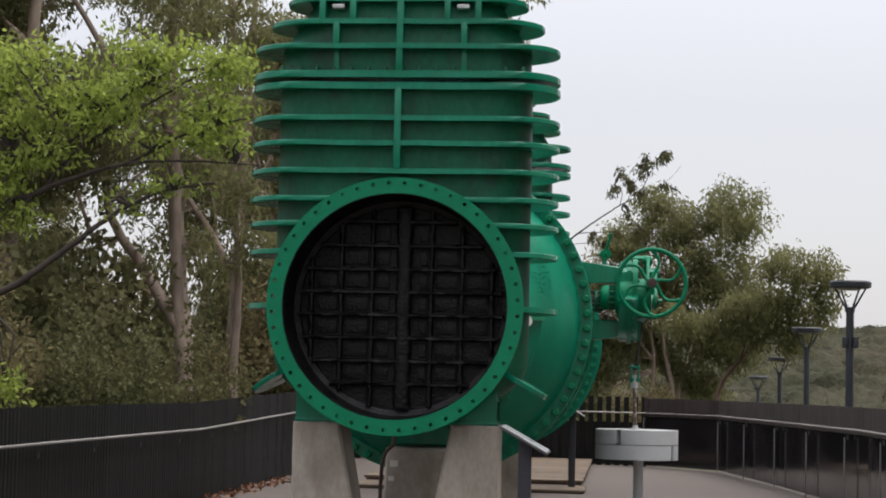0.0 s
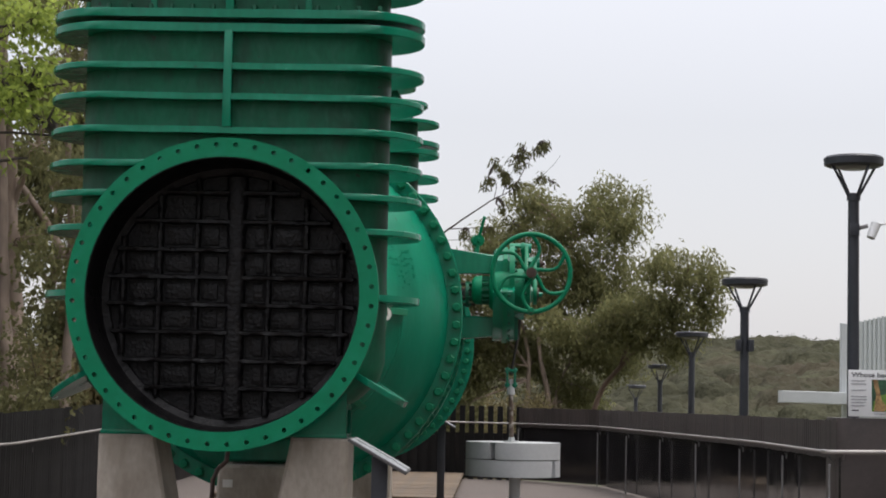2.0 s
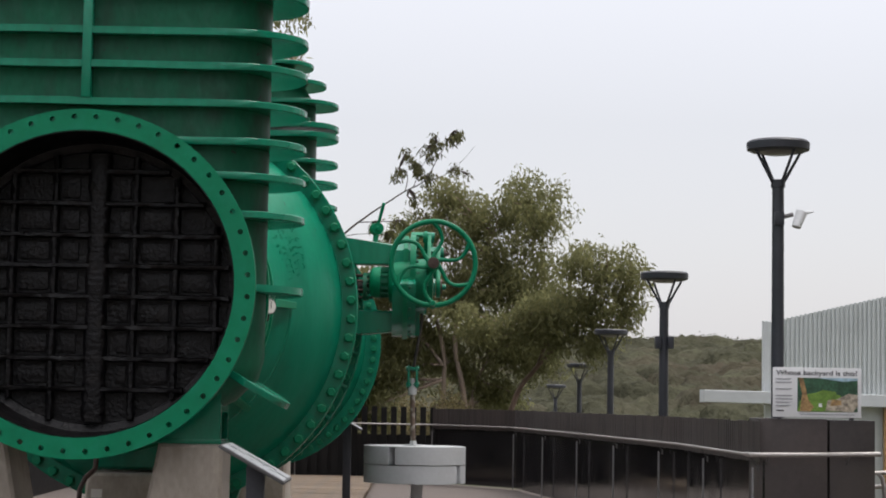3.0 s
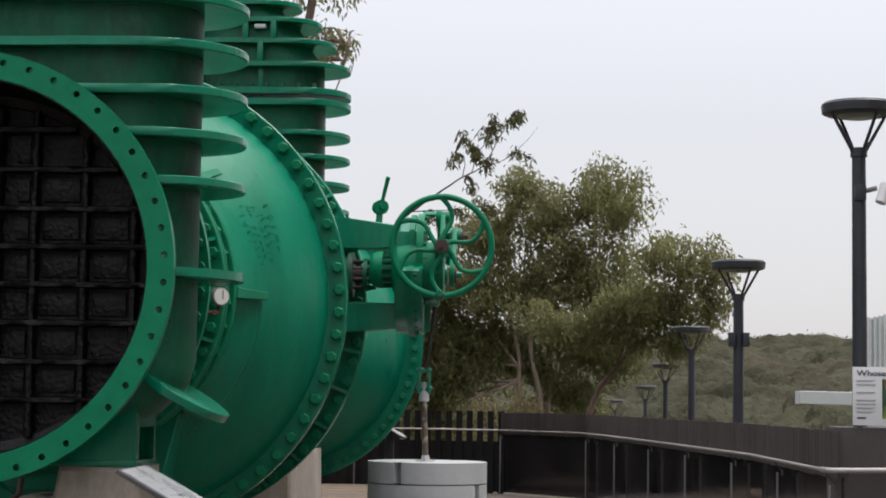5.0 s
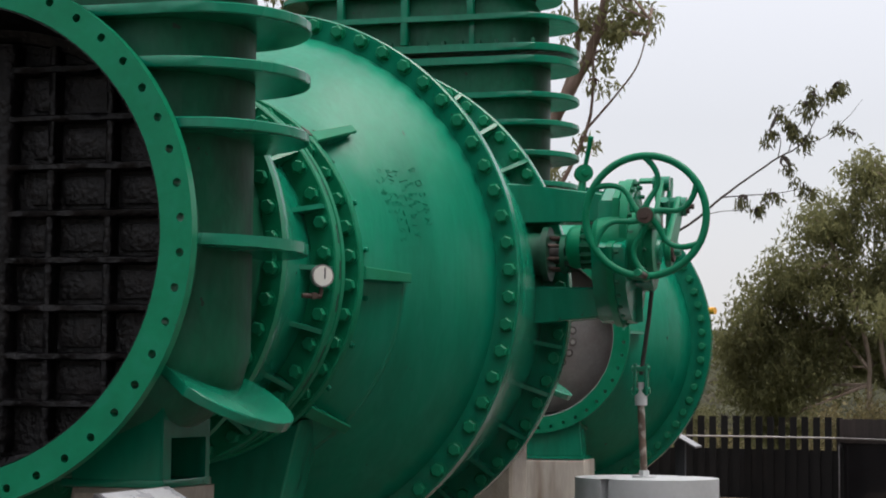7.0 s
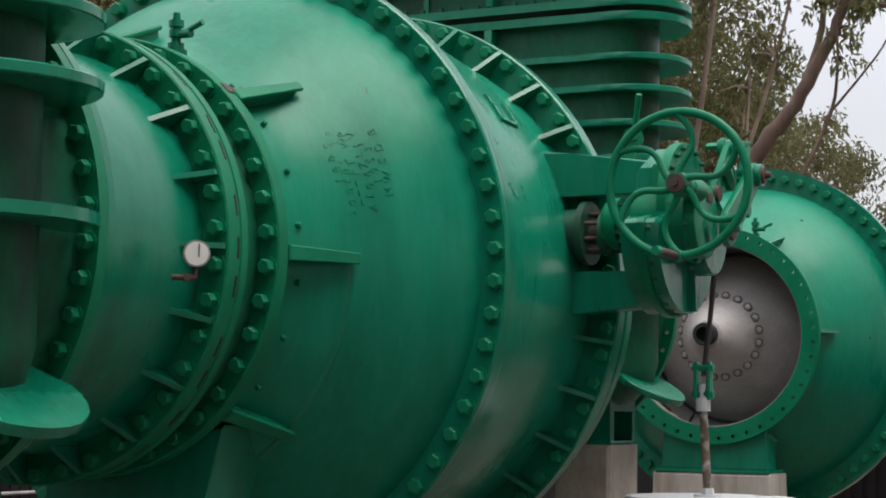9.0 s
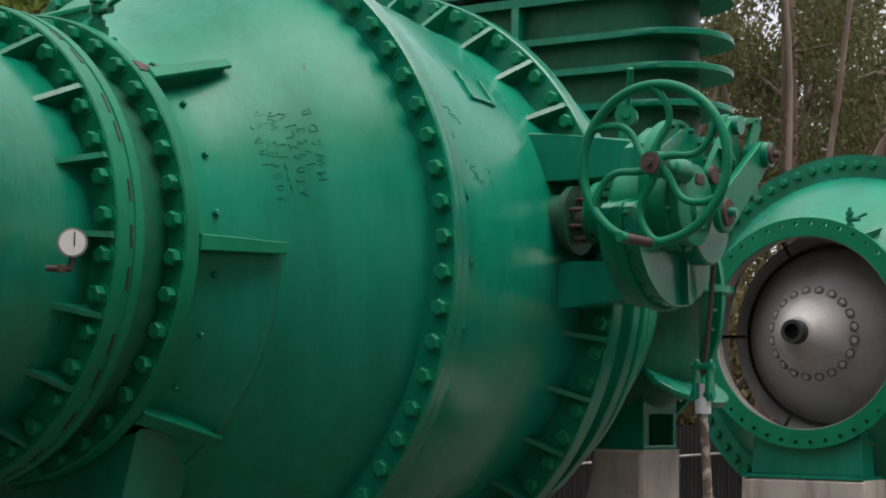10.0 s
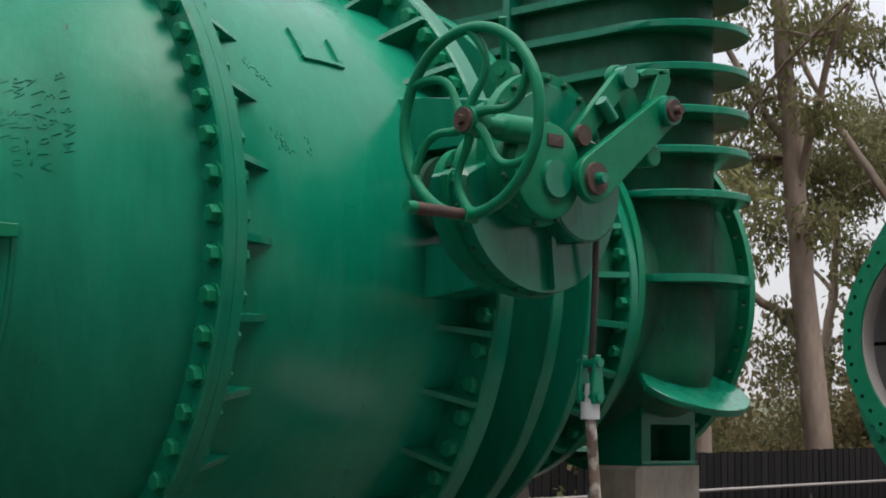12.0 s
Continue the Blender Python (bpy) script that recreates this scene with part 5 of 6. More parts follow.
        me, wide = mesh_of(w)
        out.append((me, (mesh_of(head)[1] - wide) * width / full, width / full))
    return out


for me, shift, squeeze in words("Whose backyard is this?", 0.715, 0.0735):
    tt = new("title_word", me)
    tt.parent = nb
    tt.matrix_basis = Matrix.Translation((0.028 + shift, -0.0015, 0.368)) @ Matrix.Rotation(radians(90), 4, "X") @ Matrix.Diagonal((squeeze, 0.82, 1, 1))
for x in (0.06, 0.70):
    bm = bmesh.new()
    box(bm, (x, 0.05, 0.10), (0.03, 0.06, 0.24))
    part("stay", bm, LAMP, nb)


# ---- information lecterns ----
PRINTED = mat("printed_panel_face", (0.36, 0.365, 0.385), rough=0.3, var=0.18, scale=5, fine=90)


def lectern(x, y, z_hi, length, label):
    t = thing("information_lectern", label, "sign", (x, y, 0), group="information lecterns")
    s = 0.52
    M = Matrix.Translation((0, 0, z_hi)) @ Matrix.Rotation(radians(29), 4, "Y")
    bm = bmesh.new()
    box(bm, (0.21, length / 2, 0), (0.42, length, 0.018), m=M, bev=0.003)
    part("panel_frame", bm, BRACKET, t, "dull steel panel tray")
    bm = bmesh.new()
    box(bm, (0.21, length / 2, 0.0115), (0.395, length - 0.04, 0.004), m=M)
    part("panel_face", bm, PRINTED, t, "white printed panel face")
    for k in range(5):
        bm = bmesh.new()
        box(bm, (0.08 + 0.055 * k, length * 0.42, 0.0142), (0.004, length * 0.5, 0.001), m=M)
        part("text_bar", bm, INK_GREY, t, smooth=0)
    bm = bmesh.new()
    box(bm, (0.185, length / 2 - 0.02, (z_hi - 0.11) / 2), (0.10, 0.10, z_hi - 0.11), bev=0.006)
    part("post", bm, LAMP, t, "square black post")
    return t


lectern(0.885, -0.47, 1.20, 0.62, "sloping white information panel on a black post")
lectern(0.90, 12.75, 1.29, 0.55, "sloping white information panel beside the far valve")

# ---- timber decks behind the valves: an upper one and a lower step before it ----
def timber_deck(label, x0, x1, y0, y1, top):
    dk = thing("timber_deck", label, "deck", ((x0 + x1) / 2, y0, 0), group="timber decks")
    n = int((y1 - y0) / 0.2)
    first = None
    rd = random.Random(n)
    for i in range(n):
        m = Matrix.Translation((rd.uniform(-0.015, 0.015), 0.1 + 0.2 * i, top - 0.0175 + rd.uniform(-0.002, 0.002)))
        if first is None:
            bm = bmesh.new()
            box(bm, (0, 0, 0), (x1 - x0, 0.19, 0.035), bev=0.004)
            first = part("plank", bm, TIMBER, dk, smooth=0)
            first.matrix_basis = m
        else:
            again(first, dk, m)
    bm = bmesh.new()
    box(bm, (0, (y1 - y0) / 2, (top - 0.037) / 2), (x1 - x0 - 0.06, y1 - y0 - 0.04, top - 0.037))
    part("joist_frame", bm, RUST, dk)


timber_deck("low weathered tan timber deck behind the valves", -2.1, 1.24, 13.7, 22.5, 0.115)
timber_deck("weathered tan timber step below the deck", -2.1, 1.30, 12.1, 13.7, 0.055)


# ---- street lamps ----
def street_lamp(x, y, top, label, fittings):
    base = ground_height(x, y)
    s = thing("street_lamp", label, "lamp", (x, y, base), group="street lamps")
    h = top - base
    bm = bmesh.new()
    rod(bm, (0, 0, 0), (0, 0, h - 0.42), 0.062, 0.054, 20)
    rod(bm, (0, 0, h - 0.43), (0, 0, h - 0.36), 0.066, 0.066, 20)
    part("pole", bm, LAMP, s)
    bm = bmesh.new()
    prof = [(h - 0.10, 0.001), (h - 0.10, 0.25), (h - 0.085, 0.285), (h - 0.02, 0.29), (h, 0.27), (h + 0.005, 0.001)]
    rows = [[bm.verts.new((r * math.cos(2 * math.pi * k / 32), r * math.sin(2 * math.pi * k / 32), z)) for k in range(32)] for z, r in prof]
    for a, c in zip(rows, rows[1:]):
        for k in range(32):
            bm.faces.new((a[k], a[(k + 1) % 32], c[(k + 1) % 32], c[k]))
    part("head", bm, LAMP, s)
    bm = bmesh.new()
    rod(bm, (0, 0, h - 0.125), (0, 0, h - 0.101), 0.12, 0.17, 28)
    part("lens", bm, LAMP_LENS, s, "pale lamp lens")
    for k in range(4):
        a = radians(90 * k + 25)
        bm = bmesh.new()
        rod(bm, (0.05 * math.cos(a), 0.05 * math.sin(a), h - 0.40), (0.25 * math.cos(a), 0.25 * math.sin(a), h - 0.09), 0.015, 0.013, 10)
        part("strut", bm, LAMP, s)
    if fittings == "cam":
        bm = bmesh.new()
        rod(bm, (0.05, -0.02, h - 0.70), (0.13, -0.05, h - 0.68), 0.02, seg=12)
        part("camera_arm", bm, POST_WHITE, s, "white camera arm")
        bm = bmesh.new()
        rod(bm, (0.205, -0.06, h - 0.66), (0.15, -0.09, h - 0.80), 0.052, 0.042, 16)
        rod(bm, (0.19, -0.06, h - 0.675), (0.31, -0.08, h - 0.655), 0.018, 0.008, 12)
        part("camera_body", bm, BOARD, s, "white security camera body")
        bm = bmesh.new()
        box(bm, (0, -0.06, h - 0.72), (0.09, 0.03, 0.12), bev=0.004)
        part("clamp", bm, LAMP, s)
    if fittings == "box":
        for sx in (-1, 1):
            bm = bmesh.new()
            box(bm, (sx * 0.075, -0.03, h - 0.85), (0.07, 0.12, 0.15), bev=0.008)
            part("junction_box", bm, LAMP, s)
    return s


for (x, y, top), fit_ in zip(((5.257, 6.08, 3.91), (4.93, 11.5, 3.07), (5.27, 21, 2.75), (5.60, 31, 2.375), (5.875, 42, 2.0), (5.67, 55, 1.635)), ("cam", "box", "", "", "", "")):
    street_lamp(x, y, top, "charcoal street lamp with a flat disc head" + (" and a white camera" if fit_ == "cam" else ""), fit_)

# ---- the pale ribbed shed across the slope ----
SHED = mat("pale_ribbed_sheet", (0.50, 0.53, 0.53), rough=0.45, metal=0.2, var=0.06, scale=1, fine=10)
SHED_TRIM = mat("pale_shed_trim", (0.46, 0.48, 0.49), rough=0.5, var=0.05)
sh = thing("shed", "pale grey shed clad in ribbed metal sheet", "building")
Y, X0, X1 = 32.0, 10.0, 16.5
rise = (4.12 - 3.455) / 2.8
bm = bmesh.new()
prism(bm, [(X0, -3.0), (X1, -3.0), (X1, 3.4 + rise * (X1 - X0)), (X0, 3.4)], Y + 0.06, Y + 0.26, "y")
part("wall", bm, SHED, sh, smooth=0)
bm = bmesh.new()
prism(bm, [(X0 + 1.6, -3.0), (X1, -3.0), (X1, 3.3 + rise * (X1 - X0)), (X0 + 1.6, 3.3 + rise * 1.6)], Y + 0.26, Y + 6, "y")
part("shed_body", bm, SHED, sh, smooth=0)
x = X0 + 0.06
while x < 13.6:
    bm = bmesh.new()
    top = 3.43 + rise * (x - X0)
    prism(bm, [(x, 1.75), (x + 0.05, 1.75), (x + 0.05, top), (x, top)], Y + 0.02, Y + 0.062, "y")
    part("rib", bm, SHED, sh, smooth=0)
    x += 0.105
for nm, pts, y0, y1 in (("corner_trim", [(X0 - 0.06, 1.6), (X0 + 0.05, 1.6), (X0 + 0.05, 3.46), (X0 - 0.06, 3.46)], Y - 0.02, Y + 0.2),
                        ("fascia", [(8.51, 1.56), (X1, 1.46), (X1, 1.74), (8.51, 1.84)], Y - 0.35, Y + 0.3)):
    bm = bmesh.new()
    prism(bm, pts, y0, y1, "y", bev=0.01)
    part(nm, bm, SHED_TRIM, sh)
for xx in (12.75, 12.95):
    bm = bmesh.new()
    box(bm, (xx, Y - 0.1, -0.6), (0.10, 0.12, 4.3))
    part("door_post", bm, P_EARTH if xx < 12.8 else RUST, sh)

# ---- pipe railing past the fence end ----
pr = thing("pipe_railing", "pale pipe railing beside the dark end box", "railing", (6.3, 6.5, 0))
for z in (0.87, 0.745):
    bm = bmesh.new()
    rod(bm, (-0.06, 0, z), (2.2, 0.25, z + 0.13), 0.02, seg=12)
    part("rail", bm, RAIL, pr)
for xx in (0.0, 1.6):
    bm = bmesh.new()
    tube(bm, [(xx - 0.02, xx * 0.11, 0.87 + xx * 0.06), (xx + 0.02, xx * 0.11, 0.82 + xx * 0.06), (xx + 0.05, xx * 0.11, 0.6), (xx + 0.05, xx * 0.11, -0.05)], 0.02, 10)
    part("upright", bm, RAIL, pr)


# ---- trees ----
def leaf_mat(name, base, spread, glow=0.3):
    m = bpy.data.materials.new(name)
    m.use_nodes = True
    nt = m.node_tree
    b = nt.nodes["Principled BSDF"]
    ge = nt.nodes.new("ShaderNodeNewGeometry")
    mr = nt.nodes.new("ShaderNodeMapRange")
    mr.inputs["To Min"].default_value, mr.inputs["To Max"].default_value = 0.0, 1.0
    nt.links.new(ge.outputs["Random Per Island"], mr.inputs["Value"])
    mix = nt.nodes.new("ShaderNodeMix")
    mix.data_type = "RGBA"
    nt.links.new(mr.outputs["Result"], mix.inputs[0])
    mix.inputs[6].default_value = (base[0] * (1 - spread), base[1] * (1 - spread), base[2] * (1 - spread), 1)
    mix.inputs[7].default_value = (base[0] * (1 + spread * 1.3), base[1] * (1 + spread), base[2] * (1 + spread * 0.6), 1)
    nt.links.new(mix.outputs[2], b.inputs["Base Color"])
    b.inputs["Roughness"].default_value = 0.55
    b.inputs["Specular IOR Level"].default_value = 0.1
    tr = nt.nodes.new("ShaderNodeBsdfTranslucent")
    nt.links.new(mix.outputs[2], tr.inputs["Color"])
    ms = nt.nodes.new("ShaderNodeMixShader")
    ms.inputs[0].default_value = glow
    nt.links.new(b.outputs[0], ms.inputs[1])
    nt.links.new(tr.outputs[0], ms.inputs[2])
    nt.links.new(ms.outputs[0], nt.nodes["Material Output"].inputs["Surface"])
    return m


LEAF_GUM = leaf_mat("gum_leaf", (0.190, 0.195, 0.096), 0.2, 0.68)
LEAF_WOOD = leaf_mat("woodland_gum_leaf", (0.120, 0.120, 0.058), 0.2, 0.45)
LEAF_DARK = leaf_mat("dark_bush_leaf", (0.120, 0.124, 0.062), 0.22, 0.45)
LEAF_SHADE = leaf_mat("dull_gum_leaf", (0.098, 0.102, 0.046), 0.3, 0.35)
LEAF_DRY = leaf_mat("yellowing_bush_leaf", (0.165, 0.145, 0.078), 0.25, 0.45)
LEAF_FRESH = leaf_mat("fresh_feathery_leaf", (0.27, 0.345, 0.085), 0.35, 0.5)
LEAF_FAR = leaf_mat("distant_leaf", (0.062, 0.060, 0.037), 0.15, 0.4)
BARK = mat("smooth_gum_bark", (0.25, 0.19, 0.15), rough=0.75, var=0.3, scale=1.5, fine=12, bump=0.3, bump_scale=20,
           stain=(0.10, 0.055, 0.04), stain_amt=0.8, stain_scale=1.3, stretch=(1, 1, 0.3))
BARK_RED = mat("reddish_gum_bark", (0.155, 0.105, 0.08), rough=0.8, var=0.3, scale=1.5, fine=12, bump=0.3, bump_scale=20,
               stain=(0.07, 0.035, 0.025), stain_amt=0.8, stain_scale=1.3, stretch=(1, 1, 0.3))
BARK_DARK = mat("dark_rough_bark", (0.055, 0.042, 0.036), rough=0.9, var=0.35, scale=3, fine=25, bump=0.6, bump_scale=25)


def leaves(name, centres, n, spread, length, width, droop, material, parent, seed):
    """Many small pointed leaves scattered round the given places."""
    rng = np.random.default_rng(seed)
    c = np.asarray(centres, float)
    pick = rng.integers(0, len(c), n)
    off = rng.normal(size=(n, 3))
    off *= (rng.random((n, 1)) ** 0.4) / np.maximum(np.linalg.norm(off, axis=1, keepdims=True), 1e-6)
    p = c[pick] + off * np.asarray(spread)
    d = rng.normal(size=(n, 3)) + (0, 0, -droop)
    d /= np.linalg.norm(d, axis=1, keepdims=True)
    s = np.cross(d, rng.normal(size=(n, 3)))
    s /= np.maximum(np.linalg.norm(s, axis=1, keepdims=True), 1e-6)
    ln = length * rng.uniform(0.6, 1.25, (n, 1))
    w = width * rng.uniform(0.7, 1.3, (n, 1))
    v = np.stack([p, p + d * ln * 0.45 + s * w, p + d * ln, p + d * ln * 0.45 - s * w], 1).reshape(-1, 3)
    me = bpy.data.meshes.new(name)
    me.from_pydata(v.tolist(), [], np.arange(4 * n).reshape(-1, 4).tolist())
    me.materials.append(material)
    ob = new(name, me)
    ob.parent = parent
    return ob


def branch(bm, rnd, a, d, length, r0, tips, level, bend=0.25, lift=0.15, kids=4, twig=0.5):
    """A bending limb that splits again; the ends are gathered in tips."""
    pts, rad, p, d = [Vector(a)], [r0], Vector(a), Vector(d).normalized()
    n = 7 if level > 1 else 5
    for i in range(n):
        d = (d + Vector((rnd.gauss(0, bend), rnd.gauss(0, bend), rnd.gauss(0, bend * 0.6) + lift)) * 0.5).normalized()
        p = p + d * length / n
        pts.append(p.copy())
        rad.append(max(r0 * (1 - 0.8 * (i + 1) / n), 0.006))
    tube(bm, pts, rad, 7 if level > 1 else 4)
    if level == 0:
        tips += [pts[-1], pts[-2], pts[-3]]
        return
    for k in range(kids):
        u = 0.35 + 0.65 * (k + rnd.random()) / kids
        i = min(int(u * n), n - 1)
        side = Vector((rnd.gauss(0, 1), rnd.gauss(0, 1), rnd.gauss(0.15, 0.6))).normalized()
        dd = (pts[i + 1] - pts[i]).normalized() * 0.75 + side * 0.8
        branch(bm, rnd, pts[i], dd, length * rnd.uniform(0.35, 0.6), rad[i] * 0.55, tips, level - 1, bend, lift, kids, twig)
    tips.append(pts[-1])


def tree(label, base, trunk, limbs, seed, leaf, bark, n_leaf, spread=(0.42, 0.42, 0.34), length=0.13, width=0.017, droop=1.0, r0=0.16, kids=4, level=2, group="trees behind the fences", lift=0.12):
    """trunk: points up from the base; limbs: (place along the trunk 0..1, direction, length)."""
    t = thing("tree", label, "tree", base, group=group)
    rnd = random.Random(seed)
    bm = bmesh.new()
    pts = [Vector(p) for p in trunk]
    fine = []
    for a, b in zip(pts, pts[1:]):
        fine += [a + (b - a) * i / 4 for i in range(4)]
    fine.append(pts[-1])
    fine = [p + Vector((rnd.gauss(0, 0.02), rnd.gauss(0, 0.02), 0)) * (1 if i else 0) for i, p in enumerate(fine)]
    n = len(fine)
    rad = [r0 * (1 - 0.62 * i / (n - 1)) * (1.25 if i == 0 else 1) for i in range(n)]
    tube(bm, fine, rad, 12)
    tips = []
    for u, d, ln in limbs:
        i = min(int(u * (n - 1)), n - 1)
        branch(bm, rnd, fine[i], d, ln, rad[i] * 0.62, tips, level, kids=kids, lift=lift)
    part("trunk", bm, bark, t, smooth=60)
    leaves("crown", tips, n_leaf, spread, length, width, droop, leaf, t, seed)
    return t


def gum_limbs(rnd, n, lo, ln, up=0.7):
    return [(rnd.uniform(lo, 1.0), (math.cos(a), math.sin(a), up + rnd.uniform(-0.3, 0.5)), ln * rnd.uniform(0.7, 1.2)) for a in (2.399 * k + rnd.uniform(-0.4, 0.4) for k in range(n))]


def crown_tree(label, base, limbs, clumps, seed, leaf, bark, density=1000, length=0.13, width=0.02, droop=1.0, sub=0.20, twigs=5, flat=1.0):
    """limbs: (bending line, thickness at its foot and end); clumps: (centre, radii) of leaf masses, each fed by twigs from the nearest limb."""
    t = thing("tree", label, "tree", base, group="trees behind the fences")
    o = Vector(base)
    rnd = random.Random(seed)
    bm = bmesh.new()
    nodes = []
    for line, ra, rb_ in limbs:
        pts = [Vector(q) - o for q in line]
        fine = []
        for i in range(len(pts) - 1):
            p0, p1, p2, p3 = pts[max(i - 1, 0)], pts[i], pts[i + 1], pts[min(i + 2, len(pts) - 1)]
            for j in range(5):
                u = j / 5
                fine.append(0.5 * ((2 * p1) + (p2 - p0) * u + (2 * p0 - 5 * p1 + 4 * p2 - p3) * u * u + (3 * p1 - p0 - 3 * p2 + p3) * u ** 3))
        fine.append(pts[-1])
        fine = [q + Vector((rnd.gauss(0, 0.07), rnd.gauss(0, 0.07), rnd.gauss(0, 0.07))) * ra * (1 if 0 < i < len(fine) - 1 else 0) for i, q in enumerate(fine)]
        n = len(fine)
        rad = [ra + (rb_ - ra) * i / (n - 1) for i in range(n)]
        tube(bm, fine, rad, 10 if ra > 0.05 else 6)
        nodes += [(q, r) for q, r in zip(fine, rad)][n // 3:]
    tips = []
    for c, rr in clumps:
        c = Vector(c) - o
        k = max(int(75 * (rr[0] * rr[2]) ** 0.5 * (rr[0] + rr[2])), 6)
        mine = []
        for _ in range(k):
            d = Vector((rnd.gauss(0, 1), rnd.gauss(0, 1), rnd.gauss(0, 1))).normalized() * rnd.random() ** 0.45 * rnd.choice((0.85, 0.95, 1.0, 1.12, 1.3))
            mine.append(c + Vector((d.x * rr[0], d.y * rr[1], d.z * rr[2])))
        q0, r0 = min(nodes, key=lambda q: (q[0] - c).length)
        for q in mine[:twigs]:
            mid = (q0 + q) / 2 + Vector((rnd.gauss(0, 0.1), rnd.gauss(0, 0.1), rnd.gauss(0.08, 0.08))) * (q - q0).length
            tube(bm, [q0, q0.lerp(mid, 0.6), mid, mid.lerp(q, 0.5), q], [min(r0 * 0.7, 0.035), 0.022, 0.016, 0.010, 0.005], 5)
        w = int(density * math.pi * rr[0] * rr[2] / k)
        tips += [q for q in mine for _ in range(max(w, 1))]
    part("trunk", bm, bark, t, smooth=60)
    leaves("crown", tips, len(tips), (sub, sub, sub * flat), length, width, droop, leaf, t, seed)
    return t


# the spreading trees beyond the far fence
crown_tree("bushy olive-green gum tree with thin pale trunks", (2.7, 28, -1.4),
           [([(2.6, 28, -1.4), (2.5, 28, 1.4), (2.5, 28, 2.4), (2.2, 28, 3.6), (1.8, 28, 4.6)], 0.06, 0.025), ([(2.95, 28, -1.4), (2.95, 28, 1.35), (2.72, 28, 2.8), (3.1, 28, 4.4), (4.1, 28, 5.6)], 0.07, 0.025),
            ([(3.0, 28.2, -1.4), (3.1, 28.2, 1.45), (3.38, 28.2, 2.3), (3.9, 28.2, 3.6)], 0.05, 0.02), ([(2.5, 28, 2.2), (1.9, 28.2, 2.9), (1.0, 28.3, 3.4)], 0.04, 0.02)],
           [((4.26, 28, 5.55), (0.82, 0.8, 0.78)), ((3.08, 28, 5.30), (0.75, 0.7, 0.62)), ((2.46, 28, 5.75), (0.40, 0.4, 0.45)), ((1.9, 28, 4.85), (0.85, 0.8, 0.62)),
            ((3.7, 28, 4.35), (1.15, 0.9, 0.68)), ((1.6, 28, 3.8), (1.05, 0.9, 0.75)), ((2.93, 28, 3.65), (1.05, 0.9, 0.65)), ((4.4, 28, 3.55), (0.95, 0.8, 0.65)),
            ((0.6, 28.2, 3.1), (0.75, 0.8, 0.8)), ((1.5, 28.2, 2.5), (0.75, 0.8, 0.45)), ((3.9, 28.4, 2.5), (0.8, 0.6, 0.32)), ((0.5, 28.4, 1.8), (0.8, 0.8, 0.5)), ((1.2, 28.2, 2.0), (0.9, 0.6, 0.55)), ((2.1, 28.4, 2.85), (0.55, 0.5, 0.35)), ((1.3, 28.4, 2.95), (0.5, 0.5, 0.3)), ((3.3, 28.4, 2.85), (0.5, 0.5, 0.3)), ((2.5, 28.5, 2.3), (0.7, 0.5, 0.45)), ((3.5, 28.5, 1.8), (0.8, 0.5, 0.45)), ((4.5, 28.3, 2.4), (0.6, 0.5, 0.4)), ((0.2, 28.3, 2.5), (0.6, 0.6, 0.6)), ((0.9, 28.8, 1.1), (0.9, 0.5, 0.35)), ((2.3, 29.2, 1.0), (0.7, 0.4, 0.3)), ((3.8, 29.2, 1.25), (0.6, 0.4, 0.28))],
           21, LEAF_GUM, BARK, density=2300, sub=0.26, length=0.135, width=0.019, droop=1.4)
crown_tree("low leaning gum tree with sparse olive-brown crown", (3.6, 26.5, -1.3),
           [([(3.6, 26.5, -1.3), (3.85, 26.5, 1.3), (4.35, 26.2, 2.2), (5.0, 25.7, 2.9), (5.5, 25.2, 3.8)], 0.065, 0.02), ([(5.0, 25.7, 2.9), (5.6, 25.4, 3.2), (6.0, 25.2, 3.7)], 0.04, 0.02), ([(4.35, 26.2, 2.2), (4.6, 26, 3.0), (4.7, 25.6, 3.6)], 0.04, 0.02)],
           [((5.2, 25, 4.1), (0.65, 0.6, 0.50)), ((6.0, 25, 3.95), (0.45, 0.5, 0.55)), ((5.84, 25, 3.3), (0.55, 0.5, 0.5)), ((5.1, 25.2, 3.4), (0.65, 0.6, 0.5)), ((5.4, 25.4, 2.65), (0.45, 0.4, 0.32)), ((4.5, 25.6, 3.3), (0.5, 0.5, 0.4)), ((3.7, 25.8, 2.85), (0.55, 0.5, 0.40)), ((4.25, 25.6, 2.72), (0.5, 0.45, 0.32)), ((4.75, 25.5, 2.85), (0.45, 0.45, 0.32)), ((3.0, 25.9, 3.1), (0.5, 0.5, 0.35)), ((4.0, 25.6, 3.25), (0.5, 0.5, 0.35))],
           22, LEAF_GUM, BARK_RED, density=1900, sub=0.24, length=0.135, width=0.019, droop=1.4)
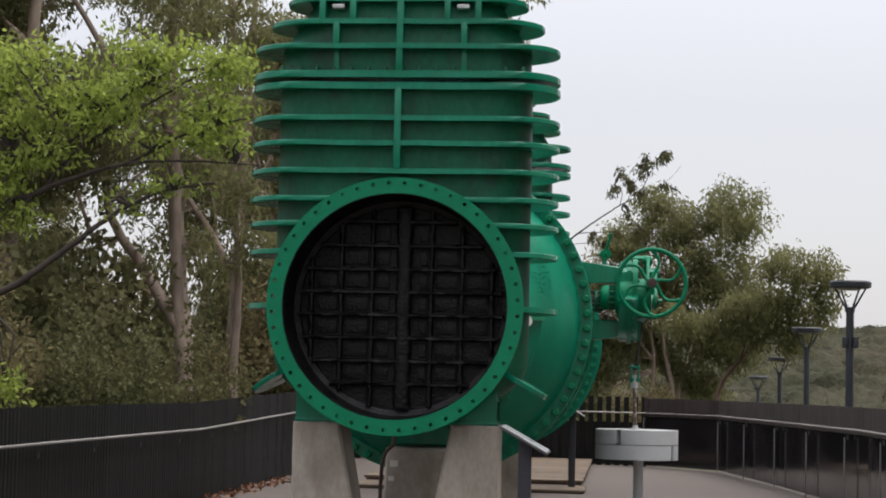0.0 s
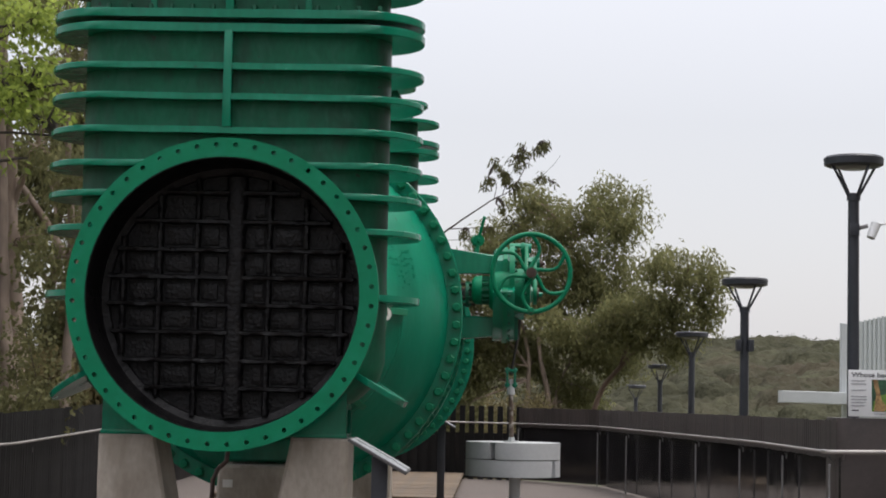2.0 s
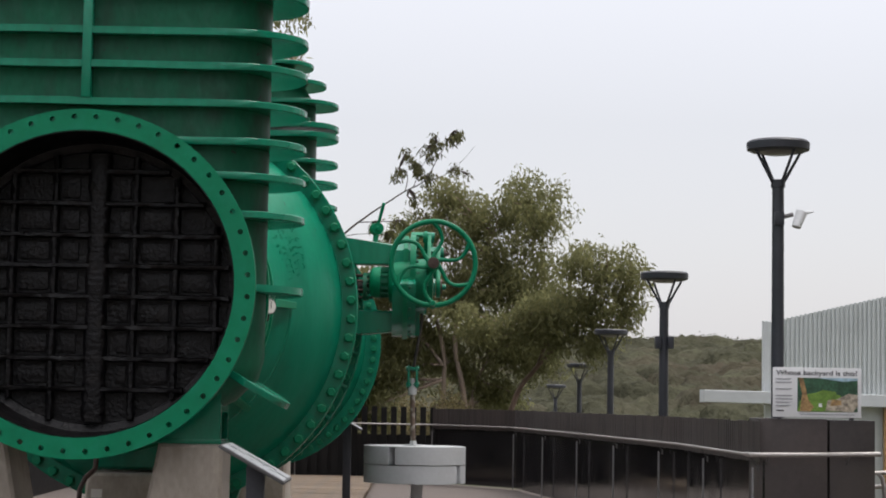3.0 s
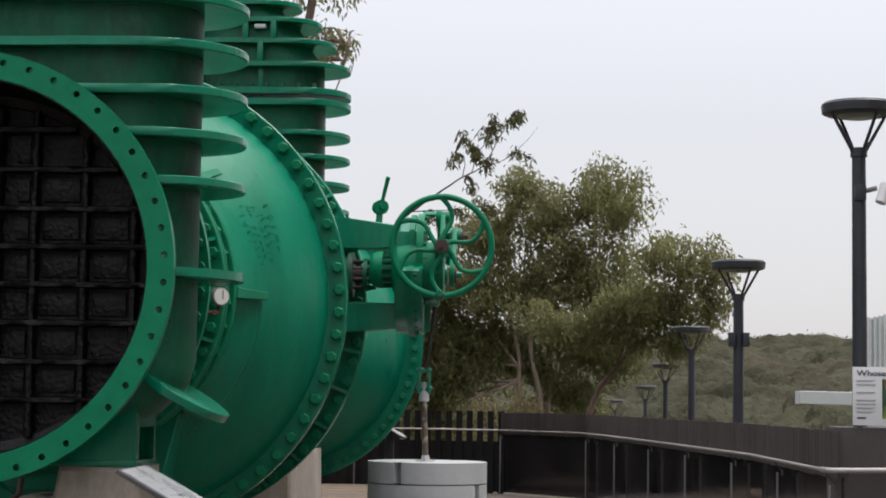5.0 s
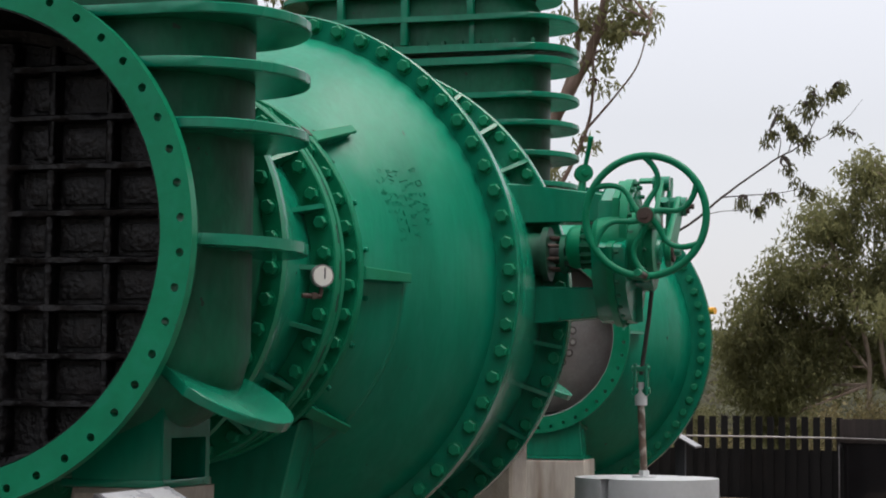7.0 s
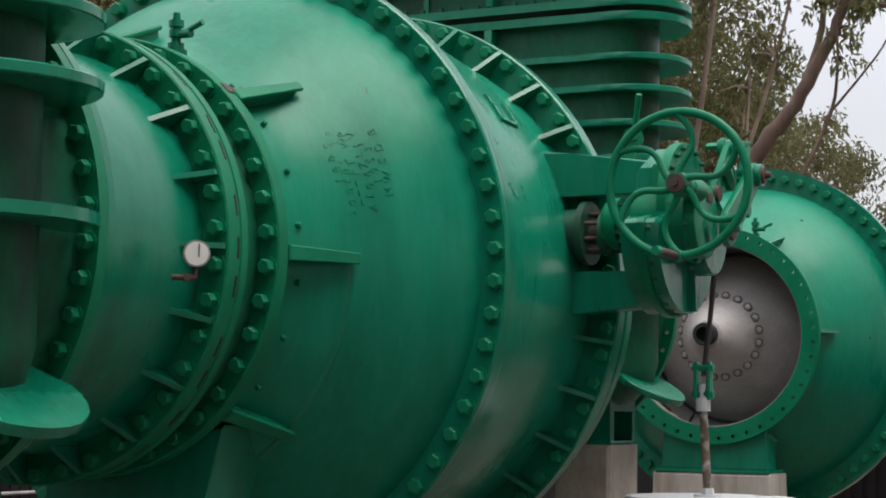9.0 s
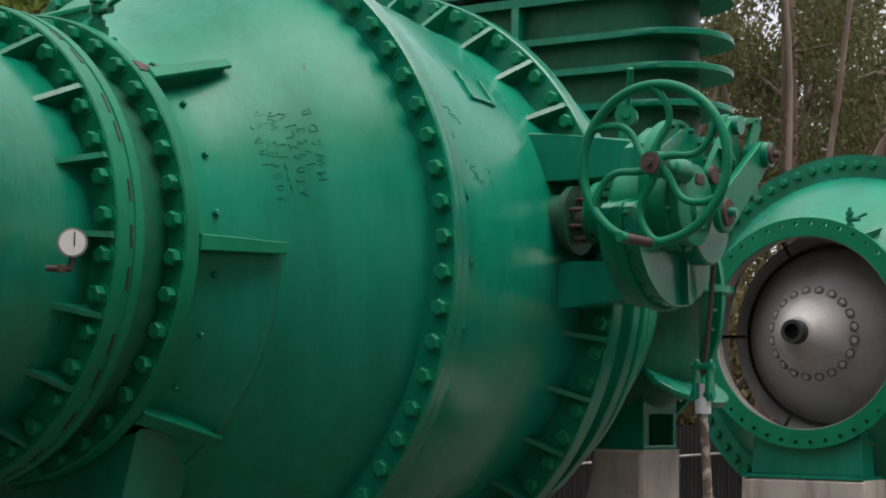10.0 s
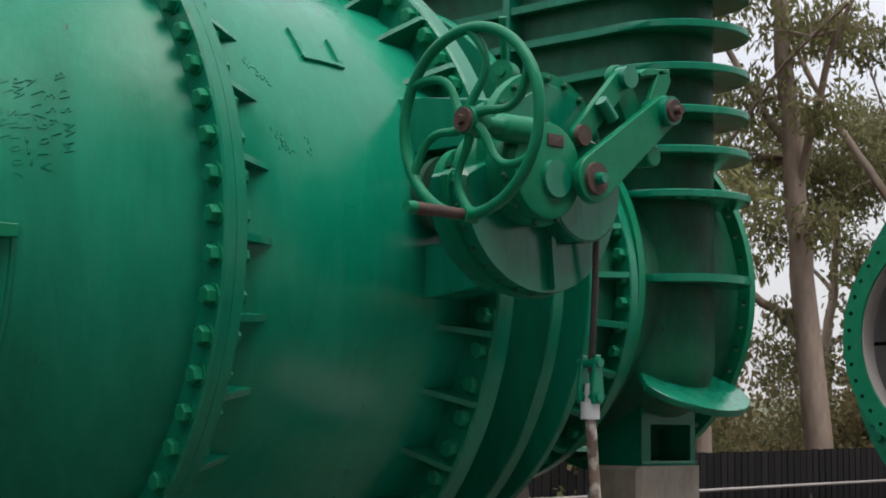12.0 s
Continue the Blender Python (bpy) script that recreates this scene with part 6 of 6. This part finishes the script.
# the leaning gum whose bare limbs reach over the path
crown_tree("tall leaning gum tree with reddish-brown bark", (-3.9, 18, 0),
           [([(-3.9, 18, 0), (-3.1, 18, 2.2), (-2.3, 18, 3.9), (-1.68, 18, 4.81), (-1.29, 18, 5.32), (-0.93, 18, 5.94), (-0.62, 18, 6.75), (-0.3, 18, 9.0)], 0.145, 0.05), ([(-1.3, 18, 5.3), (-1.0, 18.2, 6.3), (-1.1, 18.3, 7.6)], 0.06, 0.02),
            ([(-1.62, 17.9, 3.6), (-1.03, 17.8, 4.62), (-0.79, 17.8, 5.16), (-0.71, 17.8, 5.65), (-0.71, 17.8, 6.6)], 0.035, 0.012), ([(-0.79, 17.8, 5.16), (-0.4, 17.8, 5.6), (-0.11, 17.8, 6.0), (0.05, 17.8, 6.6)], 0.018, 0.008)],
           [((-0.9, 18, 6.7), (0.35, 0.4, 0.22)), ((-0.5, 18, 6.5), (0.42, 0.4, 0.26)), ((-0.15, 18, 6.8), (0.36, 0.4, 0.28)), ((-0.7, 18, 6.1), (0.28, 0.3, 0.18)), ((-0.25, 17.9, 6.5), (0.28, 0.3, 0.22)), ((-0.55, 17.8, 5.75), (0.22, 0.2, 0.12)), ((-0.62, 18.1, 7.6), (0.8, 0.8, 0.4)), ((-1.2, 18, 8.4), (1.0, 1.0, 0.5)), ((0.0, 18, 8.9), (0.7, 0.7, 0.5)), ((-0.75, 17.9, 5.0), (0.2, 0.2, 0.1))],
           31, LEAF_GUM, BARK_RED, density=900, droop=1.8, sub=0.16, twigs=4)
crown_tree("thin bare-limbed sapling with leaf tufts at the ends", (-3.85, 17.4, 0),
           [([(-3.85, 17.4, 0), (-3.6, 17.4, 1.6), (-2.4, 17.5, 2.7), (-0.9, 17.6, 3.2), (0.4, 17.7, 3.75), (1.0, 17.7, 4.2), (1.35, 17.7, 4.45), (1.72, 17.7, 4.70), (2.0, 17.7, 4.86), (2.23, 17.7, 5.25), (2.46, 17.7, 5.66)], 0.026, 0.004),
            ([(1.0, 17.7, 4.2), (1.3, 17.7, 4.22), (1.7, 17.7, 4.24), (2.05, 17.7, 4.3)], 0.010, 0.003), ([(1.72, 17.7, 4.7), (1.75, 17.7, 4.95), (1.62, 17.7, 5.05)], 0.008, 0.003), ([(2.0, 17.7, 4.86), (2.3, 17.7, 4.95), (2.6, 17.7, 5.2), (2.78, 17.7, 5.42)], 0.007, 0.002),
            ([(1.85, 17.7, 4.77), (1.95, 17.7, 5.05), (2.1, 17.7, 5.3), (2.2, 17.7, 5.55)], 0.008, 0.003), ([(0.7, 17.7, 3.95), (1.0, 17.7, 4.02), (1.45, 17.7, 4.03)], 0.008, 0.003), ([(2.3, 17.7, 4.95), (2.5, 17.7, 5.05), (2.65, 17.7, 5.0)], 0.005, 0.002)],
           [((2.47, 17.7, 5.62), (0.11, 0.14, 0.13)), ((2.38, 17.7, 5.48), (0.08, 0.1, 0.08)), ((2.19, 17.7, 5.52), (0.10, 0.12, 0.12)), ((2.17, 17.7, 5.30), (0.12, 0.14, 0.10)), ((2.02, 17.7, 5.38), (0.08, 0.1, 0.07)), ((1.82, 17.7, 5.12), (0.13, 0.14, 0.13)), ((1.97, 17.7, 5.02), (0.12, 0.12, 0.12)),
            ((1.60, 17.7, 5.0), (0.10, 0.1, 0.11)), ((1.74, 17.7, 5.30), (0.09, 0.1, 0.07)), ((2.46, 17.7, 5.05), (0.08, 0.1, 0.08)), ((2.10, 17.7, 4.92), (0.10, 0.1, 0.09)), ((1.25, 17.7, 4.15), (0.10, 0.1, 0.07)), ((1.66, 17.7, 4.18), (0.13, 0.12, 0.08)), ((2.05, 17.7, 4.28), (0.14, 0.12, 0.10)), ((1.42, 17.7, 4.02), (0.12, 0.1, 0.06)), ((1.9, 17.7, 4.55), (0.10, 0.1, 0.07)), ((2.64, 17.7, 4.98), (0.07, 0.1, 0.06)), ((-2.2, 17.5, 2.9), (0.35, 0.3, 0.25))],
           33, LEAF_SHADE, BARK_DARK, density=2900, length=0.10, width=0.013, droop=2.2, sub=0.08, twigs=4)
# straight gum behind the second gate valve
crown_tree("tall gum tree with pale trunk and drooping leaves", (-5.90, 18, 0),
           [([(-5.90, 18, 0), (-5.94, 18, 1.4), (-6.15, 18, 3.4), (-6.27, 18, 5.2), (-6.43, 18, 6.6), (-6.36, 18, 9.2)], 0.20, 0.08), ([(-6.05, 18, 2.5), (-6.48, 18, 2.95), (-6.84, 18, 3.15), (-7.71, 18, 4), (-8.15, 18, 5.2)], 0.075, 0.03),
            ([(-6.24, 18, 4.9), (-6.65, 18, 5.4), (-7.28, 18, 6.4), (-7.91, 18, 7.6)], 0.06, 0.03), ([(-6.20, 18, 4.4), (-5.85, 17.9, 5.3), (-5.52, 17.8, 6.1), (-4.90, 17.8, 7.2)], 0.06, 0.025), ([(-7.43, 17.6, 4.5), (-6.65, 17.6, 5.3), (-6.07, 17.6, 5.9), (-5.18, 17.6, 6.5)], 0.03, 0.02)],
           [((-7.03, 18, 4.7), (0.6, 0.5, 0.35)), ((-6.76, 18, 5.6), (0.6, 0.6, 0.4)), ((-5.81, 17.8, 4), (0.4, 0.4, 0.22)), ((-5.65, 17.8, 5.4), (0.5, 0.5, 0.35)), ((-7.00, 18, 3.6), (0.4, 0.4, 0.25)), ((-5.88, 17.9, 6.4), (0.8, 0.7, 0.35)), ((-7.20, 18, 7.2), (0.9, 0.9, 0.5)), ((-6.02, 18, 8), (1.1, 1.1, 0.6)), ((-7.96, 18, 5.6), (0.8, 0.8, 0.6)), ((-6.38, 18, 2.9), (0.3, 0.3, 0.15))],
           32, LEAF_GUM, BARK, density=1050, droop=1.8, sub=0.24, twigs=8)
# pale slender gum seen past the cone valve, with one long limb
crown_tree("slender pale gum tree with one long sloping limb", (-5.6, 20, 0),
           [([(-5.6, 20, 0), (-5.58, 20, 1.6), (-5.5, 20, 3.6), (-5.45, 20, 5.4), (-5.3, 20, 8.8)], 0.14, 0.06), ([(-5.5, 20, 3.4), (-6.0, 20, 4.25), (-6.6, 20, 5.1), (-7.15, 20, 5.9), (-7.7, 20, 6.9)], 0.075, 0.03),
            ([(-5.9, 20, 4.1), (-6.05, 20.1, 5.0), (-6.5, 20.1, 6.3)], 0.035, 0.012), ([(-5.47, 20, 4.8), (-5.0, 20, 5.6), (-4.7, 20, 6.6)], 0.04, 0.015)],
           [((-5.2, 20, 7.6), (0.8, 0.7, 0.45)), ((-7.3, 20, 6.8), (0.7, 0.6, 0.35)), ((-6.4, 20.1, 6.5), (0.6, 0.5, 0.3)), ((-4.8, 20, 6.6), (0.5, 0.5, 0.3)), ((-5.9, 20, 5.6), (0.3, 0.3, 0.16)), ((-5.0, 20, 4.9), (0.35, 0.3, 0.2)), ((-6.6, 20, 4.6), (0.4, 0.3, 0.18))],
           45, LEAF_SHADE, BARK, density=1100, droop=1.6, sub=0.2, length=0.11)
# light green feathery tree reaching in over the fence
crown_tree("light green feathery tree with dark spreading limbs", (-7.4, 5.4, 0),
           [([(-7.4, 5.4, 0), (-7.2, 5.3, 1.1), (-6.2, 5.1, 1.85), (-4.9, 5, 2.42), (-4.29, 5, 2.83), (-3.75, 5, 3.24), (-3.2, 5, 3.52), (-2.6, 5, 3.62)], 0.062, 0.012),
            ([(-6.6, 5.2, 1.6), (-5.6, 5.1, 2.9), (-4.63, 5, 3.47), (-3.95, 5, 3.73), (-3.52, 5, 3.86), (-2.9, 5, 4.17), (-2.2, 5, 4.35)], 0.045, 0.010),
            ([(-5.6, 5.1, 2.9), (-5.1, 5, 3.8), (-4.4, 5, 3.95), (-3.95, 5, 4.3), (-3.4, 5, 4.75)], 0.05, 0.012), ([(-3.55, 5, 3.84), (-2.9, 5, 3.86), (-2.1, 5, 3.82)], 0.02, 0.008), ([(-4.5, 5, 3.5), (-4.2, 5, 3.9), (-3.7, 5.1, 4.3), (-2.7, 5.1, 4.9)], 0.025, 0.01)],
           [((-4.7, 5, 4.95), (0.5, 0.5, 0.26)), ((-4.3, 5, 4.6), (0.5, 0.5, 0.18)), ((-3.9, 5, 4.42), (0.55, 0.5, 0.26)), ((-4.55, 5, 3.9), (0.40, 0.4, 0.14)), ((-3.3, 5, 5.05), (0.6, 0.5, 0.20)), ((-2.6, 5, 4.92), (0.5, 0.4, 0.26)),
            ((-2.6, 5, 4.48), (0.40, 0.4, 0.17)), ((-2.35, 5, 4.05), (0.3, 0.3, 0.10)), ((-4.8, 5, 3.25), (0.28, 0.3, 0.18)), ((-3.05, 5, 3.6), (0.22, 0.3, 0.10)), ((-3.4, 5, 4.05), (0.3, 0.3, 0.10)), ((-5.4, 5, 4.6), (0.6, 0.6, 0.5)), ((-5.3, 5, 3.6), (0.4, 0.4, 0.4)), ((-4.9, 5, 1.45), (0.3, 0.3, 0.2)), ((-3.6, 5, 3.4), (0.2, 0.2, 0.06)), ((-3.5, 5, 4.7), (0.45, 0.4, 0.2)), ((-2.8, 5, 4.2), (0.4, 0.4, 0.2)), ((-4.6, 5, 4.3), (0.4, 0.4, 0.25)), ((-4.9, 5, 3.7), (0.3, 0.3, 0.3))],
           41, LEAF_FRESH, BARK_DARK, density=1750, length=0.10, width=0.021, droop=0.6, sub=0.28, flat=0.6, twigs=9)
# dense gum behind the second gate valve's hand wheel
crown_tree("dense dark gum tree with upright reddish trunk", (-4.7, 22, 0),
           [([(-4.7, 22, 0), (-4.7, 22, 3.0), (-4.65, 22, 6.0), (-4.6, 22, 9.4)], 0.20, 0.08), ([(-4.7, 22, 3.2), (-4.0, 22, 4.4), (-3.2, 22, 5.6)], 0.07, 0.03), ([(-4.7, 22, 4.0), (-5.4, 22, 5.4), (-5.9, 22, 7.2)], 0.07, 0.03), ([(-4.68, 22, 2.6), (-3.9, 22, 3.4), (-3.0, 22, 3.8)], 0.06, 0.02)],
           [((-3.3, 22, 5.6), (0.75, 0.8, 0.8)), ((-3.1, 22, 4.2), (0.55, 0.7, 0.9)), ((-4.2, 22, 4.9), (0.9, 0.9, 0.9)), ((-5.4, 22, 5.4), (0.9, 0.9, 0.9)), ((-5.9, 22, 6.8), (0.8, 0.8, 0.8)), ((-4.0, 22, 6.8), (0.9, 0.9, 0.7)), ((-5.2, 22, 3.6), (0.9, 0.8, 0.7)), ((-5.0, 22, 8.0), (1.1, 1.0, 0.7)), ((-3.6, 22.2, 3.0), (0.9, 0.8, 0.5)), ((-3.4, 22, 8.2), (0.8, 0.8, 0.5)), ((-6.3, 22, 4.4), (0.7, 0.7, 0.6))],
           43, LEAF_SHADE, BARK_RED, density=560, droop=1.4, sub=0.24, length=0.11)
crown_tree("cluster of slender pale gum saplings", (-3.9, 20.6, 0),
           [([(-3.9, 20.6, 0), (-3.8, 20.6, 3.0), (-3.4, 20.6, 5.6), (-3.0, 20.6, 8.6)], 0.06, 0.03), ([(-4.1, 20.7, 0), (-4.2, 20.7, 3.5), (-4.1, 20.7, 6.0), (-4.3, 20.7, 8.8)], 0.055, 0.03), ([(-3.8, 20.5, 1.5), (-3.2, 20.5, 3.8), (-2.5, 20.5, 5.6), (-2.0, 20.5, 7.4)], 0.045, 0.02), ([(-3.6, 20.5, 2.2), (-2.8, 20.5, 4.4), (-2.6, 20.5, 6.8)], 0.03, 0.015)],
           [((-3.2, 20.6, 7.6), (0.6, 0.6, 0.4)), ((-4.2, 20.7, 7.8), (0.6, 0.6, 0.4)), ((-2.4, 20.5, 6.6), (0.4, 0.4, 0.3)), ((-3.0, 20.6, 6.0), (0.3, 0.3, 0.2)), ((-2.7, 20.5, 5.2), (0.25, 0.3, 0.15))],
           44, LEAF_SHADE, BARK, density=900, droop=1.6, sub=0.2, length=0.11)
# forked gums behind it
crown_tree("forked gum tree with pale grey trunk", (-4.8, 13, 0),
           [([(-4.8, 13, 0), (-4.8, 13, 1.84), (-4.89, 13, 2.35), (-5.0, 13, 4.3), (-5.1, 13, 6.6), (-5.0, 13, 8.2)], 0.15, 0.015), ([(-4.88, 13, 2.27), (-5.49, 13, 3.2), (-6.0, 13, 3.97), (-6.2, 13, 5.2)], 0.10, 0.05),
            ([(-5.05, 13, 5.2), (-5.5, 13, 5.75), (-5.9, 13, 6.0), (-6.4, 13, 6.85), (-6.9, 13, 7.6)], 0.06, 0.04), ([(-4.1, 13.4, 0), (-4.12, 13.4, 1.7), (-4.08, 13.4, 3.0), (-4.2, 13.4, 4.8), (-4.3, 13.4, 7.5)], 0.09, 0.025)],
           [((-4.4, 13.2, 7.0), (1.3, 0.9, 0.55)), ((-5.2, 13.2, 7.6), (1.2, 0.9, 0.6)), ((-3.6, 13.2, 6.6), (0.7, 0.7, 0.5)), ((-4.3, 13, 5.6), (0.8, 0.7, 0.35)), ((-4.1, 13, 4.4), (0.6, 0.6, 0.4)), ((-3.7, 13.2, 3.7), (0.55, 0.5, 0.4)), ((-5.5, 13, 5.0), (0.5, 0.5, 0.3)), ((-6.1, 13, 4.6), (0.6, 0.5, 0.35)), ((-4.4, 13.2, 3.2), (0.5, 0.5, 0.25)), ((-6.6, 13, 3.2), (0.6, 0.5, 0.4)), ((-7.0, 13, 7.8), (0.6, 0.6, 0.35))],
           42, LEAF_GUM, BARK, density=1000, droop=1.5, sub=0.2)
# woods behind the left fence: a few grown trees, then turned copies
r2 = random.Random(77)
protos = []
# the fourth, coarser tree only serves the added belts out of view
for k, (h, lean) in enumerate(((8.5, 0.4), (10.0, -0.6), (7.0, 0.2), (9.5, 0.3))):
    protos.append(tree("slender gum tree with grey-brown trunk", ((-8.9, 15, 0), (-10.5, 19, 0), (-6.0, 29, 0), (14.5, 16.5, -0.4))[k], [(0, 0, 0), (lean * 0.3, 0, h * 0.25), (lean * 0.5, 0.1, h * 0.55), (lean, 0, h * 0.8), (lean * 1.2, 0, h)],
                       gum_limbs(r2, 9, 0.35, 2.1, 0.6), 50 + k, LEAF_WOOD, BARK, 13000 if k < 3 else 4500, spread=(0.55, 0.55, 0.45), r0=0.15, droop=1.2, length=0.17 if k < 3 else 0.28, width=0.028 if k < 3 else 0.05))
spots = [(-9.5, 13), (-7.4, 11.8), (-11.5, 16), (-6.2, 27), (-7.8, 10.5), (-8.3, 29), (-13.3, 29), (-14, 12), (-17, 18), (-20, 26), (-5, 36), (-16, 40), (-8, 45)]
for k, (x, y) in enumerate(spots):
    m = Matrix.Translation((x, y, ground_height(x, y) - 0.1)) @ Matrix.Rotation(r2.uniform(0, 6.28), 4, "Z") @ Matrix.Scale(r2.uniform(0.8, 1.2), 4)
    copy_thing(protos[k % 3], m)
# low regrowth under the spreading trees
for x, y, s in ((-0.9, 31.5, 0.34),):
    copy_thing(protos[2], Matrix.Translation((x, y, ground_height(x, y) - 0.1)) @ Matrix.Rotation(3.1 * x, 4, "Z") @ Matrix.Diagonal((s * 1.3, s * 1.3, s, 1)))
# added belt of trees, never in view, dimming low sky behind the path's start
for k in range(15):
    a = radians(-168 + 14.5 * k)
    m = Matrix.Translation((4 + 22 * math.cos(a), -6 + 19 * math.sin(a), -0.1)) @ Matrix.Rotation(r2.uniform(0, 6.28), 4, "Z") @ Matrix.Scale(r2.uniform(0.85, 1.15), 4)
    copy_thing(protos[3], m)
# added stand, out of view, that blocks low sky on the path's open side
for k in range(15):
    m = Matrix.Translation((14.5 + 1.2 * math.sin(2.4 * k), -16 + 2.1 * k, -0.4)) @ Matrix.Rotation(r2.uniform(0, 6.28), 4, "Z") @ Matrix.Scale(r2.uniform(1.3, 1.6), 4)
    copy_thing(protos[3], m)
# understorey bushes along the left fence and behind the far one
bushes = []
# the fourth shrub is a coarse one for the added belts out of view
for k in range(4):
    t = thing("bush", "dense dark green shrub beyond the fence", "shrub", ((-5.2, 9, 0), (-5.4, 11, 0), (-6.6, 13, 0), (13.0, 12, -0.4))[k], group="shrubs beyond the fences")
    rnd = random.Random(90 + k)
    bm = bmesh.new()
    tips = []
    for j in range(7):
        a = 0.9 * j
        branch(bm, rnd, (0.1 * math.cos(a), 0.1 * math.sin(a), 0), (0.55 * math.cos(a), 0.55 * math.sin(a), 1.0), rnd.uniform(1.2, 1.9), 0.035, tips, 1, kids=5)
    part("stem", bm, BARK_DARK, t, smooth=60)
    leaves("foliage", tips, 9000 if k < 3 else 2500, (0.34, 0.34, 0.30), 0.070 if k < 3 else 0.10, 0.024 if k < 3 else 0.032, 0.2, (LEAF_DARK, LEAF_WOOD, LEAF_DRY, LEAF_DARK)[k], t, 90 + k)
    bushes.append(t)
rb = random.Random(5)
# the last two runs are unseen, added under the light-blocking tree belts
rows = [(-6.2, 9.6), (-7.6, 12.2), (-5.7, 15.5), (-8.6, 16.5), (-6.8, 7.4), (-5.0, 20.3), (-6.3, 22.3)] + [(-4.6 - 0.8 * rb.random() - 1.5 * (k % 3), 3.0 + 1.25 * k) for k in range(18)] + [(-8 + 1.3 * k, 25.2 + 1.6 * rb.random()) for k in range(9)] + [(-9 - 2 * rb.random() - 1.2 * (k % 4), 12 + 2.6 * k) for k in range(9)] + [(4 + 20.5 * math.cos(radians(-172 + 8 * k)), -6 + 17.5 * math.sin(radians(-172 + 8 * k))) for k in range(27)] + [(12.6 + 0.8 * (k % 2), -16 + 1.7 * k) for k in range(19)]
# yellowing regrowth behind the spreading trees
for x, y, s in ((-0.4, 31.0, 1.25), (0.9, 32.0, 1.35), (2.2, 31.2, 1.2), (3.5, 32.2, 1.2), (4.7, 31.4, 1.0), (1.5, 33.5, 1.5)):
    copy_thing(bushes[2], Matrix.Translation((x, y, ground_height(x, y))) @ Matrix.Rotation(2.3 * x, 4, "Z") @ Matrix.Scale(s, 4))
for k, (x, y) in enumerate(rows):
    s = rb.uniform(0.75, 1.35) * (1.2 if k in (0, 4) else 0.8 if k == 2 else 1.75 if k < 7 else 0.45 if k == 19 else 0.62 if 25 <= k < 34 else 1.0)
    m = Matrix.Translation((x, y, ground_height(x, y))) @ Matrix.Rotation(rb.uniform(0, 6.28), 4, "Z") @ Matrix.Diagonal((s, s, s * rb.uniform(0.85, 1.25), 1))
    copy_thing(bushes[(1 + k % 2 if 25 <= k < 34 else k % 3) if k < 43 else 3], m)

# far wooded slope: one canopy of soft crowns past counting, each broken into smaller clumps
FAR_CANOPY = mat("distant_foliage", (0.045, 0.045, 0.029), rough=0.95, var=0.38, scale=0.16, fine=1.1, bump=0.9, bump_scale=1.6, bump_dist=0.5, spec=0.05,
                 stain=(0.062, 0.051, 0.037), stain_amt=0.75, stain_scale=0.07)
rng = np.random.default_rng(8)
bm = bmesh.new()
dist = [104.0]
while dist[-1] < 345:
    dist.append(dist[-1] * 1.0036)
turn = [radians(-13 + 0.16 * k) for k in range(220)]
rows_c, top_pts = [], []
for d in dist:
    row = []
    for a in turn:
        x, y = d * math.sin(a) + rng.normal(0, 0.10), d * math.cos(a) + rng.normal(0, 0.10)
        ds, ps = noise.voronoi(Vector((x / 5.0, y / 5.0, 0.0)))
        tall = 0.5 + 0.5 * noise.cell(ps[0] * 7.3)
        dome = (0.9 + 2.2 * tall) * math.sqrt(max(1.0 - 1.2 * ds[0] * ds[0], 0.0))
        clump = noise.voronoi(Vector((x / 1.7, y / 1.7, 5.0)))[0][0]
        z = ground_height(x, y) + 2.4 + dome - 0.9 * clump + 1.0 * noise.noise(Vector((x * 0.05, y * 0.05, 3.0))) + rng.normal(0, 0.12)
        z += 1.7 * max(d - 200, 0) / 145 * min(max((radians(16) - a) / radians(10), 0.35), 1.0)
        row.append(bm.verts.new((x, y, z if d > 105 else ground_height(x, y) - 0.5)))
        if d > 300:
            top_pts.append((x, y, z))
    rows_c.append(row)
for ra, rb_ in zip(rows_c, rows_c[1:]):
    for i in range(len(turn) - 1):
        bm.faces.new((ra[i], ra[i + 1], rb_[i + 1], rb_[i]))
far = part("far_woods", bm, FAR_CANOPY, None, smooth=180)
tagged(far, "hazy olive-green woods on the far slope", "woods", kind="stuff")
loose = leaves("loose_foliage", top_pts, 70000, (0.9, 0.9, 0.6), 0.30, 0.12, 0.1, LEAF_FAR, far, 3)
loose["kind"] = "stuff"

# fallen leaves against the left fence
LITTER = leaf_mat("dry_fallen_leaf", (0.13, 0.065, 0.04), 0.7, 0.0)
lc = [(-3.30 + 0.06 * rng.normal(), y, 0.02) for y in np.linspace(5.5, 14, 60)]
lit = leaves("leaf_litter", lc, 420, (0.20, 0.16, 0.012), 0.08, 0.018, 0.0, LITTER, None, 9)
tagged(lit, "dry red-brown fallen leaves along the fence", "leaves", kind="stuff")
